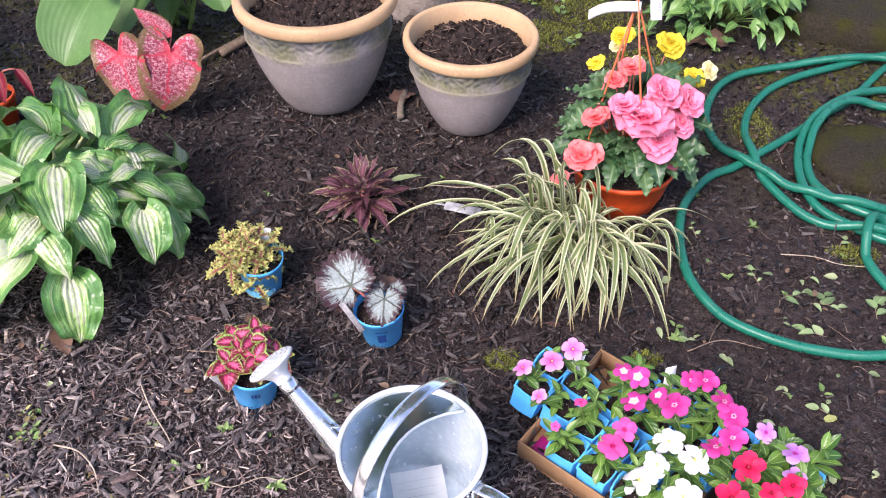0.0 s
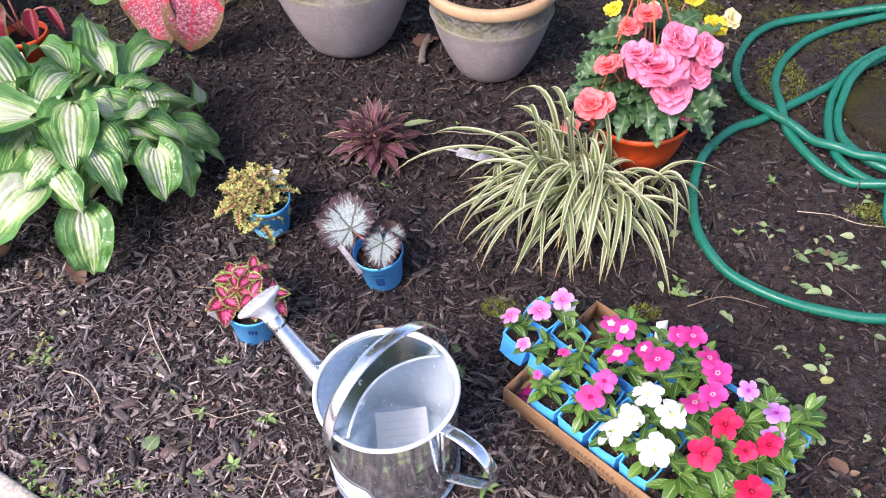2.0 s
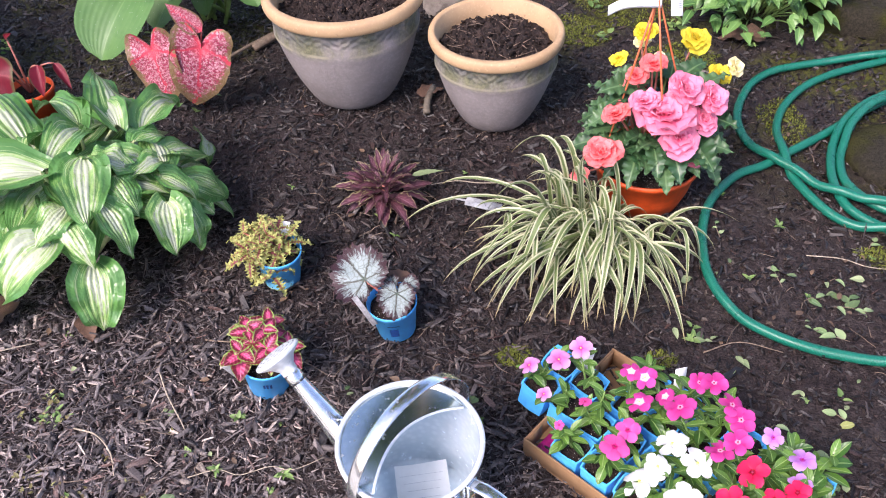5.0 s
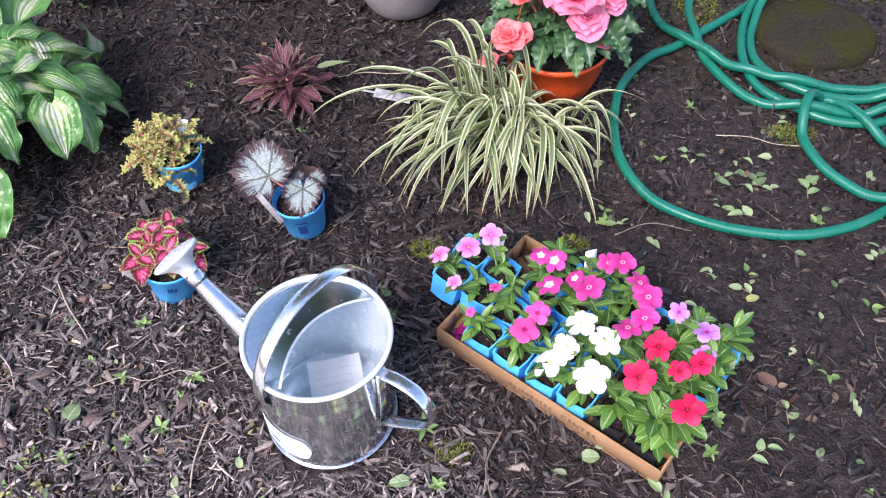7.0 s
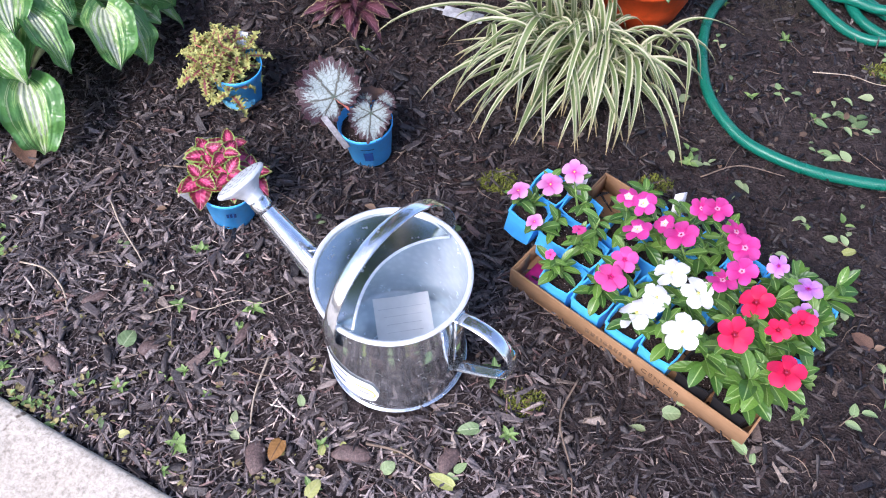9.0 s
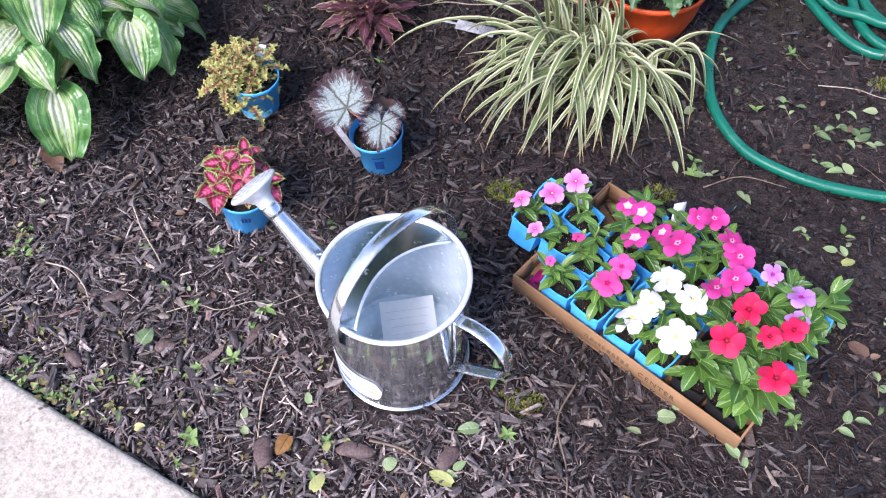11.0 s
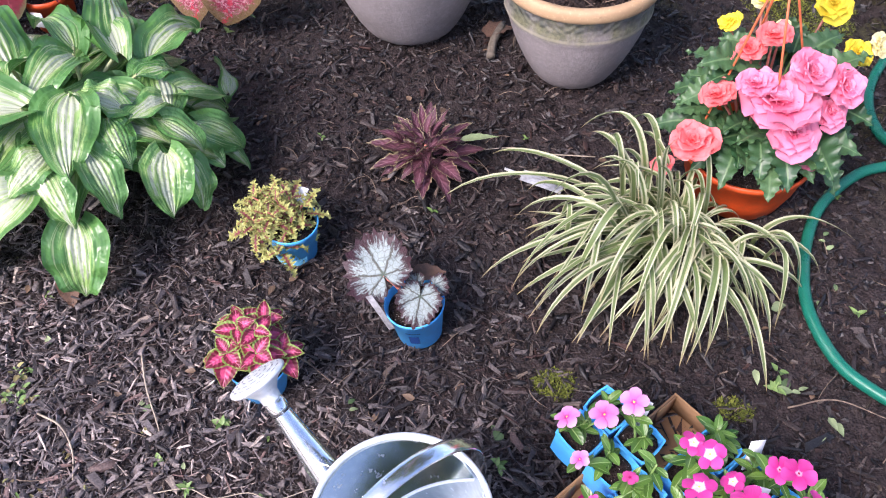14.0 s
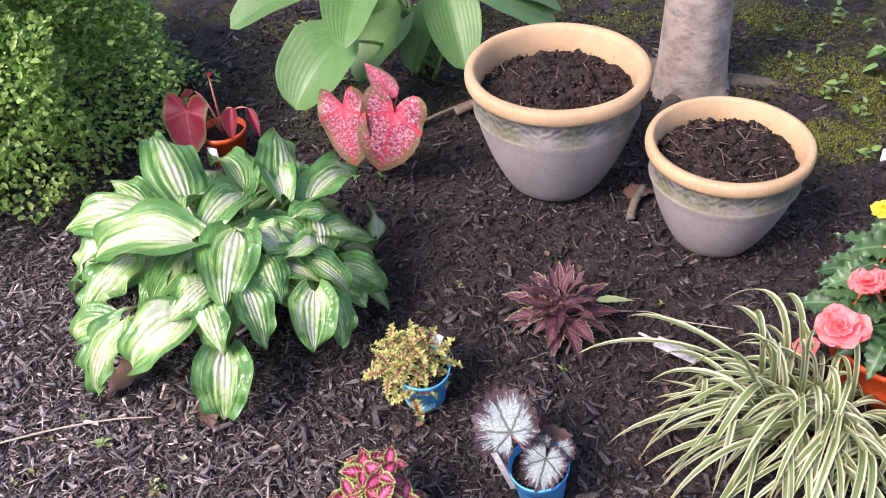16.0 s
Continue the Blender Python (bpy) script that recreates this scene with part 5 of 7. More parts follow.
def variegated_hosta():
    c = HOSTA_C
    t = thing("variegated_hosta", "leafy hosta with white-centred, green-edged leaves", "hosta", pose(*c))
    upper = [((-0.803, 1.472, 0.274), (-0.989, 1.623, 0.304), 0.125), ((-0.676, 1.600, 0.243), (-0.780, 1.754, 0.265), 0.125), ((-0.633, 1.619, 0.220), (-0.613, 1.770, 0.176), 0.085),
             ((-0.888, 1.435, 0.255), (-1.076, 1.405, 0.189), 0.105), ((-0.923, 1.482, 0.247), (-1.037, 1.518, 0.240), 0.080), ((-0.728, 1.545, 0.267), (-0.745, 1.402, 0.264), 0.095),
             ((-0.683, 1.445, 0.272), (-0.635, 1.313, 0.200), 0.118), ((-0.739, 1.392, 0.271), (-0.945, 1.342, 0.201), 0.115), ((-0.550, 1.511, 0.202), (-0.625, 1.613, 0.219), 0.088),
             ((-0.744, 1.569, 0.264), (-0.890, 1.653, 0.226), 0.080), ((-0.673, 1.588, 0.246), (-0.828, 1.689, 0.214), 0.075), ((-0.778, 1.521, 0.273), (-0.800, 1.428, 0.273), 0.072)]
    middle = [((-0.863, 1.356, 0.240), (-0.925, 1.256, 0.143), 0.098), ((-0.625, 1.362, 0.221), (-0.562, 1.298, 0.136), 0.080), ((-0.527, 1.426, 0.178), (-0.501, 1.353, 0.098), 0.095),
              ((-0.503, 1.442, 0.156), (-0.468, 1.395, 0.072), 0.066), ((-0.513, 1.519, 0.168), (-0.462, 1.570, 0.064), 0.090), ((-0.537, 1.690, 0.090), (-0.581, 1.748, 0.133), 0.070),
              ((-0.608, 1.461, 0.238), (-0.689, 1.447, 0.262), 0.068), ((-0.561, 1.521, 0.209), (-0.598, 1.429, 0.215), 0.064), ((-0.566, 1.543, 0.209), (-0.524, 1.660, 0.090), 0.070),
              ((-0.550, 1.477, 0.204), (-0.488, 1.475, 0.136), 0.064), ((-0.618, 1.431, 0.238), (-0.564, 1.374, 0.180), 0.072), ((-0.621, 1.545, 0.238), (-0.582, 1.614, 0.194), 0.072)]
    lower = [((-0.702, 1.276, 0.197), (-0.794, 1.198, 0.105), 0.112), ((-0.829, 1.247, 0.174), (-0.897, 1.179, 0.012), 0.088), ((-0.634, 1.276, 0.140), (-0.624, 1.212, 0.026), 0.106),
             ((-0.685, 1.307, 0.218), (-0.622, 1.258, 0.145), 0.080), ((-0.960, 1.385, 0.212), (-1.014, 1.334, 0.131), 0.078), ((-0.863, 1.250, 0.169), (-0.969, 1.242, 0.071), 0.075),
             ((-0.687, 1.342, 0.229), (-0.724, 1.264, 0.190), 0.072), ((-0.802, 1.409, 0.266), (-0.874, 1.350, 0.235), 0.078), ((-0.990, 1.430, 0.160), (-1.085, 1.370, 0.055), 0.095)]
    r = random.Random(21)
    for k, (base, tip, w) in enumerate(upper + middle + lower):
        b, e = Vector(base), Vector(tip)
        d = e - b
        b2 = b + d * 0.03
        L = (e - b2).length
        q = leaf(1.0, min(0.88, w / L * 0.95), 18, 18, 0.56, 0.78, r.uniform(-0.35, 0.6), r.uniform(0.8, 1.7), 0.16, r.uniform(0.06, 0.13), r.uniform(1.3, 3.2), twist=r.uniform(-0.75, 0.75), seed=k, cordate=0.86, ribs=0.030, nribs=4.0)
        up = hosta_face(b.lerp(e, 0.5)) + Vector((r.uniform(-0.5, 0.5), -0.15 + r.uniform(-0.35, 0.35), 0.45))
        part("leaf", Geo().add(q, span(q, b2 - c, e - c, up)), HOSTA_V, t)
        foot = Vector((r.uniform(-0.04, 0.04), r.uniform(-0.04, 0.04), 0))
        part("stalk", Geo().add(stalk(foot, b2 - c, 0.03, 0.0055, 0.003)), PALE_STEM, t)
    for k in range(125):
        az, el = k * 137.5 + r.uniform(-10, 10), 8 + 62 * r.random()
        k1, k2 = r.uniform(0.64, 0.84), r.uniform(0.84, 1.0)
        d1, d2 = polar(az, el + 12), polar(az + r.uniform(-22, 22), max(2, el - r.uniform(8, 22)))
        base = Vector((d1.x * HOSTA_R[0], d1.y * HOSTA_R[1], d1.z * HOSTA_R[2])) * k1
        tip = Vector((d2.x * HOSTA_R[0], d2.y * HOSTA_R[1], max(0.05, d2.z) * HOSTA_R[2])) * k2
        if tip.y < -0.10 and tip.z < 0.14:
            continue
        L = (tip - base).length
        s = leaf(1.0, min(0.85, max(0.55, 0.062 / L)), 14, 6, 0.6, 0.85, r.uniform(0.0, 0.45), r.uniform(0.5, 1.3), 0.12, r.uniform(0.03, 0.07), r.uniform(1.4, 2.6), twist=r.uniform(-0.5, 0.5), seed=k + 80, cordate=0.75)
        part("leaf", Geo().add(s, span(s, base, tip, hosta_face(c + base) + Vector((0, -0.1, 0.4)))), HOSTA_V, t)
        part("stalk", Geo().add(stalk((0, 0, 0), base, 0.02, 0.005, 0.003)), PALE_STEM, t)


def green_hosta():
    c = Vector((-0.77, 2.50, 0.0))
    t = thing("green_hosta", "hosta with big plain blue-green ribbed leaves, wet with drops", "hosta", pose(*c))
    rows = [((-0.865, 2.17, 0.235), (-0.92, 2.03, 0.13), 0.18), ((-0.83, 2.33, 0.37), (-0.79, 2.10, 0.28), 0.15), ((-0.66, 2.44, 0.28), (-0.565, 2.31, 0.14), 0.13),
            ((-0.79, 2.38, 0.20), (-0.85, 2.24, 0.10), 0.13), ((-0.98, 2.33, 0.33), (-1.15, 2.15, 0.26), 0.13), ((-0.56, 2.47, 0.28), (-0.41, 2.60, 0.15), 0.15),
            ((-0.72, 2.46, 0.20), (-0.75, 2.36, 0.08), 0.09), ((-0.85, 2.46, 0.22), (-0.84, 2.36, 0.15), 0.10), ((-0.96, 2.48, 0.33), (-1.15, 2.50, 0.26), 0.16),
            ((-0.70, 2.58, 0.34), (-0.60, 2.75, 0.24), 0.16), ((-0.88, 2.60, 0.34), (-0.98, 2.78, 0.24), 0.16), ((-0.60, 2.55, 0.24), (-0.42, 2.72, 0.12), 0.15)]
    r = random.Random(5)
    for k, (b, e, w) in enumerate(rows):
        b, e = Vector(b), Vector(e)
        L = (e - b).length * 1.2
        b = b - (e - b) * 0.12
        q = leaf(1.0, min(1.0, w / L * 1.26), 16, 7, 0.60, 0.68, r.uniform(0.15, 0.45), r.uniform(0.4, 0.8), 0.20, 0.020, 1.6, seed=k, cordate=0.48)
        m = span(q, b - c, e - c, (r.uniform(-0.2, 0.2), -0.35, 1))
        part("leaf", Geo().add(q, m), HOSTA_G, t)
        part("stalk", Geo().add(stalk((r.uniform(-0.04, 0.04), r.uniform(-0.04, 0.04), 0), b - c, 0.03, 0.007, 0.004)), STEM, t)


variegated_hosta()
green_hosta()


# ---- caladiums ----
def heart_leaf(parent, mat, base, tip, w, up, seed, foot, stem, cup=0.12, droop=0.2):
    """base: the stalk's top; tip: the leaf's point; w: width against length."""
    b, e = Vector(base), Vector(tip)
    if w < 0.5:
        q = leaf(1.0, w * 1.1, 12, 4, 0.6, 0.9, 0.7, 0.3, ruffle=0.04, seed=seed)
        part("leaf", Geo().add(q, span(q, b, e, up)), mat, parent)
    else:
        q = round_leaf(0.64, 0.40 * w, 0.40 * (0.55 + 0.45 * w), 30, cup, droop, 0.030, 5, 0.010, seed=seed)
        part("leaf", Geo().add(q, aim(b, e - b, up, (e - b).length / 0.64)), mat, parent)
    part("stalk", Geo().add(stalk(foot, b - Vector(up).normalized() * 0.004, 0.03, 0.0035, 0.002)), stem, parent)


def pink_caladium():
    c = Vector((-0.67, 2.03, 0))
    t = thing("pink_caladium", "caladium with two large pink and red speckled heart leaves", "caladium", pose(*c))
    heart_leaf(t, CAL_P, (-0.072, -0.062, 0.200), (-0.038, -0.108, 0.070), 0.76, (-0.18, -1, 0.45), 1, (0, 0, 0), RED_STEM, 0.10, 0.12)
    heart_leaf(t, CAL_P, (0.056, -0.055, 0.205), (0.022, -0.105, 0.058), 0.74, (0.30, -1, 0.42), 2, (0, 0, 0), RED_STEM)
    heart_leaf(t, CAL_P, (0.060, -0.035, 0.240), (-0.022, -0.02, 0.305), 0.46, (0.3, -0.9, 0.5), 3, (0, 0, 0), RED_STEM, 1.6, 0.3)
    q = leaf(1.0, 0.3, 8, 3, 0.6, 1, 0.4, 0.6)
    part("leaf", Geo().add(q, span(q, (0.05, -0.05, 0.06), (0.085, -0.07, 0.075))), SHRUB_LEAF, t)


def red_caladium():
    c = Vector((-1.098, 1.955, 0))
    t = thing("red_caladium", "red-leaved caladium in an orange nursery pot", "caladium", pose(*c))
    pot = part("pot", Geo().add(lathe([(0.001, 0.002), (0.045, 0.0), (0.056, 0.075), (0.060, 0.076), (0.060, 0.088), (0.056, 0.088), (0.054, 0.07), (0.001, 0.07)], 36)), ORANGE, t)
    part("soil", Geo().add(rough_disc(0.054, 0.072, 2, 20, 4, 0.004, 0.004)), POTMIX, pot)
    part("price_tag", Geo().add(slab(-0.010, -0.0635, 0.03, 0.018, -0.0625, 0.07, 0.0004)), WHITE, t, "white paper tag on the pot")
    heart_leaf(t, CAL_R, (-0.055, -0.050, 0.160), (-0.048, -0.105, 0.055), 0.82, (0.1, -1, 0.6), 4, (0, 0, 0.07), RED_STEM)
    heart_leaf(t, CAL_R, (0.050, -0.005, 0.160), (0.066, -0.050, 0.095), 0.48, (0.2, -0.9, 0.8), 5, (0, 0, 0.07), RED_STEM, 0.9, 0.4)
    heart_leaf(t, CAL_R, (0.095, 0.0, 0.165), (0.135, -0.03, 0.105), 0.30, (0.7, -0.7, 0.5), 6, (0, 0, 0.07), RED_STEM, 1.2, 0.2)
    heart_leaf(t, CAL_R, (-0.085, 0.03, 0.165), (-0.125, 0.0, 0.115), 0.45, (-0.5, -0.7, 0.6), 7, (0, 0, 0.07), RED_STEM, 1.0, 0.3)
    heart_leaf(t, CAL_R, (-0.045, 0.05, 0.205), (-0.015, 0.04, 0.225), 0.35, (-0.2, -1, 0.5), 8, (0, 0, 0.07), RED_STEM, 1.2)


pink_caladium()
red_caladium()


# ---- boxwood hedge and leafy shrub ----
def bush_leaves(count, seed, centre, radii, size, lump, mat_piece):
    """Leaves on and just under a lumpy dome."""
    r = np.random.RandomState(seed)
    g = Geo()
    v0, f0, uv0, fl0 = mat_piece
    V, F, U, W = [], [], [], []
    n = 0
    for _ in range(count):
        d = Vector(r.normal(0, 1, 3)).normalized()
        if d.z < -0.25:
            d.z = -d.z
        k = 1 + lump * noise.noise(d * 2.6 + Vector((seed, 0, 0))) + 0.6 * lump * noise.noise(d * 7 + Vector((seed, 4, 0)))
        k *= 1 - 0.42 * r.random_sample() ** 1.6
        p = Vector((centre[0] + d.x * radii[0] * k, centre[1] + d.y * radii[1] * k, max(0.01, centre[2] + d.z * radii[2] * k)))
        way = (d + Vector(r.normal(0, 0.55, 3)) + Vector((0, 0, 0.35))).normalized()
        m = np.array(aim(p, way, tuple(r.normal(0, 0.4, 3) + np.array((d.x, d.y, d.z + 0.8))), size * r.uniform(0.7, 1.3)))
        V.append(v0 @ m[:3, :3].T + m[:3, 3])
        F.extend([tuple(i + n for i in q) for q in f0])
        U.append(uv0), W.append(fl0)
        n += len(v0)
    g.v, g.f, g.uv, g.fl, g.n = V, F, U, W, n
    return g


def boxwood():
    c = (-1.86, 1.84, 0.18)
    t = thing("boxwood_shrub", "dense rounded boxwood shrub with tiny bright green leaves", "shrub", pose(0, 0, 0))
    q = leaf(1.0, 0.58, 3, 1, 0.72, 0.6, 0.30, 0.5)
    ob = part("foliage", bush_leaves(70000, 4, c, (0.58, 0.56, 0.50), 0.0172, 0.28, q), BOX_LEAF, t, smooth=False)
    tagged(ob, kind="stuff")
    r = random.Random(3)
    for k in range(34):
        d = polar(r.uniform(0, 360), r.uniform(10, 80))
        e = Vector(c) + Vector((d.x * 0.5, d.y * 0.5, d.z * 0.45))
        b = Vector((c[0] + d.x * 0.08, c[1] + d.y * 0.08, 0.0))
        part("branch", Geo().add(stalk(b, e, 0.05, 0.008, 0.002, 8)), TWIG, t)


def leafy_shrub(name, label, x, y, rx, h, count, size, seed, mat=None):
    t = thing(name, label, "shrub", pose(x, y, 0))
    r = random.Random(seed)
    kinds = meshes("leaf", mat or SHRUB_LEAF, [leaf(1.0, w, 8, 3, 0.62, 1.0, 0.25, d) for w, d in ((0.48, 0.7), (0.42, 0.4), (0.55, 0.9))])
    for k in range(count):
        az, q = r.uniform(0, 360), rx * math.sqrt(r.random())
        z = h * (0.25 + 0.75 * r.random()) * (1 - 0.5 * (q / rx) ** 2)
        p = polar(az, 0) * q + Vector((0, 0, z))
        part("leaf", kinds[k % 3], None, t, m=aim(p, polar(az + r.uniform(-60, 60), r.uniform(-40, 25)), (0, -0.3, 1), size * r.uniform(0.7, 1.2)))
        if k % 4 == 0:
            part("stem", Geo().add(stalk((p.x * 0.3, p.y * 0.3, 0), p, 0.01, 0.0025, 0.0012, 5)), STEM, t)


boxwood()
leafy_shrub("leafy_shrub", "low shrub with broad pointed green leaves behind the begonia", 0.87, 2.60, 0.24, 0.28, 480, 0.055, 6)
leafy_shrub("groundcover_plant", "small broad-leaved green seedling plant on mossy ground", 0.52, 2.80, 0.11, 0.14, 18, 0.075, 8)


# ---- striped grass ----
def striped_grass():
    c = Vector((0.362, 1.535, 0.0))
    t = thing("striped_grass", "arching clump of cream and green striped lilyturf", "ornamental grass", pose(*c))
    r = random.Random(14)
    for k in range(165):
        az = r.uniform(0, 360)
        while math.sin(radians(az)) > 0.2 and r.random() < 0.6:
            az = r.uniform(0, 360)
        way = polar(az, 0)
        ca, sa = math.cos(radians(az)), math.sin(radians(az))
        reach = (0.235 - 0.075 * ca) * (1 - 0.5 * max(0, sa)) * (1 - 0.14 * max(0, -sa)) * r.uniform(0.55, 1.12)
        top = r.uniform(0.06, 0.125) + 0.05 * r.random() * (reach < 0.2)
        end = max(0.006, r.uniform(-0.06, 0.045))
        top *= 1 - 0.35 * max(0.0, ca)
        b = Vector((r.gauss(0, 0.05), r.gauss(0, 0.03), 0.0))
        side = Vector((-way.y, way.x, 0)) * r.gauss(0, 0.06) + Vector((0, -0.05 * r.random(), 0))
        if k < 16:
            reach, top, end = r.uniform(0.06, 0.17), r.uniform(0.13, 0.22), r.uniform(0.12, 0.22)
            way = polar(r.uniform(105, 165), 0)
            b.x -= 0.055
        p0, p1 = b, b + way * reach * 0.25 + Vector((0, 0, top * 1.25))
        p2, p3 = b + way * reach * 0.80 + side * 0.4 + Vector((0, 0, top * 1.15)), b + way * reach + side + Vector((0, 0, end))
        pts = [p0 * (1 - s) ** 3 + p1 * 3 * s * (1 - s) ** 2 + p2 * 3 * s * s * (1 - s) + p3 * s ** 3 for s in np.linspace(0, 1, 13)]
        w = r.uniform(0.0038, 0.0068)
        cross = Vector((-way.y, way.x, 0)).normalized()
        v, uv = [], []
        for i, p in enumerate(pts):
            s = i / 12
            ww = w * min(1, 0.55 + s * 3) * (1 - max(0, (s - 0.55) / 0.45) ** 2) + 0.0002
            for u in (-1, -0.5, 0, 0.5, 1):
                v.append(p + cross * u * ww + Vector((0, 0, abs(u) * ww * 0.55)))
                uv.append((u, s))
        v = np.array([tuple(q) for q in v])
        v[:, 2] = np.maximum(v[:, 2], 0.003)
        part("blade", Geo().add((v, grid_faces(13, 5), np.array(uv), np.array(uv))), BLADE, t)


striped_grass()


# ---- purple coleus in the bed ----
def rosette(parent, kinds, seed, count, h0, h1, el0, el1, s0, s1, spread=0.02, name="leaf"):
    r = random.Random(seed)
    for k in range(count):
        f = k / max(1, count - 1)
        az = k * 137.5 + r.uniform(-20, 20)
        p = polar(az, 0) * r.uniform(0, spread) + Vector((0, 0, h0 + (h1 - h0) * f))
        el = el0 + (el1 - el0) * f + r.uniform(-12, 12)
        part(name, kinds[k % len(kinds)], None, parent, m=aim(p, polar(az, el), (0, 0, 1), (s0 + (s1 - s0) * f) * r.uniform(0.8, 1.15)))


def purple_coleus():
    t = thing("purple_coleus", "dark purple coleus with narrow leaves planted in the bed", "coleus", pose(-0.122, 1.648, 0))
    kinds = meshes("leaf", COLEUS_DARK, [leaf(1.0, w * 1.18, 14, 3, 0.66, 0.95, 0.3, d, ruffle=0.04, teeth=0.22, nteeth=5, twist=d - 0.5, seed=i) for i, (w, d) in enumerate(((0.36, 0.6), (0.30, 1.1), (0.42, 0.3)))])
    rosette(t, kinds, 2, 70, 0.02, 0.092, -4, 66, 0.088, 0.042, 0.046)
    pale = meshes("leaf", FALLEN, [leaf(1.0, 0.28, 10, 3, 0.6, 1.0, 0.2, 0.3, teeth=0.15, nteeth=5)])
    part("leaf", pale[0], None, t, "pale cream-green leaf tip", aim((0.065, 0.018, 0.07), (1, 0.30, 0.10), s=0.075))
    part("stem", Geo().add(tube([(0, 0, 0), (0.002, 0, 0.03), (0, 0.002, 0.06)], [0.006, 0.005, 0.003], 8)), RED_STEM, t)


purple_coleus()


# ---- three small blue pots ----
def blue_pot(t, seed, h=0.086, r1=0.0495, r0=0.0375):
    """A thin tapered nursery pot with a rolled rim, and its soil."""
    g = Geo().add(lathe([(0.001, 0.002), (r0 - 0.002, 0.0), (r0, 0.002), (r1 - 0.003, h - 0.010), (r1 - 0.001, h - 0.009), (r1, h - 0.001), (r1 - 0.001, h), (r1 - 0.002, h - 0.001), (r1 - 0.004, h - 0.012), (r1 - 0.006, h - 0.02)], 44))
    pot = part("pot", g, BLUE, t, "blue plastic nursery pot")
    part("soil", Geo().add(rough_disc(r1 - 0.004, h - 0.018, seed, 24, 6, 0.005, 0.006)), POTMIX, t)
    return pot


def band(r, z0, z1, a0, a1, r1=None):
    return Geo().add(lathe([(r, z0), (r1 or r, z1)], 14, (a0, a1)))


def pot_tag(t, base, way, L, w, mat=None):
    q = aim(base, way, (0, -1, 0.3))
    part("plant_tag", Geo().add(slab(-w / 2, 0, -0.0005, w / 2, L, 0.0005, 0.0002)), mat or WHITE, t, "weathered white plastic plant tag", q)


def gold_coleus():
    t = thing("gold_coleus", "curly gold and burgundy coleus in a blue plastic pot", "potted plant", pose(-0.306, 1.394, 0.0, 2, 2, 0))
    pot = blue_pot(t, 3)
    part("pot_print", band(0.0392, 0.006, 0.028, 215, 320, 0.0422), LIGHT_BLUE, pot, "pale blue printed wave")
    part("pot_print", band(0.0386, 0.002, 0.008, 215, 320, 0.0394), PALE_STEM, pot, "green printed stripe")
    kinds = meshes("leaf", COLEUS_GOLD, [leaf(1.0, w, 40, 2, 0.62, 0.62, 0.35, d, ruffle=0.10, waves=3, teeth=0.64, nteeth=7.5, twist=tw, seed=i) for i, (w, d, tw) in enumerate(((0.52, 0.9, 0.5), (0.44, 1.5, -0.5), (0.56, 0.6, 0.2)))])
    r = random.Random(9)
    for k in range(11):
        az, q = k * 137.5, 0.006 + 0.050 * math.sqrt(k / 11)
        top = polar(az, 0) * q + Vector((-0.026, 0.002, 0.142 - 0.060 * (q / 0.06) ** 2 + r.uniform(-0.014, 0.016)))
        part("stem", Geo().add(stalk((0, 0, 0.06), top, 0.01, 0.0025, 0.0015, 5)), RED_STEM, t)
        for j in range(9):
            a = j * 137.5 + k * 40
            f = j / 8
            p = top + Vector((0, 0, -0.034 * (1 - f))) + polar(a, 0) * 0.004
            part("leaf", kinds[(j + k) % 3], None, t, m=aim(p, polar(a, -38 + 84 * f), (0, 0, 1), r.uniform(0.042, 0.064) * (1.05 - 0.42 * f)))
    pot_tag(t, (0.0, 0.026, 0.085), (0.1, 0.6, 0.4), 0.044, 0.022)


def pink_coleus():
    t = thing("pink_coleus", "coleus with pink leaves edged in lime in a blue pot", "potted plant", pose(-0.268, 1.118, 0.0, 5, 3, 30))
    pot = blue_pot(t, 5)
    for a0, z in ((245, 0.048), (252, 0.048), (260, 0.047)):
        part("pot_print", band(0.0450, z, z + 0.013, a0, a0 + 5, 0.0465), NAVY, pot)
    kinds = meshes("leaf", COLEUS_PINK, [leaf(1.0, w, 10, 4, 0.56, 0.8, 0.22, d, ruffle=0.03, waves=3, teeth=0.08, nteeth=9, seed=i) for i, (w, d) in enumerate(((0.74, 0.6), (0.68, 0.9), (0.8, 0.4)))])
    r = random.Random(6)
    for k in range(7):
        az, q = k * 137.5, 0.008 + 0.044 * math.sqrt(k / 7)
        top = polar(az, 0) * q + Vector((0.0, 0.012, 0.142 - 0.03 * (q / 0.05) ** 2 + r.uniform(-0.008, 0.01)))
        part("stem", Geo().add(stalk((0, 0, 0.06), top, 0.006, 0.003, 0.002, 5)), STEM, t)
        for j in range(8):
            a, f = j * 90 + k * 40 + (45 if j > 3 else 0), j / 7
            p = top + Vector((0, 0, -0.022 * (1 - f)))
            part("leaf", kinds[(j + k) % 3], None, t, m=aim(p, polar(a, -14 + 42 * f), (0, -0.3, 1), 0.048 - 0.016 * f + r.uniform(-0.004, 0.004)))
    pot_tag(t, (-0.046, -0.010, 0.055), (-0.42, 0.12, 0.75), 0.055, 0.014, GREY_TAG)


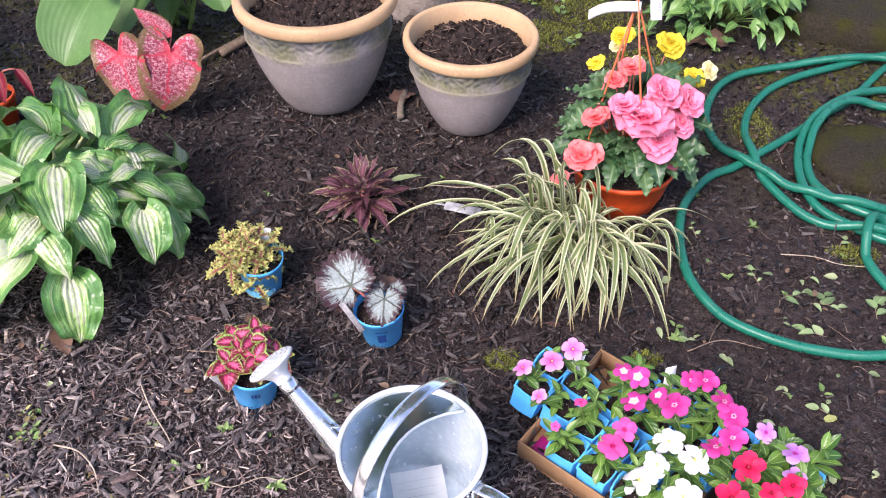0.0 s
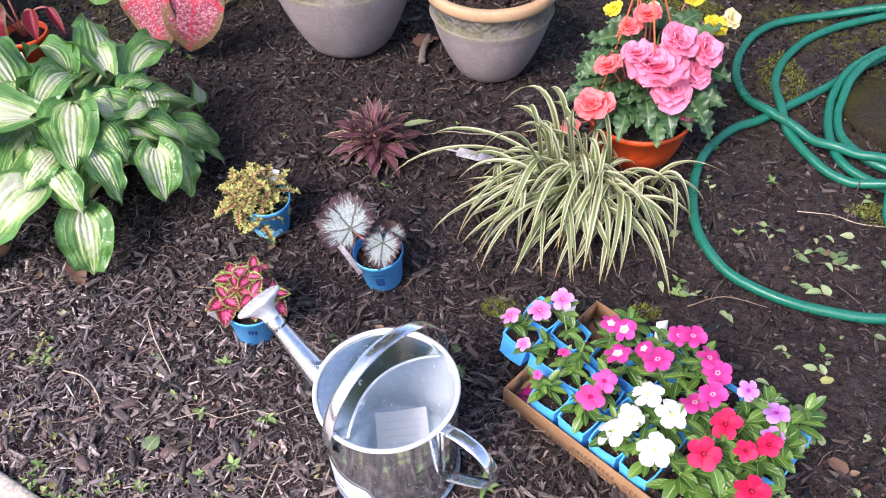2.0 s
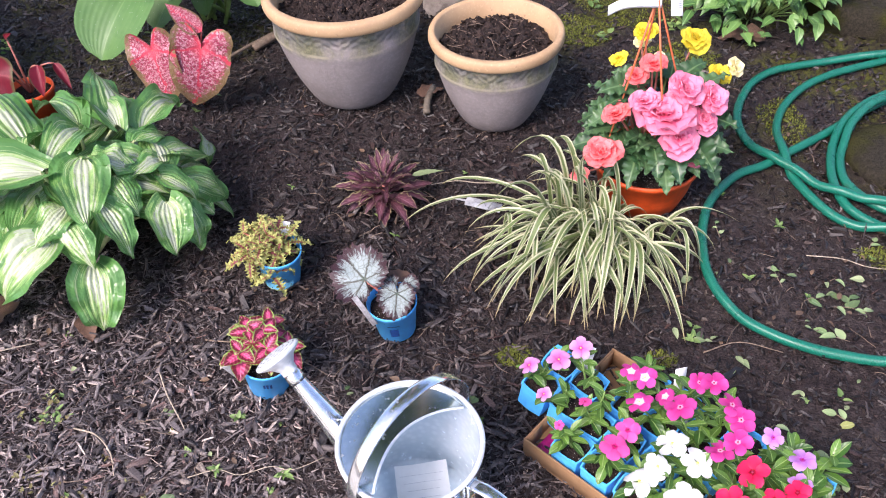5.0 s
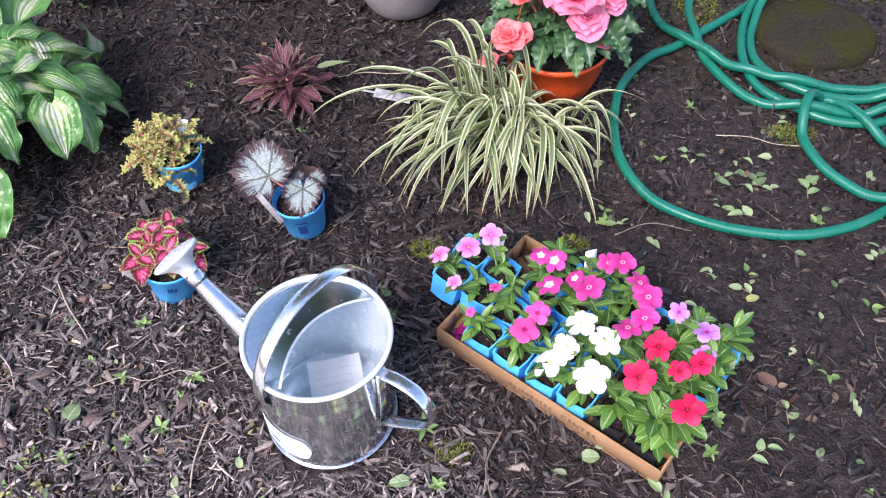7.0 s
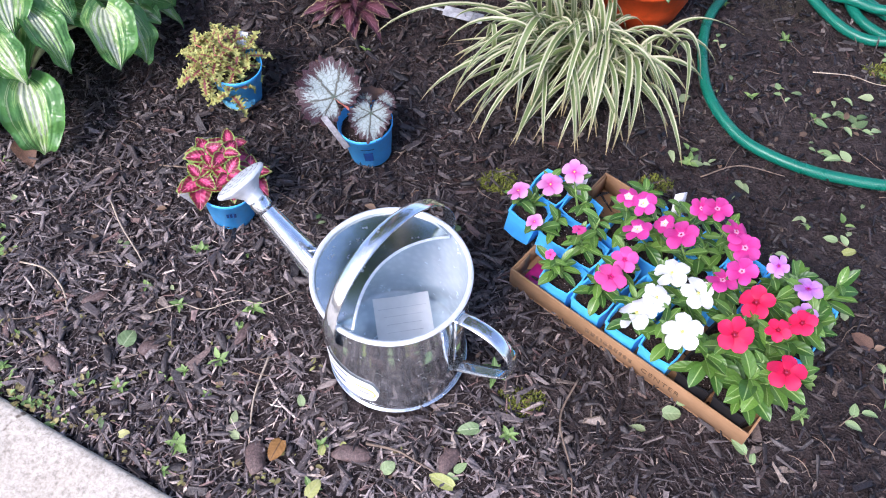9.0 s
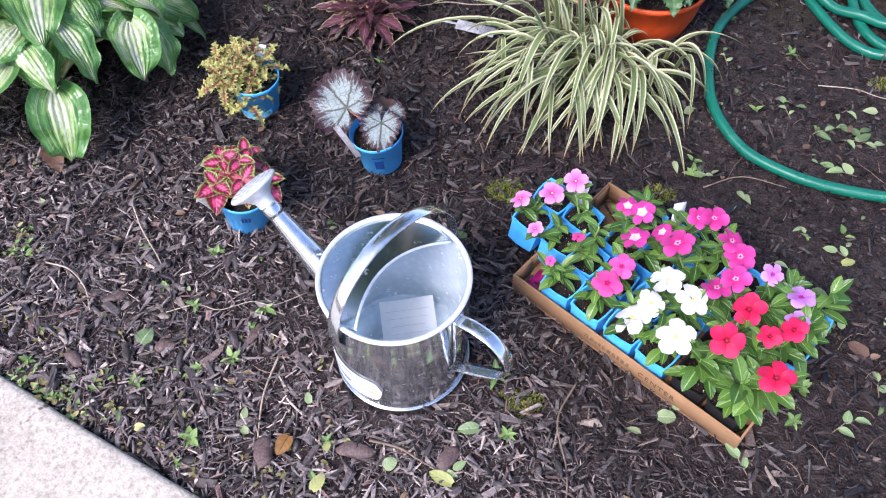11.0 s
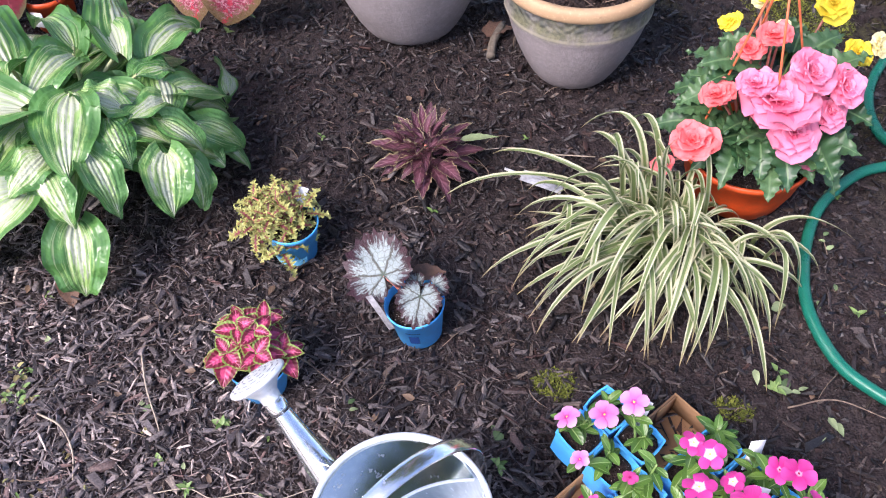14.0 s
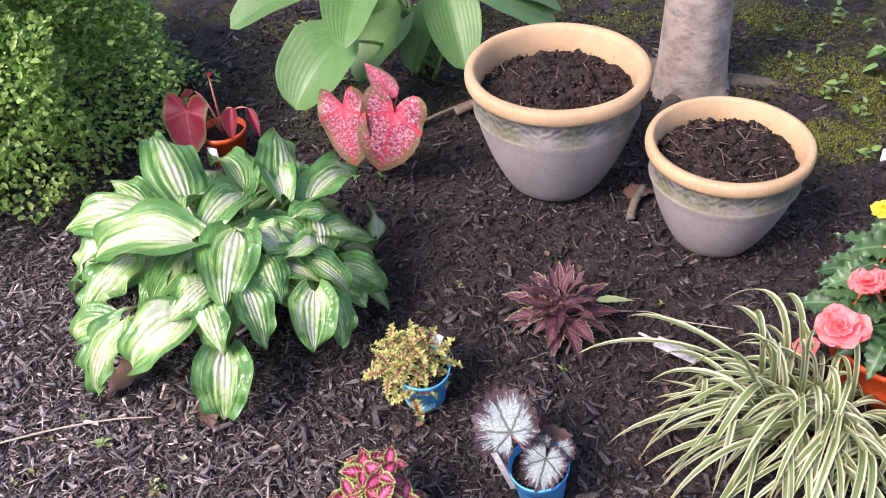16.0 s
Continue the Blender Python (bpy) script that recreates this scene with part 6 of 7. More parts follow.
def silver_begonia():
    t = thing("silver_begonia", "begonia with silver, dark-veined leaves in a blue pot", "potted plant", pose(-0.044, 1.270, 0.0, 3, -3, 0))
    pot = blue_pot(t, 7)
    part("pot_print", band(0.0412, 0.024, 0.050, 266, 288, 0.0446), NAVY, pot, "dark blue printed square")
    part("pot_print", band(0.0452, 0.058, 0.061, 262, 292, 0.0458), NAVY, pot)
    rows = [((-0.050, 0.016, 0.128), (-0.095, 0.062, 0.146), (-0.25, -0.5, 1), 0.124, 0.95), ((0.014, -0.004, 0.112), (0.012, -0.05, 0.088), (0.0, -0.55, 1), 0.078, 0.95),
            ((0.030, 0.022, 0.110), (0.05, 0.01, 0.11), (0.3, -0.4, 1), 0.042, 1.05), ((0.002, 0.020, 0.110), (-0.010, 0.03, 0.112), (-0.1, -0.4, 1), 0.034, 1.05)]
    for k, (b, e, up, s, w) in enumerate(rows):
        q = round_leaf(0.66, 0.50 * w, 0.36, 15, 0.22, 0.16, 0.055, 6, 0.062, 9, 96, seed=k)
        d = (Vector(e) - Vector(b)).normalized()
        c = Vector(b)
        part("leaf", Geo().add(q, aim(c, d, up, s)), REX, t)
        part("stalk", Geo().add(stalk((0, 0, 0.066), c + Vector((0, 0, -0.004)), 0.012, 0.003, 0.002, 6)), RED_STEM, t)
    dry = leaf(1.0, 0.6, 8, 3, 0.6, 0.9, 0.5, 0.6, ruffle=0.05, seed=3)
    part("leaf", Geo().add(dry, aim((-0.012, 0.04, 0.092), (0.8, 0.5, -0.05), s=0.06)), DRY_LEAF, t, "withered brown leaf")
    pot_tag(t, (-0.030, -0.040, 0.060), (-0.42, 0.20, 0.80), 0.074, 0.012, GREY_TAG)


gold_coleus()
pink_coleus()
silver_begonia()

# ---- vinca tray ----
TRAY = pose(0.212, 0.998, 0.0, 0, 0, -37.7)


def cardboard_tray():
    t = thing("cardboard_tray", "shallow brown cardboard tray holding cell packs of vinca", "tray", TRAY)
    L, W, h, k = 0.428, 0.265, 0.046, 0.003
    part("base", Geo().add(slab(0, 0, 0.001, L, W, 0.004, 0.0006)), CARD, t)
    part("side", Geo().add(slab(0, 0, 0.004, L, k, h, 0.0006)), CARD, t)
    part("side", Geo().add(slab(0, W - k, 0.004, L, W, h, 0.0006)), CARD, t)
    part("side", Geo().add(slab(0, k, 0.004, k, W - k, h - 0.001, 0.0006)), CARD, t)
    part("side", Geo().add(slab(L - k, k, 0.004, L, W - k, h - 0.001, 0.0006)), CARD, t)
    for a, b in ((0.003, 0.003), (0.003, W - 0.045)):
        part("corner_flap", Geo().add(slab(a, b, 0.005, a + 0.0025, b + 0.042, h - 0.004, 0.0005)), CARD, t)
    # faded printing along the side: one word can be read, the rest is worn away
    r = random.Random(2)
    x = 0.150
    while x < 0.235:
        w = r.uniform(0.003, 0.007)
        part("print_bar", Geo().add(slab(x, -0.0006, 0.020, x + w, 0.0004, 0.029, 0.0001)), FADED_BROWN, t)
        x += w + 0.0035
    txt = bpy.data.curves.new("print", 'FONT')
    txt.body, txt.size, txt.extrude, txt.space_character = "CENTER", 0.0155, 0.0002, 1.25
    tmp = bpy.data.objects.new("print", txt)
    word = bpy.data.meshes.new_from_object(tmp)
    bpy.data.objects.remove(tmp)
    word.materials.append(BROWN_INK)
    part("print", word, None, t, "faded dark lettering", pose(0.252, -0.0006, 0.019, 90, 0, 0))
    card = part("label_card", Geo().add(slab(0.012, 0.012, 0.0045, 0.05, 0.06, 0.0055, 0.0003)), MAGENTA, None, m=TRAY @ pose(0, 0, 0.0005))
    tagged(card, "magenta printed plant label lying in the tray", "label")


def cell_pack(m, mat, label):
    """Four joined square cells, each a tapered cup with soil."""
    t = thing("cell_pack", label, "cell pack", m, "cell packs in the tray")
    s, h = 0.060, 0.059
    for i in (0, 1):
        for j in (0, 1):
            cx, cy = s * (i + 0.5), s * (j + 0.5)
            v, uv = [], []
            prof = [(0.0255, 0.0), (0.0262, 0.001), (0.0282, h - 0.006), (0.0296, h - 0.005), (0.0298, h), (0.0270, h), (0.0262, h - 0.004), (0.0250, h - 0.014)]
            for q, z in prof:
                for k in range(12):
                    a = 2 * math.pi * (k + 0.5) / 12
                    c, d = math.cos(a), math.sin(a)
                    e = (abs(c) ** 7 + abs(d) ** 7) ** (-1 / 7)
                    v.append((cx + q * c * e, cy + q * d * e, z))
                    uv.append((k, z))
            cell = part("cell", Geo().add((np.array(v), grid_faces(len(prof), 12, True) + [tuple(range(11, -1, -1))], np.array(uv), np.array(uv))), mat, t, smooth=False)
            sv = rough_disc(0.030, h - 0.010, cx * 50 + cy * 9, 12, 4, 0.004, 0.003)
            sv[0][:, 0] = np.clip(sv[0][:, 0], -0.025, 0.025) + cx
            sv[0][:, 1] = np.clip(sv[0][:, 1], -0.025, 0.025) + cy
            part("soil", Geo().add(sv), POTMIX, cell)
    return t


cardboard_tray()
PACKS = [((0.046, 0.006, 0.005), (0, 0, 0), BLUE), ((0.170, 0.006, 0.005), (0, 0, 0), BLUE), ((0.296, 0.006, 0.005), (0, 0, 0), BLACK),
         ((0.072, 0.138, 0.005), (0, 0, 0), BLUE), ((0.196, 0.138, 0.005), (0, 0, 0), BLUE), ((0.314, 0.138, 0.005), (0, 0, 0), BLUE), ((-0.068, 0.054, 0.036), (-3, 9, 3), BLUE)]
for p, a, mt in PACKS:
    lab = "bright blue four-cell plastic seedling pack with soil" if mt is BLUE else "black four-cell plastic seedling pack with soil"
    if p[0] < 0:
        lab = "blue four-cell pack tilted over the tray's edge"
    cell_pack(TRAY @ pose(*p, *a), mt, lab)


def tray_tag(a, b, h, az, label):
    ob = part("plant_tag", Geo().add(slab(-0.011, -0.0006, 0, 0.011, 0.0006, 0.058, 0.0003)), WHITE, None, m=TRAY @ pose(a, b, h, -14, 6, az))
    tagged(ob, label, "plant tag", "plant tags in the tray")


tray_tag(0.005, 0.155, 0.085, 20, "white plastic plant tag standing in a cell pack")
tray_tag(0.190, 0.178, 0.075, 35, "white plastic plant tag among magenta vinca flowers")
tray_tag(0.150, 0.240, 0.060, 60, "white plastic plant tag by the tray's side")


def flower_mesh(mat, seed, petals=5):
    """A flat flower of five broad petals, one unit in radius."""
    g = Geo()
    r = random.Random(seed)
    for k in range(petals):
        q = leaf(1.0, r.uniform(0.76, 0.92), 8, 3, 1.5, 0.55, r.uniform(-0.1, 0.2), r.uniform(0.1, 0.8), ruffle=0.05, waves=1.5, twist=r.uniform(-0.25, 0.25), seed=seed * 9 + k)
        g.add(q, Matrix.Rotation(radians(360 / petals * k + r.uniform(-4, 4)), 4, 'Z') @ pose(0, 0.02, 0.012 * k, 6, 8, 0))
    return g.mesh("flower", mat)


VINCA_LEAVES = meshes("leaf", VINCA_LEAF, [leaf(1.0, w, 8, 3, 1.0, 0.70, 0.28, d, twist=tw, seed=i) for i, (w, d, tw) in enumerate(((0.40, 0.45, 0.2), (0.46, 0.8, -0.2), (0.36, 0.2, 0.0)))])
EYE_MESH = Geo().add(lathe([(1, 0), (0.6, 0.35), (0.001, 0.45)], 8)).mesh("eye", EYE_Y)
EYE_DARK = Geo().add(lathe([(1, 0), (0.6, 0.35), (0.001, 0.45)], 8)).mesh("eye", EYE_D)


def vinca(a, b, z0, h, leaves, petal, blooms, label, seed, size=0.040):
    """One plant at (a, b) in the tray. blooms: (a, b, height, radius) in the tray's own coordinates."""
    t = thing("vinca_plant", label, "flowering plant", TRAY @ pose(a, b, z0), "vinca plants in the tray")
    r = random.Random(seed)
    leaves, size = int(leaves * (1.3 if a < 0.09 else 1.6)), size * (1.05 if a < 0.30 else 1.12)
    tops = [Vector((r.gauss(0, 0.006), r.gauss(0, 0.006), h))]
    for q in blooms:
        tops.append(Vector((q[0] - a, q[1] - b, q[2] - z0 - 0.012)))
    for e in tops:
        part("stem", Geo().add(stalk((0, 0, -0.004), e, 0.004, 0.0022, 0.0013, 6)), STEM, t)
    for k in range(leaves):
        e = tops[k % len(tops)]
        f = 0.25 + 0.75 * ((k // len(tops)) + 1) / max(1, leaves // len(tops))
        f = min(1.0, f)
        p = Vector((e.x * f, e.y * f, e.z * f - 0.003))
        az = k * 97 + seed * 31
        part("leaf", VINCA_LEAVES[k % 3], None, t, m=aim(p, polar(az, -18 + 52 * f + r.uniform(-14, 14)), (0, 0, 1), size * r.uniform(0.75, 1.15) * (1.05 - 0.3 * f)))
    for q in blooms:
        tilt = aim((q[0] - a, q[1] - b, q[2] - z0), (r.uniform(-0.5, 0.5), 1, r.uniform(-0.2, 0.4)), (r.uniform(-0.6, 0.45), r.uniform(-0.75, 0.1), 1), q[3] * r.uniform(1.02, 1.18))
        if petal == "white":
            tilt = tilt @ Matrix.Scale(1.14, 4)
        fl = part("flower", FLOWERS[petal][r.randrange(5)], None, t, m=tilt @ Matrix.Rotation(r.uniform(0, 6), 4, 'Z'))
        part("eye", EYE_MESH if petal in ("white", "hot", "lilac") else EYE_DARK, None, fl, m=pose(0, 0, 0.07) @ Matrix.Scale(0.075, 4))
    return t


FLOWERS = {k: [flower_mesh(m, s) for s in (1, 2, 3, 4, 5)] for k, m in (("lilac", P_LILAC), ("hot", P_HOT), ("pink", P_PINK), ("white", P_WHITE), ("mag", P_MAG), ("lav", P_LAV), ("red", P_RED))}
V = "vinca plant in a cell, "
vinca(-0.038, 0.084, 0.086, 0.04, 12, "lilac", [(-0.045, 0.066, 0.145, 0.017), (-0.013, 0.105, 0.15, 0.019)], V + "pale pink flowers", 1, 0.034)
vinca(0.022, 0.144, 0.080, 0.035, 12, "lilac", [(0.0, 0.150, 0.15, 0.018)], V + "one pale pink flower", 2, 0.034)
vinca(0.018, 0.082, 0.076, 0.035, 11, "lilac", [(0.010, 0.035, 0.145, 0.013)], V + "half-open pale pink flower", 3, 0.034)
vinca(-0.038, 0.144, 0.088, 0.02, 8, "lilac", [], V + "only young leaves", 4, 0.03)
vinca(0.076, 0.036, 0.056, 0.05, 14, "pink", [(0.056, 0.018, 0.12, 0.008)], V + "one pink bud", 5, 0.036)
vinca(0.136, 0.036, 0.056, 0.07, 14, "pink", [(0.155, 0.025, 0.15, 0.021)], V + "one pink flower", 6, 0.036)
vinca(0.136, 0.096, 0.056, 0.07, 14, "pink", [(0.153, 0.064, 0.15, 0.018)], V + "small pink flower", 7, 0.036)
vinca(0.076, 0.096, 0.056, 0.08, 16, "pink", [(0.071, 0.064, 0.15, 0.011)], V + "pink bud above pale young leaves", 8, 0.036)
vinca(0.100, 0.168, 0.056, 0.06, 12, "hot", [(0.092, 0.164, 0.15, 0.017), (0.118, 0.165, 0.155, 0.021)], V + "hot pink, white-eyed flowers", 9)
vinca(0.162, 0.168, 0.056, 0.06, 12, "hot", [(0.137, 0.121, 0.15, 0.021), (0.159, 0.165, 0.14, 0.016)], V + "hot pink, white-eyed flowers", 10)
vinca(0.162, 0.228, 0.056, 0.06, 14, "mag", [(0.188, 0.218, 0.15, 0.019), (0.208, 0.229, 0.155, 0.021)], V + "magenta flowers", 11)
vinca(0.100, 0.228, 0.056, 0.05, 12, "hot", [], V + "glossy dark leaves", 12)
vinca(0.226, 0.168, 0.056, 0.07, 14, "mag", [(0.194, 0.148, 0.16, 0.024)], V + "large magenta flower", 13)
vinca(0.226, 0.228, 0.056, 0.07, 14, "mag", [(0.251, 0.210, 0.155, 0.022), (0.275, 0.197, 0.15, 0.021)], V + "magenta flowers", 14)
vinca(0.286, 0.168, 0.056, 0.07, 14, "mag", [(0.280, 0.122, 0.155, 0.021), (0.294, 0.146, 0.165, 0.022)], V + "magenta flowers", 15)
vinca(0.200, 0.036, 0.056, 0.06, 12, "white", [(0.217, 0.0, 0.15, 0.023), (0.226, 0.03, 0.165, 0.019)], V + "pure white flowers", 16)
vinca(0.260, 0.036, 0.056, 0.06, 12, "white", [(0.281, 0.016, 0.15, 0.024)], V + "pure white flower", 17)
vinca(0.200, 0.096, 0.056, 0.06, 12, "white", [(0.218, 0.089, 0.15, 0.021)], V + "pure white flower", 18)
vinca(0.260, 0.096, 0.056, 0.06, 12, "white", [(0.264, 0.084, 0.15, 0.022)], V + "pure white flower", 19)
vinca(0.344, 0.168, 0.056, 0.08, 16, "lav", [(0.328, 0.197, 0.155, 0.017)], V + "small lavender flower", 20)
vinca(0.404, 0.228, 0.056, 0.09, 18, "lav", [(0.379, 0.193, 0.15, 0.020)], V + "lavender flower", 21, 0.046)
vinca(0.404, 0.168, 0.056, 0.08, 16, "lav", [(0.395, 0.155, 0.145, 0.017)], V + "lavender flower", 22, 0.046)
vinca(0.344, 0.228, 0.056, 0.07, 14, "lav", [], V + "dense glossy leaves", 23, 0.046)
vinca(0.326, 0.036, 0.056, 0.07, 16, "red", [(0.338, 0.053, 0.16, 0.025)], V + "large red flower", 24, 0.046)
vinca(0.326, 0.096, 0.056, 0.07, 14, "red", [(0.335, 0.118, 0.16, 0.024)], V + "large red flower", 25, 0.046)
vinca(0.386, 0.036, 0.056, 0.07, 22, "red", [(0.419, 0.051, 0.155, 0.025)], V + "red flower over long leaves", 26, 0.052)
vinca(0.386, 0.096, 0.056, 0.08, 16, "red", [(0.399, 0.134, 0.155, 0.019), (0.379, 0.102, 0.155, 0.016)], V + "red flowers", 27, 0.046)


# ---- begonia in its hanging basket ----
def frilled_flower(mat, seed, rings=((7, 1.0, -6), (7, 0.86, 12), (6, 0.66, 30), (5, 0.44, 50), (4, 0.28, 68))):
    """A double flower: rings of waved petals that stand steeper towards the middle."""
    g = Geo()
    r = random.Random(seed)
    for n, s, el in rings:
        off = r.uniform(0, 360)
        for k in range(n):
            q = leaf(1.0, r.uniform(0.90, 1.20), 9, 4, 1.3, 0.50, r.uniform(-0.1, 0.3), r.uniform(-0.7, 0.5), ruffle=0.10, waves=2.2, twist=r.uniform(-0.4, 0.4), seed=seed * 31 + k * 7 + n)
            g.add(q, aim((0, 0, 0.02), polar(off + 360 / n * k + r.uniform(-20, 20), el + r.uniform(-14, 14)), (0, 0, 1), s * r.uniform(0.8, 1.12)))
    return g.mesh("flower", mat)


def hanging_basket():
    c = Vector((0.468, 1.708, 0.0))
    t = thing("begonia_basket", "orange plastic hanging basket of pink and yellow begonias on the ground", "hanging basket", pose(*c))
    part("pot", Geo().add(lathe([(0.001, 0.002), (0.080, 0.0), (0.088, 0.006), (0.103, 0.05), (0.113, 0.10), (0.117, 0.101), (0.118, 0.113), (0.114, 0.114), (0.110, 0.10), (0.108, 0.09)], 56)), ORANGE, t, "orange plastic bowl with a rolled rim")
    part("soil", Geo().add(rough_disc(0.11, 0.096, 5, 28, 6, 0.006, 0.01)), POTMIX, t)
    hook = Vector((-0.030, -0.005, 0.505))
    for a in (200, 285, 20, 110):
        p = polar(a, 0) * 0.114 + Vector((0, 0, 0.105))
        part("hanger_wire", Geo().add(tube([p.lerp(hook, s) for s in (0, 0.33, 0.66, 1)], 0.0021, 6)), WIRE, t)
    part("hook", Geo().add(tube(curve_pts([hook, hook + Vector((0, 0, 0.03)), hook + Vector((0.012, 0, 0.05)), hook + Vector((0.026, 0, 0.04)), hook + Vector((0.026, 0, 0.025))], 5), 0.002, 6)), WIRE, t)
    tg = curve_pts([(-0.122, -0.01, 0.470), (-0.097, -0.014, 0.486), (-0.067, -0.016, 0.492), (-0.037, -0.012, 0.490), (-0.022, -0.008, 0.488)], 5)
    part("care_tag", Geo().add(strap(tg, (0, 0.35, 0.94), 0.020, 0.0007)), WHITE, t, "curled white paper tag")
    tag = part("care_tag", Geo().add(slab(-0.011, -0.0006, -0.02, 0.011, 0.0006, 0.03, 0.0003)), WHITE, t, "white tag printed with bars", pose(0.004, -0.025, 0.492, -35, 0, 6))
    for k in range(5):
        part("print_bar", Geo().add(slab(-0.008, -0.0011, -0.006 + k * 0.004, 0.008, -0.0008, -0.0042 + k * 0.004, 0.0001)), GREY_INK, tag)
    r = random.Random(8)
    kinds = meshes("leaf", BEGONIA_LEAF, [leaf(1.0, w, 22, 4, 0.55, 0.9, 0.30, d, 0.12, 0.085, 5, teeth=0.26, nteeth=7.5, twist=0.5 - 0.3 * i, seed=i) for i, (w, d) in enumerate(((0.66, 0.7), (0.58, 0.9), (0.74, 0.5), (0.62, 1.1)))])
    for k in range(82):
        az = k * 137.5
        f = k / 81
        q = 0.105 * math.sqrt(1 - f * 0.85)
        z = 0.162 + 0.130 * f ** 0.8 + r.uniform(-0.012, 0.012)
        p = polar(az, 0) * q + Vector((0.01, 0.01, z))
        if p.y < -0.01 and z > 0.205:
            p.z = z = 0.165 + 0.25 * (z - 0.205)
        part("leaf", kinds[k % 4], None, t, m=aim(p, polar(az + r.uniform(-35, 35), r.uniform(-34, 12) + 20 * f), (0, -0.25, 1), r.uniform(0.066, 0.100)))
        if k % 3 == 0:
            part("stem", Geo().add(stalk((p.x * 0.2, p.y * 0.2, 0.09), p, 0.01, 0.004, 0.0025, 5)), STEM, t)
    fl = {k: [frilled_flower(m, s) for s in (1, 2, 3)] for k, m in (("pink", B_PINK), ("coral", B_CORAL), ("yellow", B_YELLOW), ("cream", B_CREAM))}
    near = [("pink", 0.472, 1.63, 0.279, 0.055), ("pink", 0.516, 1.67, 0.315, 0.038), ("pink", 0.506, 1.61, 0.237, 0.038), ("pink", 0.431, 1.64, 0.303, 0.028), ("pink", 0.575, 1.68, 0.288, 0.034),
            ("pink", 0.562, 1.66, 0.249, 0.028), ("coral", 0.449, 1.71, 0.348, 0.028), ("coral", 0.419, 1.70, 0.324, 0.025), ("coral", 0.381, 1.71, 0.298, 0.018), ("coral", 0.379, 1.65, 0.264, 0.030),
            ("coral", 0.356, 1.60, 0.201, 0.042), ("coral", 0.314, 1.60, 0.140, 0.020), ("pink", 0.545, 1.62, 0.176, 0.021)]
    back = [("yellow", 0.439, 1.80, 0.369, 0.030), ("yellow", 0.548, 1.82, 0.344, 0.037), ("yellow", 0.601, 1.77, 0.289, 0.030), ("cream", 0.636, 1.79, 0.295, 0.026), ("yellow", 0.388, 1.79, 0.311, 0.022),
            ("cream", 0.464, 1.74, 0.348, 0.013), ("cream", 0.443, 1.86, 0.311, 0.022)]
    for k, (kind, x, y, z, s) in enumerate(near + back):
        p = Vector((x, y, z)) - c
        out = Vector((p.x * 0.9, p.y * 0.9 - 0.06, 0.12 + 0.1 * r.random()))
        m = aim(p, (0.2 + r.random() * 0.4, 1.0, 0.3), out, s * (1.24 if kind == "pink" else 1.1 if kind == "coral" else 0.98))
        part("flower", fl[kind][k % 3], None, t, m=m)
        part("stem", Geo().add(stalk(p * 0.35 + Vector((0, 0, 0.06)), p, 0.01, 0.003, 0.002, 5)), RED_STEM, t)


hanging_basket()

# ---- clutter on the bed ----
def twig(pts, r0, r1, mat, label, name="twig"):
    ob = part(name, Geo().add(tube(curve_pts(pts, 6), np.linspace(r0, r1, (len(pts) - 1) * 6 + 1), 7)), mat)
    tagged(ob, label, "twig", "twigs on the mulch")


twig([(-0.60, 0.99, 0.006), (-0.55, 0.975, 0.012), (-0.51, 0.94, 0.012), (-0.49, 0.90, 0.006)], 0.0018, 0.0012, PALE_TWIG, "thin pale curved straw on the mulch")
twig([(-0.485, 1.125, 0.006), (-0.45, 1.07, 0.010), (-0.41, 1.02, 0.010), (-0.395, 1.0, 0.006)], 0.0016, 0.001, PALE_TWIG, "thin pale dry stem on the mulch")
twig([(-1.02, 1.02, 0.006), (-0.92, 1.09, 0.012), (-0.83, 1.145, 0.012), (-0.76, 1.18, 0.006)], 0.0022, 0.0012, PALE_TWIG, "long pale dry stem beside the hosta")
twig([(-0.42, 1.21, 0.006), (-0.33, 1.20, 0.010), (-0.22, 1.17, 0.008), (-0.16, 1.14, 0.006)], 0.0016, 0.001, TWIG, "thin brown twig between the blue pots")
twig([(-0.155, 0.845, 0.006), (-0.165, 0.77, 0.01), (-0.16, 0.70, 0.006)], 0.0018, 0.0012, PALE_TWIG, "short pale straw near the watering can")
twig([(0.32, 0.83, 0.006), (0.29, 0.76, 0.012), (0.305, 0.68, 0.008), (0.30, 0.60, 0.006)], 0.0018, 0.001, TWIG, "thin dark root fibre near the tray")
twig([(-0.36, 0.905, 0.008), (-0.31, 0.92, 0.014), (-0.27, 0.914, 0.012), (-0.22, 0.932, 0.015), (-0.18, 0.93, 0.013), (-0.13, 0.962, 0.008)], 0.0009, 0.0006, PALE_TWIG, "thin dry runner stem across the mulch")
twig([(0.010, 0.708, 0.008), (0.055, 0.698, 0.014), (0.085, 0.683, 0.014), (0.112, 0.672, 0.008)], 0.0020, 0.0012, TWIG, "thin brown twig lying by the watering can")
twig([(0.55, 1.24, 0.006), (0.62, 1.265, 0.012), (0.70, 1.25, 0.006)], 0.0016, 0.0009, TWIG, "thin reddish twig inside the hose loop")
twig([(0.20, 1.735, 0.006), (0.10, 1.722, 0.009), (0.04, 1.728, 0.008), (-0.02, 1.715, 0.005)], 0.0014, 0.0009, PALE_TWIG, "pale dry stem by the lilyturf")
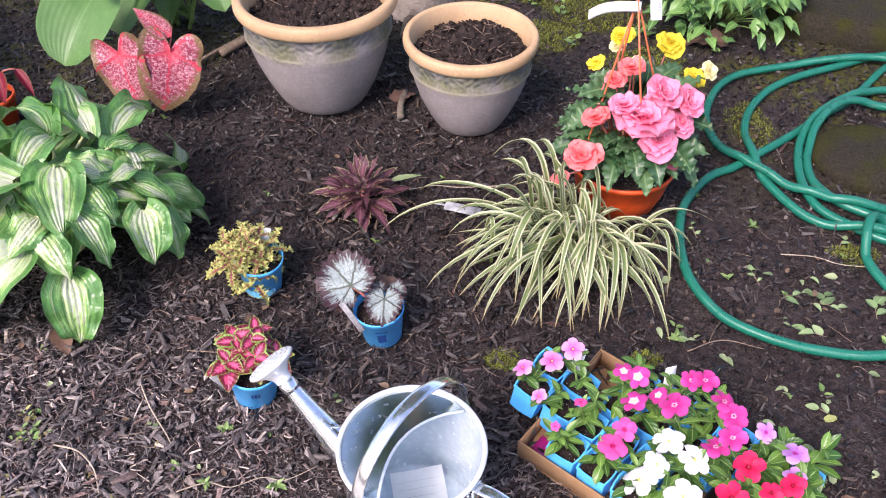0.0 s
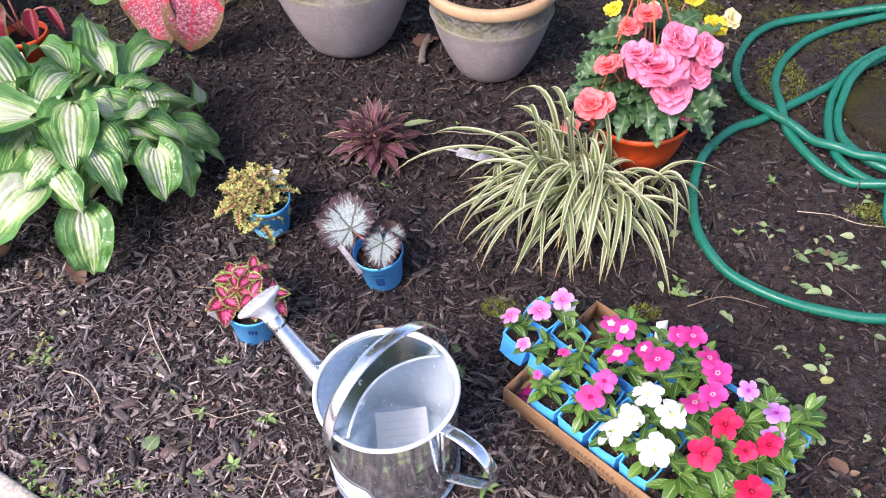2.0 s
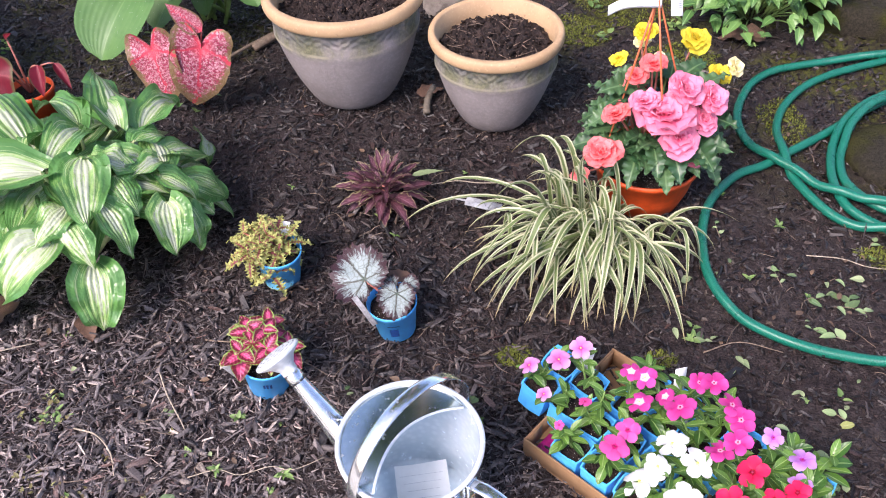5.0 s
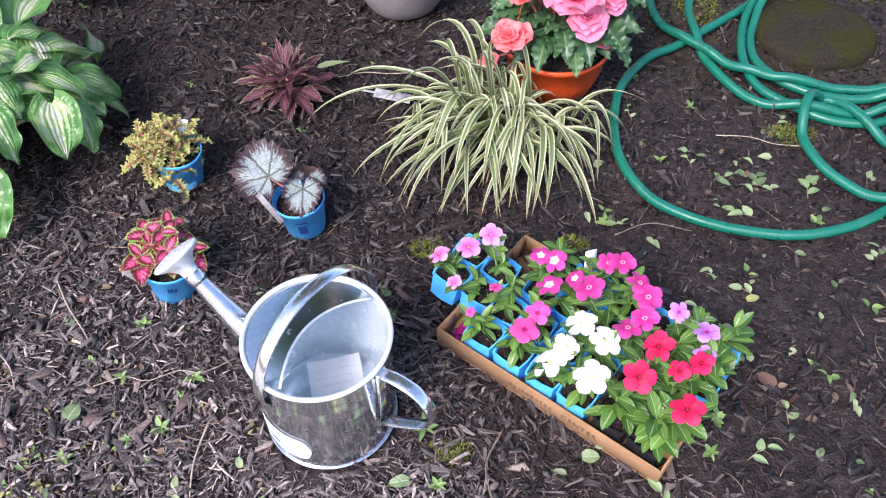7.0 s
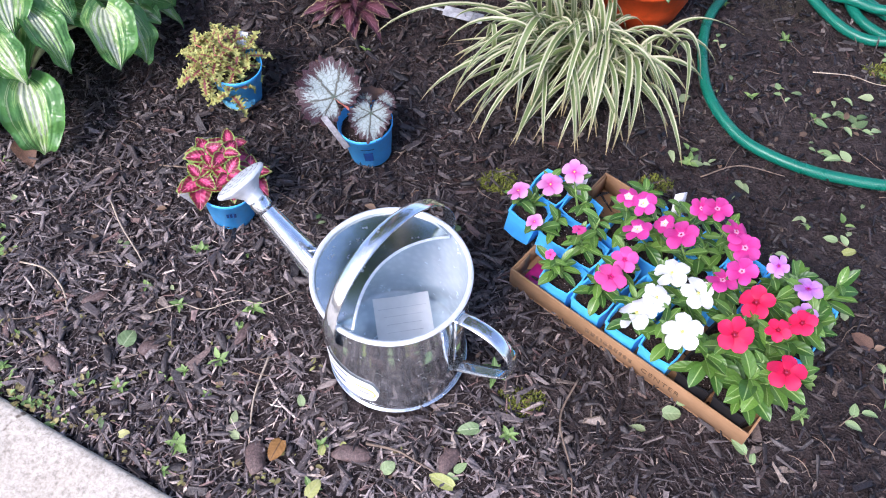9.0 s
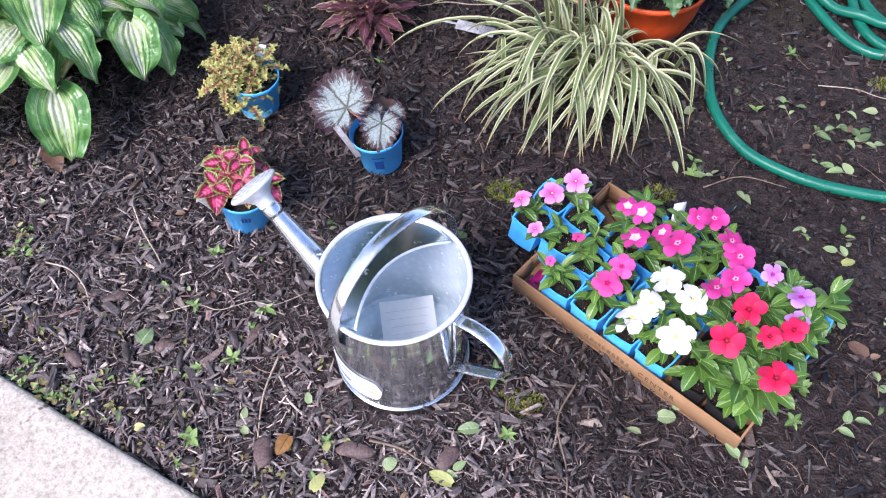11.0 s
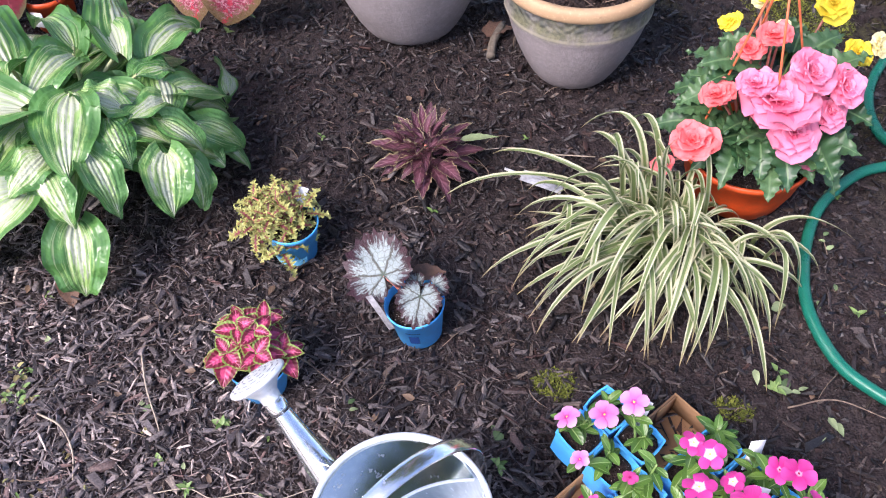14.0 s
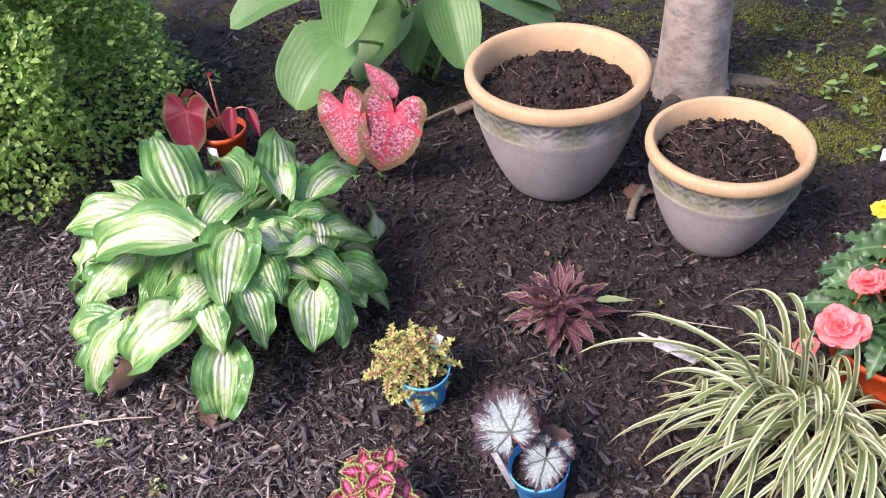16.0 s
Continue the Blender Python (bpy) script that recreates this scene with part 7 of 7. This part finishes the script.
twig([(0.80, 1.52, 0.006), (0.87, 1.512, 0.008), (0.92, 1.49, 0.008), (1.0, 1.485, 0.006)], 0.0012, 0.0008, PALE_TWIG, "pale straw inside the hose coil")
twig([(-0.06, 2.0, 0.012), (-0.063, 2.05, 0.014), (-0.055, 2.12, 0.012)], 0.010, 0.009, mat_simple("grey_stick", (0.14, 0.118, 0.09), 0.85, 0.35, 70), "short thick grey stick between the clay pots", "stick")
twig([(-0.70, 2.19, 0.01), (-0.62, 2.29, 0.02), (-0.55, 2.40, 0.016)], 0.006, 0.004, TWIG, "brown stick lying beside the large pot", "stick")
twig([(-0.60, 2.30, 0.014), (-0.53, 2.38, 0.022), (-0.47, 2.45, 0.02)], 0.013, 0.012, TWIG, "thick short brown branch beside the large pot", "stick")


OLD_TAG = mat_simple("faded_tag", (0.34, 0.35, 0.36), 0.4, 0.4, 50)


def plant_label():
    t = thing("plant_label", "faded white plastic plant label lying on the soil", "plant label", pose(0.090, 1.648, 0.010, 6, 4, -12))
    part("plate", Geo().add(slab(-0.024, -0.0135, 0, 0.060, 0.0135, 0.0012, 0.0004)), OLD_TAG, t)
    part("spike", Geo().add(slab(-0.06, -0.003, 0.0, -0.012, 0.003, 0.001, 0.0003)), OLD_TAG, t)
    for k in range(3):
        part("print_bar", Geo().add(slab(-0.004, -0.007 + k * 0.006, 0.0013, 0.034 - k * 0.006, -0.005 + k * 0.006, 0.0016, 0.0001)), GREY_INK, t)


plant_label()


def dry_leaf(x, y, s, az, seed, label):
    g = Geo().add(leaf(1.0, 0.72, 9, 4, 0.6, 0.8, 0.35, 0.7, 0.05, 0.06, 3, teeth=0.15, nteeth=4, seed=seed))
    ob = part("dry_leaf", g, DRY_LEAF, None, m=aim((x, y, 0.012), polar(az, 6), (0, 0, 1), s))
    tagged(ob, label, "fallen leaf", "dry leaves")


dry_leaf(0.87, 2.40, 0.13, 170, 1, "curled brown dead leaf behind the hose")
dry_leaf(-0.85, 1.28, 0.10, 250, 2, "brown dead leaf under the hosta")
dry_leaf(-0.68, 1.25, 0.07, 300, 3, "brown dead leaf under the hosta")
dry_leaf(-0.085, 2.075, 0.075, 40, 4, "crumpled brown dead leaf by the large pot")
dry_leaf(0.62, 0.98, 0.05, 20, 5, "small dark red-brown dead leaf by the tray")


def scatter(name, label, category, mat, count, seed, place, piece):
    """Small plants or leaves spread over the bed as one body of stuff."""
    r = random.Random(seed)
    g = Geo()
    for _ in range(count):
        for p, az, e, s in place(r):
            g.add(piece[r.randrange(len(piece))], aim(p, polar(az, e), (r.uniform(-0.3, 0.3), r.uniform(-0.3, 0.3), 1), s))
    ob = part(name, g, mat)
    tagged(ob, label, category, kind="stuff")


LEAF_BITS = [leaf(1.0, w, 5, 2, 0.65, 0.8, 0.25, d, seed=i) for i, (w, d) in enumerate(((0.5, 0.6), (0.62, 0.2), (0.42, 1.0)))]


def sprout(r):
    while True:
        x, y = r.uniform(-0.95, 1.15), r.uniform(0.5, 2.1)
        if slab_side(x, y) > 0.01 and (r.random() < 0.25 or (x > 0.5 and y < 1.7) or slab_side(x, y) < 0.3):
            break
    n = r.choice((2, 3, 4, 5, 7))
    s = r.uniform(0.008, 0.02)
    z = lift(x, y) + 0.006
    return [((x + r.uniform(-0.004, 0.004), y + r.uniform(-0.004, 0.004), z + 0.001 * k), k * 137 + r.uniform(-20, 20), r.uniform(8, 45), s) for k in range(n)]


def fallen(r):
    while True:
        x, y = r.uniform(0.35, 1.2), r.uniform(0.55, 1.5)
        if r.random() < 0.35 + 0.6 * (x > 0.6):
            break
    if r.random() < 0.16:
        x, y = r.uniform(-0.9, 0.4), r.uniform(0.6, 1.2)
        if slab_side(x, y) < 0.02:
            return []
    a, s = r.uniform(0, 360), r.uniform(0.014, 0.030)
    return [((x + 0.012 * k * math.cos(a), y + 0.012 * k * math.sin(a), lift(x, y) + 0.009), a + r.uniform(-60, 60), r.uniform(-4, 14), s) for k in range(r.choice((1, 1, 2, 3)))]


scatter("weeds", "tiny bright green weed seedlings dotted over the mulch", "weeds", WEED_LEAF, 55, 31, sprout, LEAF_BITS)
scatter("fallen_leaves", "small pale green clipped leaves scattered over the soil", "fallen leaves", FALLEN, 70, 32, fallen, LEAF_BITS)


def moss_patch(cx, cy, rx, ry):
    def place(r):
        a, q = r.uniform(0, 6.283), math.sqrt(r.random())
        k = 1 + 0.35 * noise.noise(Vector((math.cos(a) * 2 + cx * 7, math.sin(a) * 2, cy)))
        x, y = cx + rx * q * k * math.cos(a), cy + ry * q * k * math.sin(a)
        return [((x, y, lift(x, y) + 0.001 + 0.007 * (1 - q)), r.uniform(0, 360), r.uniform(15, 80), r.uniform(0.004, 0.009)) for _ in range(2)]
    return place


FROND = [leaf(1.0, 0.35, 2, 1, 0.7, 0.9, 0.2, 0.4)]
for k, (x, y, rx, ry, n) in enumerate(((0.19, 1.215, 0.035, 0.028, 500), (0.47, 1.225, 0.03, 0.02, 260), (0.235, 0.79, 0.04, 0.025, 260), (0.96, 1.53, 0.06, 0.035, 420),
                                       (0.34, 2.46, 0.12, 0.09, 2000), (0.30, 2.78, 0.18, 0.13, 2600), (0.62, 2.30, 0.12, 0.10, 1600), (0.85, 2.02, 0.06, 0.10, 700), (-0.75, 2.85, 0.14, 0.07, 500), (0.52, 2.62, 0.16, 0.13, 2400), (0.75, 2.95, 0.18, 0.14, 2000), (0.20, 3.08, 0.18, 0.12, 1700), (-0.30, 2.95, 0.12, 0.08, 600))):
    scatter("moss", "low cushion of yellow-green moss on the soil", "moss", MOSS, n, 50 + k, moss_patch(x, y, rx, ry), FROND)


def far_weed(r):
    x, y = r.choice((r.uniform(0.15, 0.9), r.uniform(-1.25, -0.9))), r.uniform(2.35, 3.2)
    n = r.choice((3, 5, 7))
    return [((x + r.uniform(-0.01, 0.01), y + r.uniform(-0.01, 0.01), lift(x, y) + 0.01 + 0.006 * k), k * 137 + r.uniform(-20, 20), r.uniform(0, 40), r.uniform(0.018, 0.034)) for k in range(n)]


scatter("weeds", "small green weeds growing on the mossy ground by the tree", "weeds", WEED_LEAF, 70, 33, far_weed, LEAF_BITS)


def edge_litter(r):
    """Yellowed scraps and tiny weeds gather along the paving."""
    while True:
        x, y = r.uniform(-0.95, 0.55), r.uniform(0.45, 1.1)
        d = slab_side(x, y)
        if 0.004 < d < 0.30 and r.random() < math.exp(-d / 0.09) + 0.06:
            break
    n = r.choice((1, 1, 2, 3, 4))
    return [((x + r.uniform(-0.008, 0.008), y + r.uniform(-0.008, 0.008), lift(x, y) + r.uniform(0.006, 0.012)), r.uniform(0, 360), r.uniform(-10, 40), r.uniform(0.004, 0.014)) for _ in range(n)]


scatter("leaf_scraps", "yellow-green leaf scraps and moss bits along the paving edge", "leaf litter", mat_green_leaf("leaf_scrap", (0.10, 0.07, 0.03), (0.24, 0.25, 0.08), None, 0.6, True), 150, 61, edge_litter, LEAF_BITS)


def brown_scrap(r):
    x, y = r.uniform(-1.0, 1.1), r.uniform(0.5, 2.3)
    if slab_side(x, y) < 0.01:
        return []
    return [((x, y, lift(x, y) + r.uniform(0.006, 0.012)), r.uniform(0, 360), r.uniform(-15, 25), r.uniform(0.008, 0.022))]


scatter("leaf_scraps", "small curled brown leaf scraps among the mulch", "leaf litter", mat_green_leaf("brown_scrap", (0.07, 0.045, 0.03), (0.20, 0.13, 0.08), None, 0.6, True), 170, 62, brown_scrap, LEAF_BITS)


def root_fibre(r):
    g = Geo()
    for _ in range(170):
        x, y = r.uniform(-1.0, 1.1), r.uniform(0.5, 2.2)
        if slab_side(x, y) < 0.03:
            continue
        a, L = r.uniform(0, 6.283), r.uniform(0.02, 0.07)
        p = [(x + L * s * math.cos(a + 0.7 * s * math.sin(x * 50)), y + L * s * math.sin(a + 0.7 * s * math.sin(x * 50)), max(0.004, lift(x, y) + 0.008 + 0.006 * math.sin(3.1 * s))) for s in (0, 0.25, 0.5, 0.75, 1)]
        g.add(tube(p, (0.0009, 0.0008, 0.0007, 0.0006, 0.0004), 4))
    tagged(part("root_fibres", g, mat_simple("root_fibre", (0.17, 0.125, 0.09), 0.8, 0.4, 90)), "thin pale brown roots and fibres strewn on the mulch", "twigs", kind="stuff")


root_fibre(random.Random(63))


# ---- single weeds and clipped sprigs ----
WEED_KINDS = meshes("leaf", mat_green_leaf("seedling_leaf", (0.09, 0.17, 0.04), (0.21, 0.32, 0.10), (0.26, 0.40, 0.14), 0.5), [leaf(1.0, w, 8, 3, 0.7, 0.8, 0.25, d, teeth=0.12, nteeth=5, seed=i) for i, (w, d) in enumerate(((0.45, 0.6), (0.6, 0.3), (0.36, 0.9)))])
SPRIG_KINDS = meshes("leaf", mat_green_leaf("clipped_leaf", (0.13, 0.22, 0.08), (0.30, 0.39, 0.19), (0.30, 0.40, 0.20), 0.5), [leaf(1.0, w, 8, 3, 0.75, 0.75, c, d, twist=0.3, seed=i) for i, (w, c, d) in enumerate(((0.52, 0.3, 0.6), (0.60, 0.1, 0.2), (0.45, 0.5, 0.9)))])


def weed_seedling(x, y, n, s, seed):
    r = random.Random(seed)
    t = thing("weed_seedling", "bright green weed seedling growing through the bark mulch", "weed", pose(x, y, lift(x, y) + 0.002), "weed seedlings")
    part("stem", Geo().add(tube([(0, 0, 0), (0.001, 0, 0.006), (0, 0.001, 0.012)], 0.0007, 5)), STEM, t)
    for k in range(n):
        part("leaf", WEED_KINDS[k % 3], None, t, m=aim((0, 0, 0.004 + 0.008 * k / n), polar(k * 137.5 + r.uniform(-20, 20), r.uniform(5, 45)), (0, 0, 1), s * r.uniform(0.7, 1.2)))


def clipped_sprig(x, y, az, n, s, seed):
    r = random.Random(seed)
    t = thing("clipped_sprig", "wilting clipped sprig of pale green leaves on the soil", "sprig", pose(x, y, lift(x, y) + 0.008, 0, 0, az), "clipped sprigs")
    L = 0.016 * n
    part("stem", Geo().add(tube([(0, 0, 0), (L * 0.5, 0.003, 0.004), (L, 0, 0.001)], (0.0011, 0.0009, 0.0006), 6)), TWIG, t)
    for k in range(n):
        f = (k + 0.6) / n
        part("leaf", SPRIG_KINDS[(k + seed) % 3], None, t, m=aim((L * f, 0.001, 0.003), polar((55 if k % 2 else -55) * (1 - 0.6 * f) + r.uniform(-20, 20), r.uniform(-6, 18)), (0, 0, 1), s * r.uniform(0.75, 1.15)))


for k, (x, y, n, s) in enumerate(((-0.315, 0.921, 6, 0.016), (-0.195, 0.923, 8, 0.020), (-0.28, 0.808, 5, 0.012), (-0.055, 0.703, 4, 0.016), (-0.272, 0.651, 4, 0.012), (0.193, 0.831, 7, 0.024),
                                  (0.215, 0.732, 9, 0.016), (-0.063, 0.642, 3, 0.018), (-0.50, 0.745, 7, 0.014), (-0.46, 0.715, 6, 0.013), (0.645, 0.79, 6, 0.016), (-0.56, 0.80, 6, 0.014))):
    weed_seedling(x, y, n, s, k)
INNER = ((0.768, 1.388, 15, 2, 0.030), (0.733, 1.425, 100, 3, 0.020), (0.82, 1.376, -12, 4, 0.030), (0.832, 1.287, 160, 3, 0.030), (0.945, 1.336, 75, 3, 0.032), (0.934, 1.546, 50, 2, 0.022), (0.629, 1.57, 95, 3, 0.016), (0.833, 1.448, 0, 1, 0.024), (0.62, 1.69, 60, 3, 0.016))
SPRIGS = ((0.115, 0.663, 20, 2, 0.026), (0.461, 0.789, 70, 1, 0.028), (0.566, 0.70, 110, 3, 0.028), (0.70, 0.777, 30, 3, 0.030), (0.78, 0.84, 80, 2, 0.026), (0.644, 1.075, 10, 1, 0.024), (0.786, 1.097, 140, 2, 0.024))
for k, (x, y, a, n, s) in enumerate(SPRIGS + INNER):
    clipped_sprig(x, y, a, n, s, k)


# ---- single fallen leaves on the mulch ----
GREEN_FALL = mat_green_leaf("fallen_green_leaf", (0.13, 0.20, 0.09), (0.27, 0.35, 0.17), (0.32, 0.40, 0.22), 0.5)
YELLOW_FALL = mat_green_leaf("fallen_yellow_leaf", (0.30, 0.33, 0.10), (0.46, 0.46, 0.18), (0.42, 0.42, 0.20), 0.5)
RUST_FALL = mat_green_leaf("fallen_rust_leaf", (0.16, 0.07, 0.02), (0.24, 0.12, 0.03), (0.12, 0.06, 0.02), 0.6)


def fallen_leaf(x, y, s, az, w, mat, seed, label):
    g = Geo().add(leaf(1.0, w, 9, 4, 0.7, 0.6, 0.22, 0.5, 0.04, 0.04, 2, seed=seed))
    d = polar(az, 0)
    ob = part("fallen_leaf", g, mat, None, m=aim((x - d.x * s * 0.5, y - d.y * s * 0.5, lift(x, y) + 0.013), polar(az, 5), (0.1, -0.15, 1), s))
    tagged(ob, label, "fallen leaf", "fallen leaves")


LEAF_ROUND, LEAF_PALE, LEAF_YELLOW, LEAF_RUST = ("rounded dull green leaf fallen on the mulch", "small pale green leaf fallen on the mulch",
                                                 "yellowing leaf fallen on the mulch", "rust-brown rotting leaf in the mulch")
for k, (x, y, s, az, w, mat, lab) in enumerate(((-0.379, 0.858, 0.030, 70, 0.95, GREEN_FALL, LEAF_ROUND), (-0.094, 0.769, 0.020, 110, 0.60, GREEN_FALL, LEAF_PALE),
                                                (-0.052, 0.695, 0.017, 80, 0.65, YELLOW_FALL, LEAF_PALE), (-0.022, 0.701, 0.017, 100, 0.70, YELLOW_FALL, LEAF_PALE),
                                                (0.046, 0.675, 0.022, 40, 0.90, GREEN_FALL, LEAF_PALE), (-0.056, 0.639, 0.030, 60, 0.62, YELLOW_FALL, LEAF_YELLOW),
                                                (0.121, 0.659, 0.040, 155, 0.50, YELLOW_FALL, LEAF_YELLOW), (0.156, 0.737, 0.032, 190, 0.62, GREEN_FALL, LEAF_ROUND),
                                                (-0.342, 0.701, 0.016, 20, 0.80, YELLOW_FALL, LEAF_PALE), (-0.118, 0.689, 0.034, 250, 0.70, RUST_FALL, LEAF_RUST),
                                                (0.456, 0.781, 0.028, 0, 0.80, GREEN_FALL, LEAF_ROUND), (0.779, 1.088, 0.026, 15, 0.55, YELLOW_FALL, LEAF_PALE),
                                                (0.760, 0.919, 0.036, 130, 0.70, DRY_LEAF, "curled brown dead leaf on the soil"))):
    fallen_leaf(x, y, s, az, w, mat, k, lab)


# ---- clumps of low weeds by the path ----
def weed_clump(x, y, rx, n, seed):
    r = random.Random(seed)
    t = thing("weed_clump", "low clump of yellow-green weeds beside the concrete path", "weed", pose(x, y, lift(x, y)), "weed clumps")
    for k in range(n):
        a, q = r.uniform(0, 360), rx * math.sqrt(r.random())
        d = polar(a, 0)
        part("leaf", (WEED_KINDS if r.random() < 0.6 else SCRAP_KINDS)[k % 3], None, t, m=aim((d.x * q, d.y * q * 0.7, 0.005 + 0.012 * r.random()), polar(r.uniform(0, 360), r.uniform(-5, 55)), (0, 0, 1), r.uniform(0.006, 0.015)))


SCRAP_KINDS = meshes("leaf", mat_green_leaf("yellowed_leaf", (0.16, 0.12, 0.05), (0.34, 0.32, 0.12), (0.30, 0.30, 0.12), 0.6), [leaf(1.0, w, 6, 2, 0.7, 0.7, 0.3, d, seed=i) for i, (w, d) in enumerate(((0.55, 0.5), (0.7, 0.2), (0.45, 0.9)))])
for k, (x, y, q, n) in enumerate(((-0.500, 0.748, 0.034, 46), (-0.453, 0.724, 0.020, 22), (-0.548, 0.775, 0.028, 24), (-0.648, 1.010, 0.034, 26), (-0.668, 1.055, 0.020, 14), (-0.424, 0.777, 0.026, 14))):
    weed_clump(x, y, q, n, 200 + k)
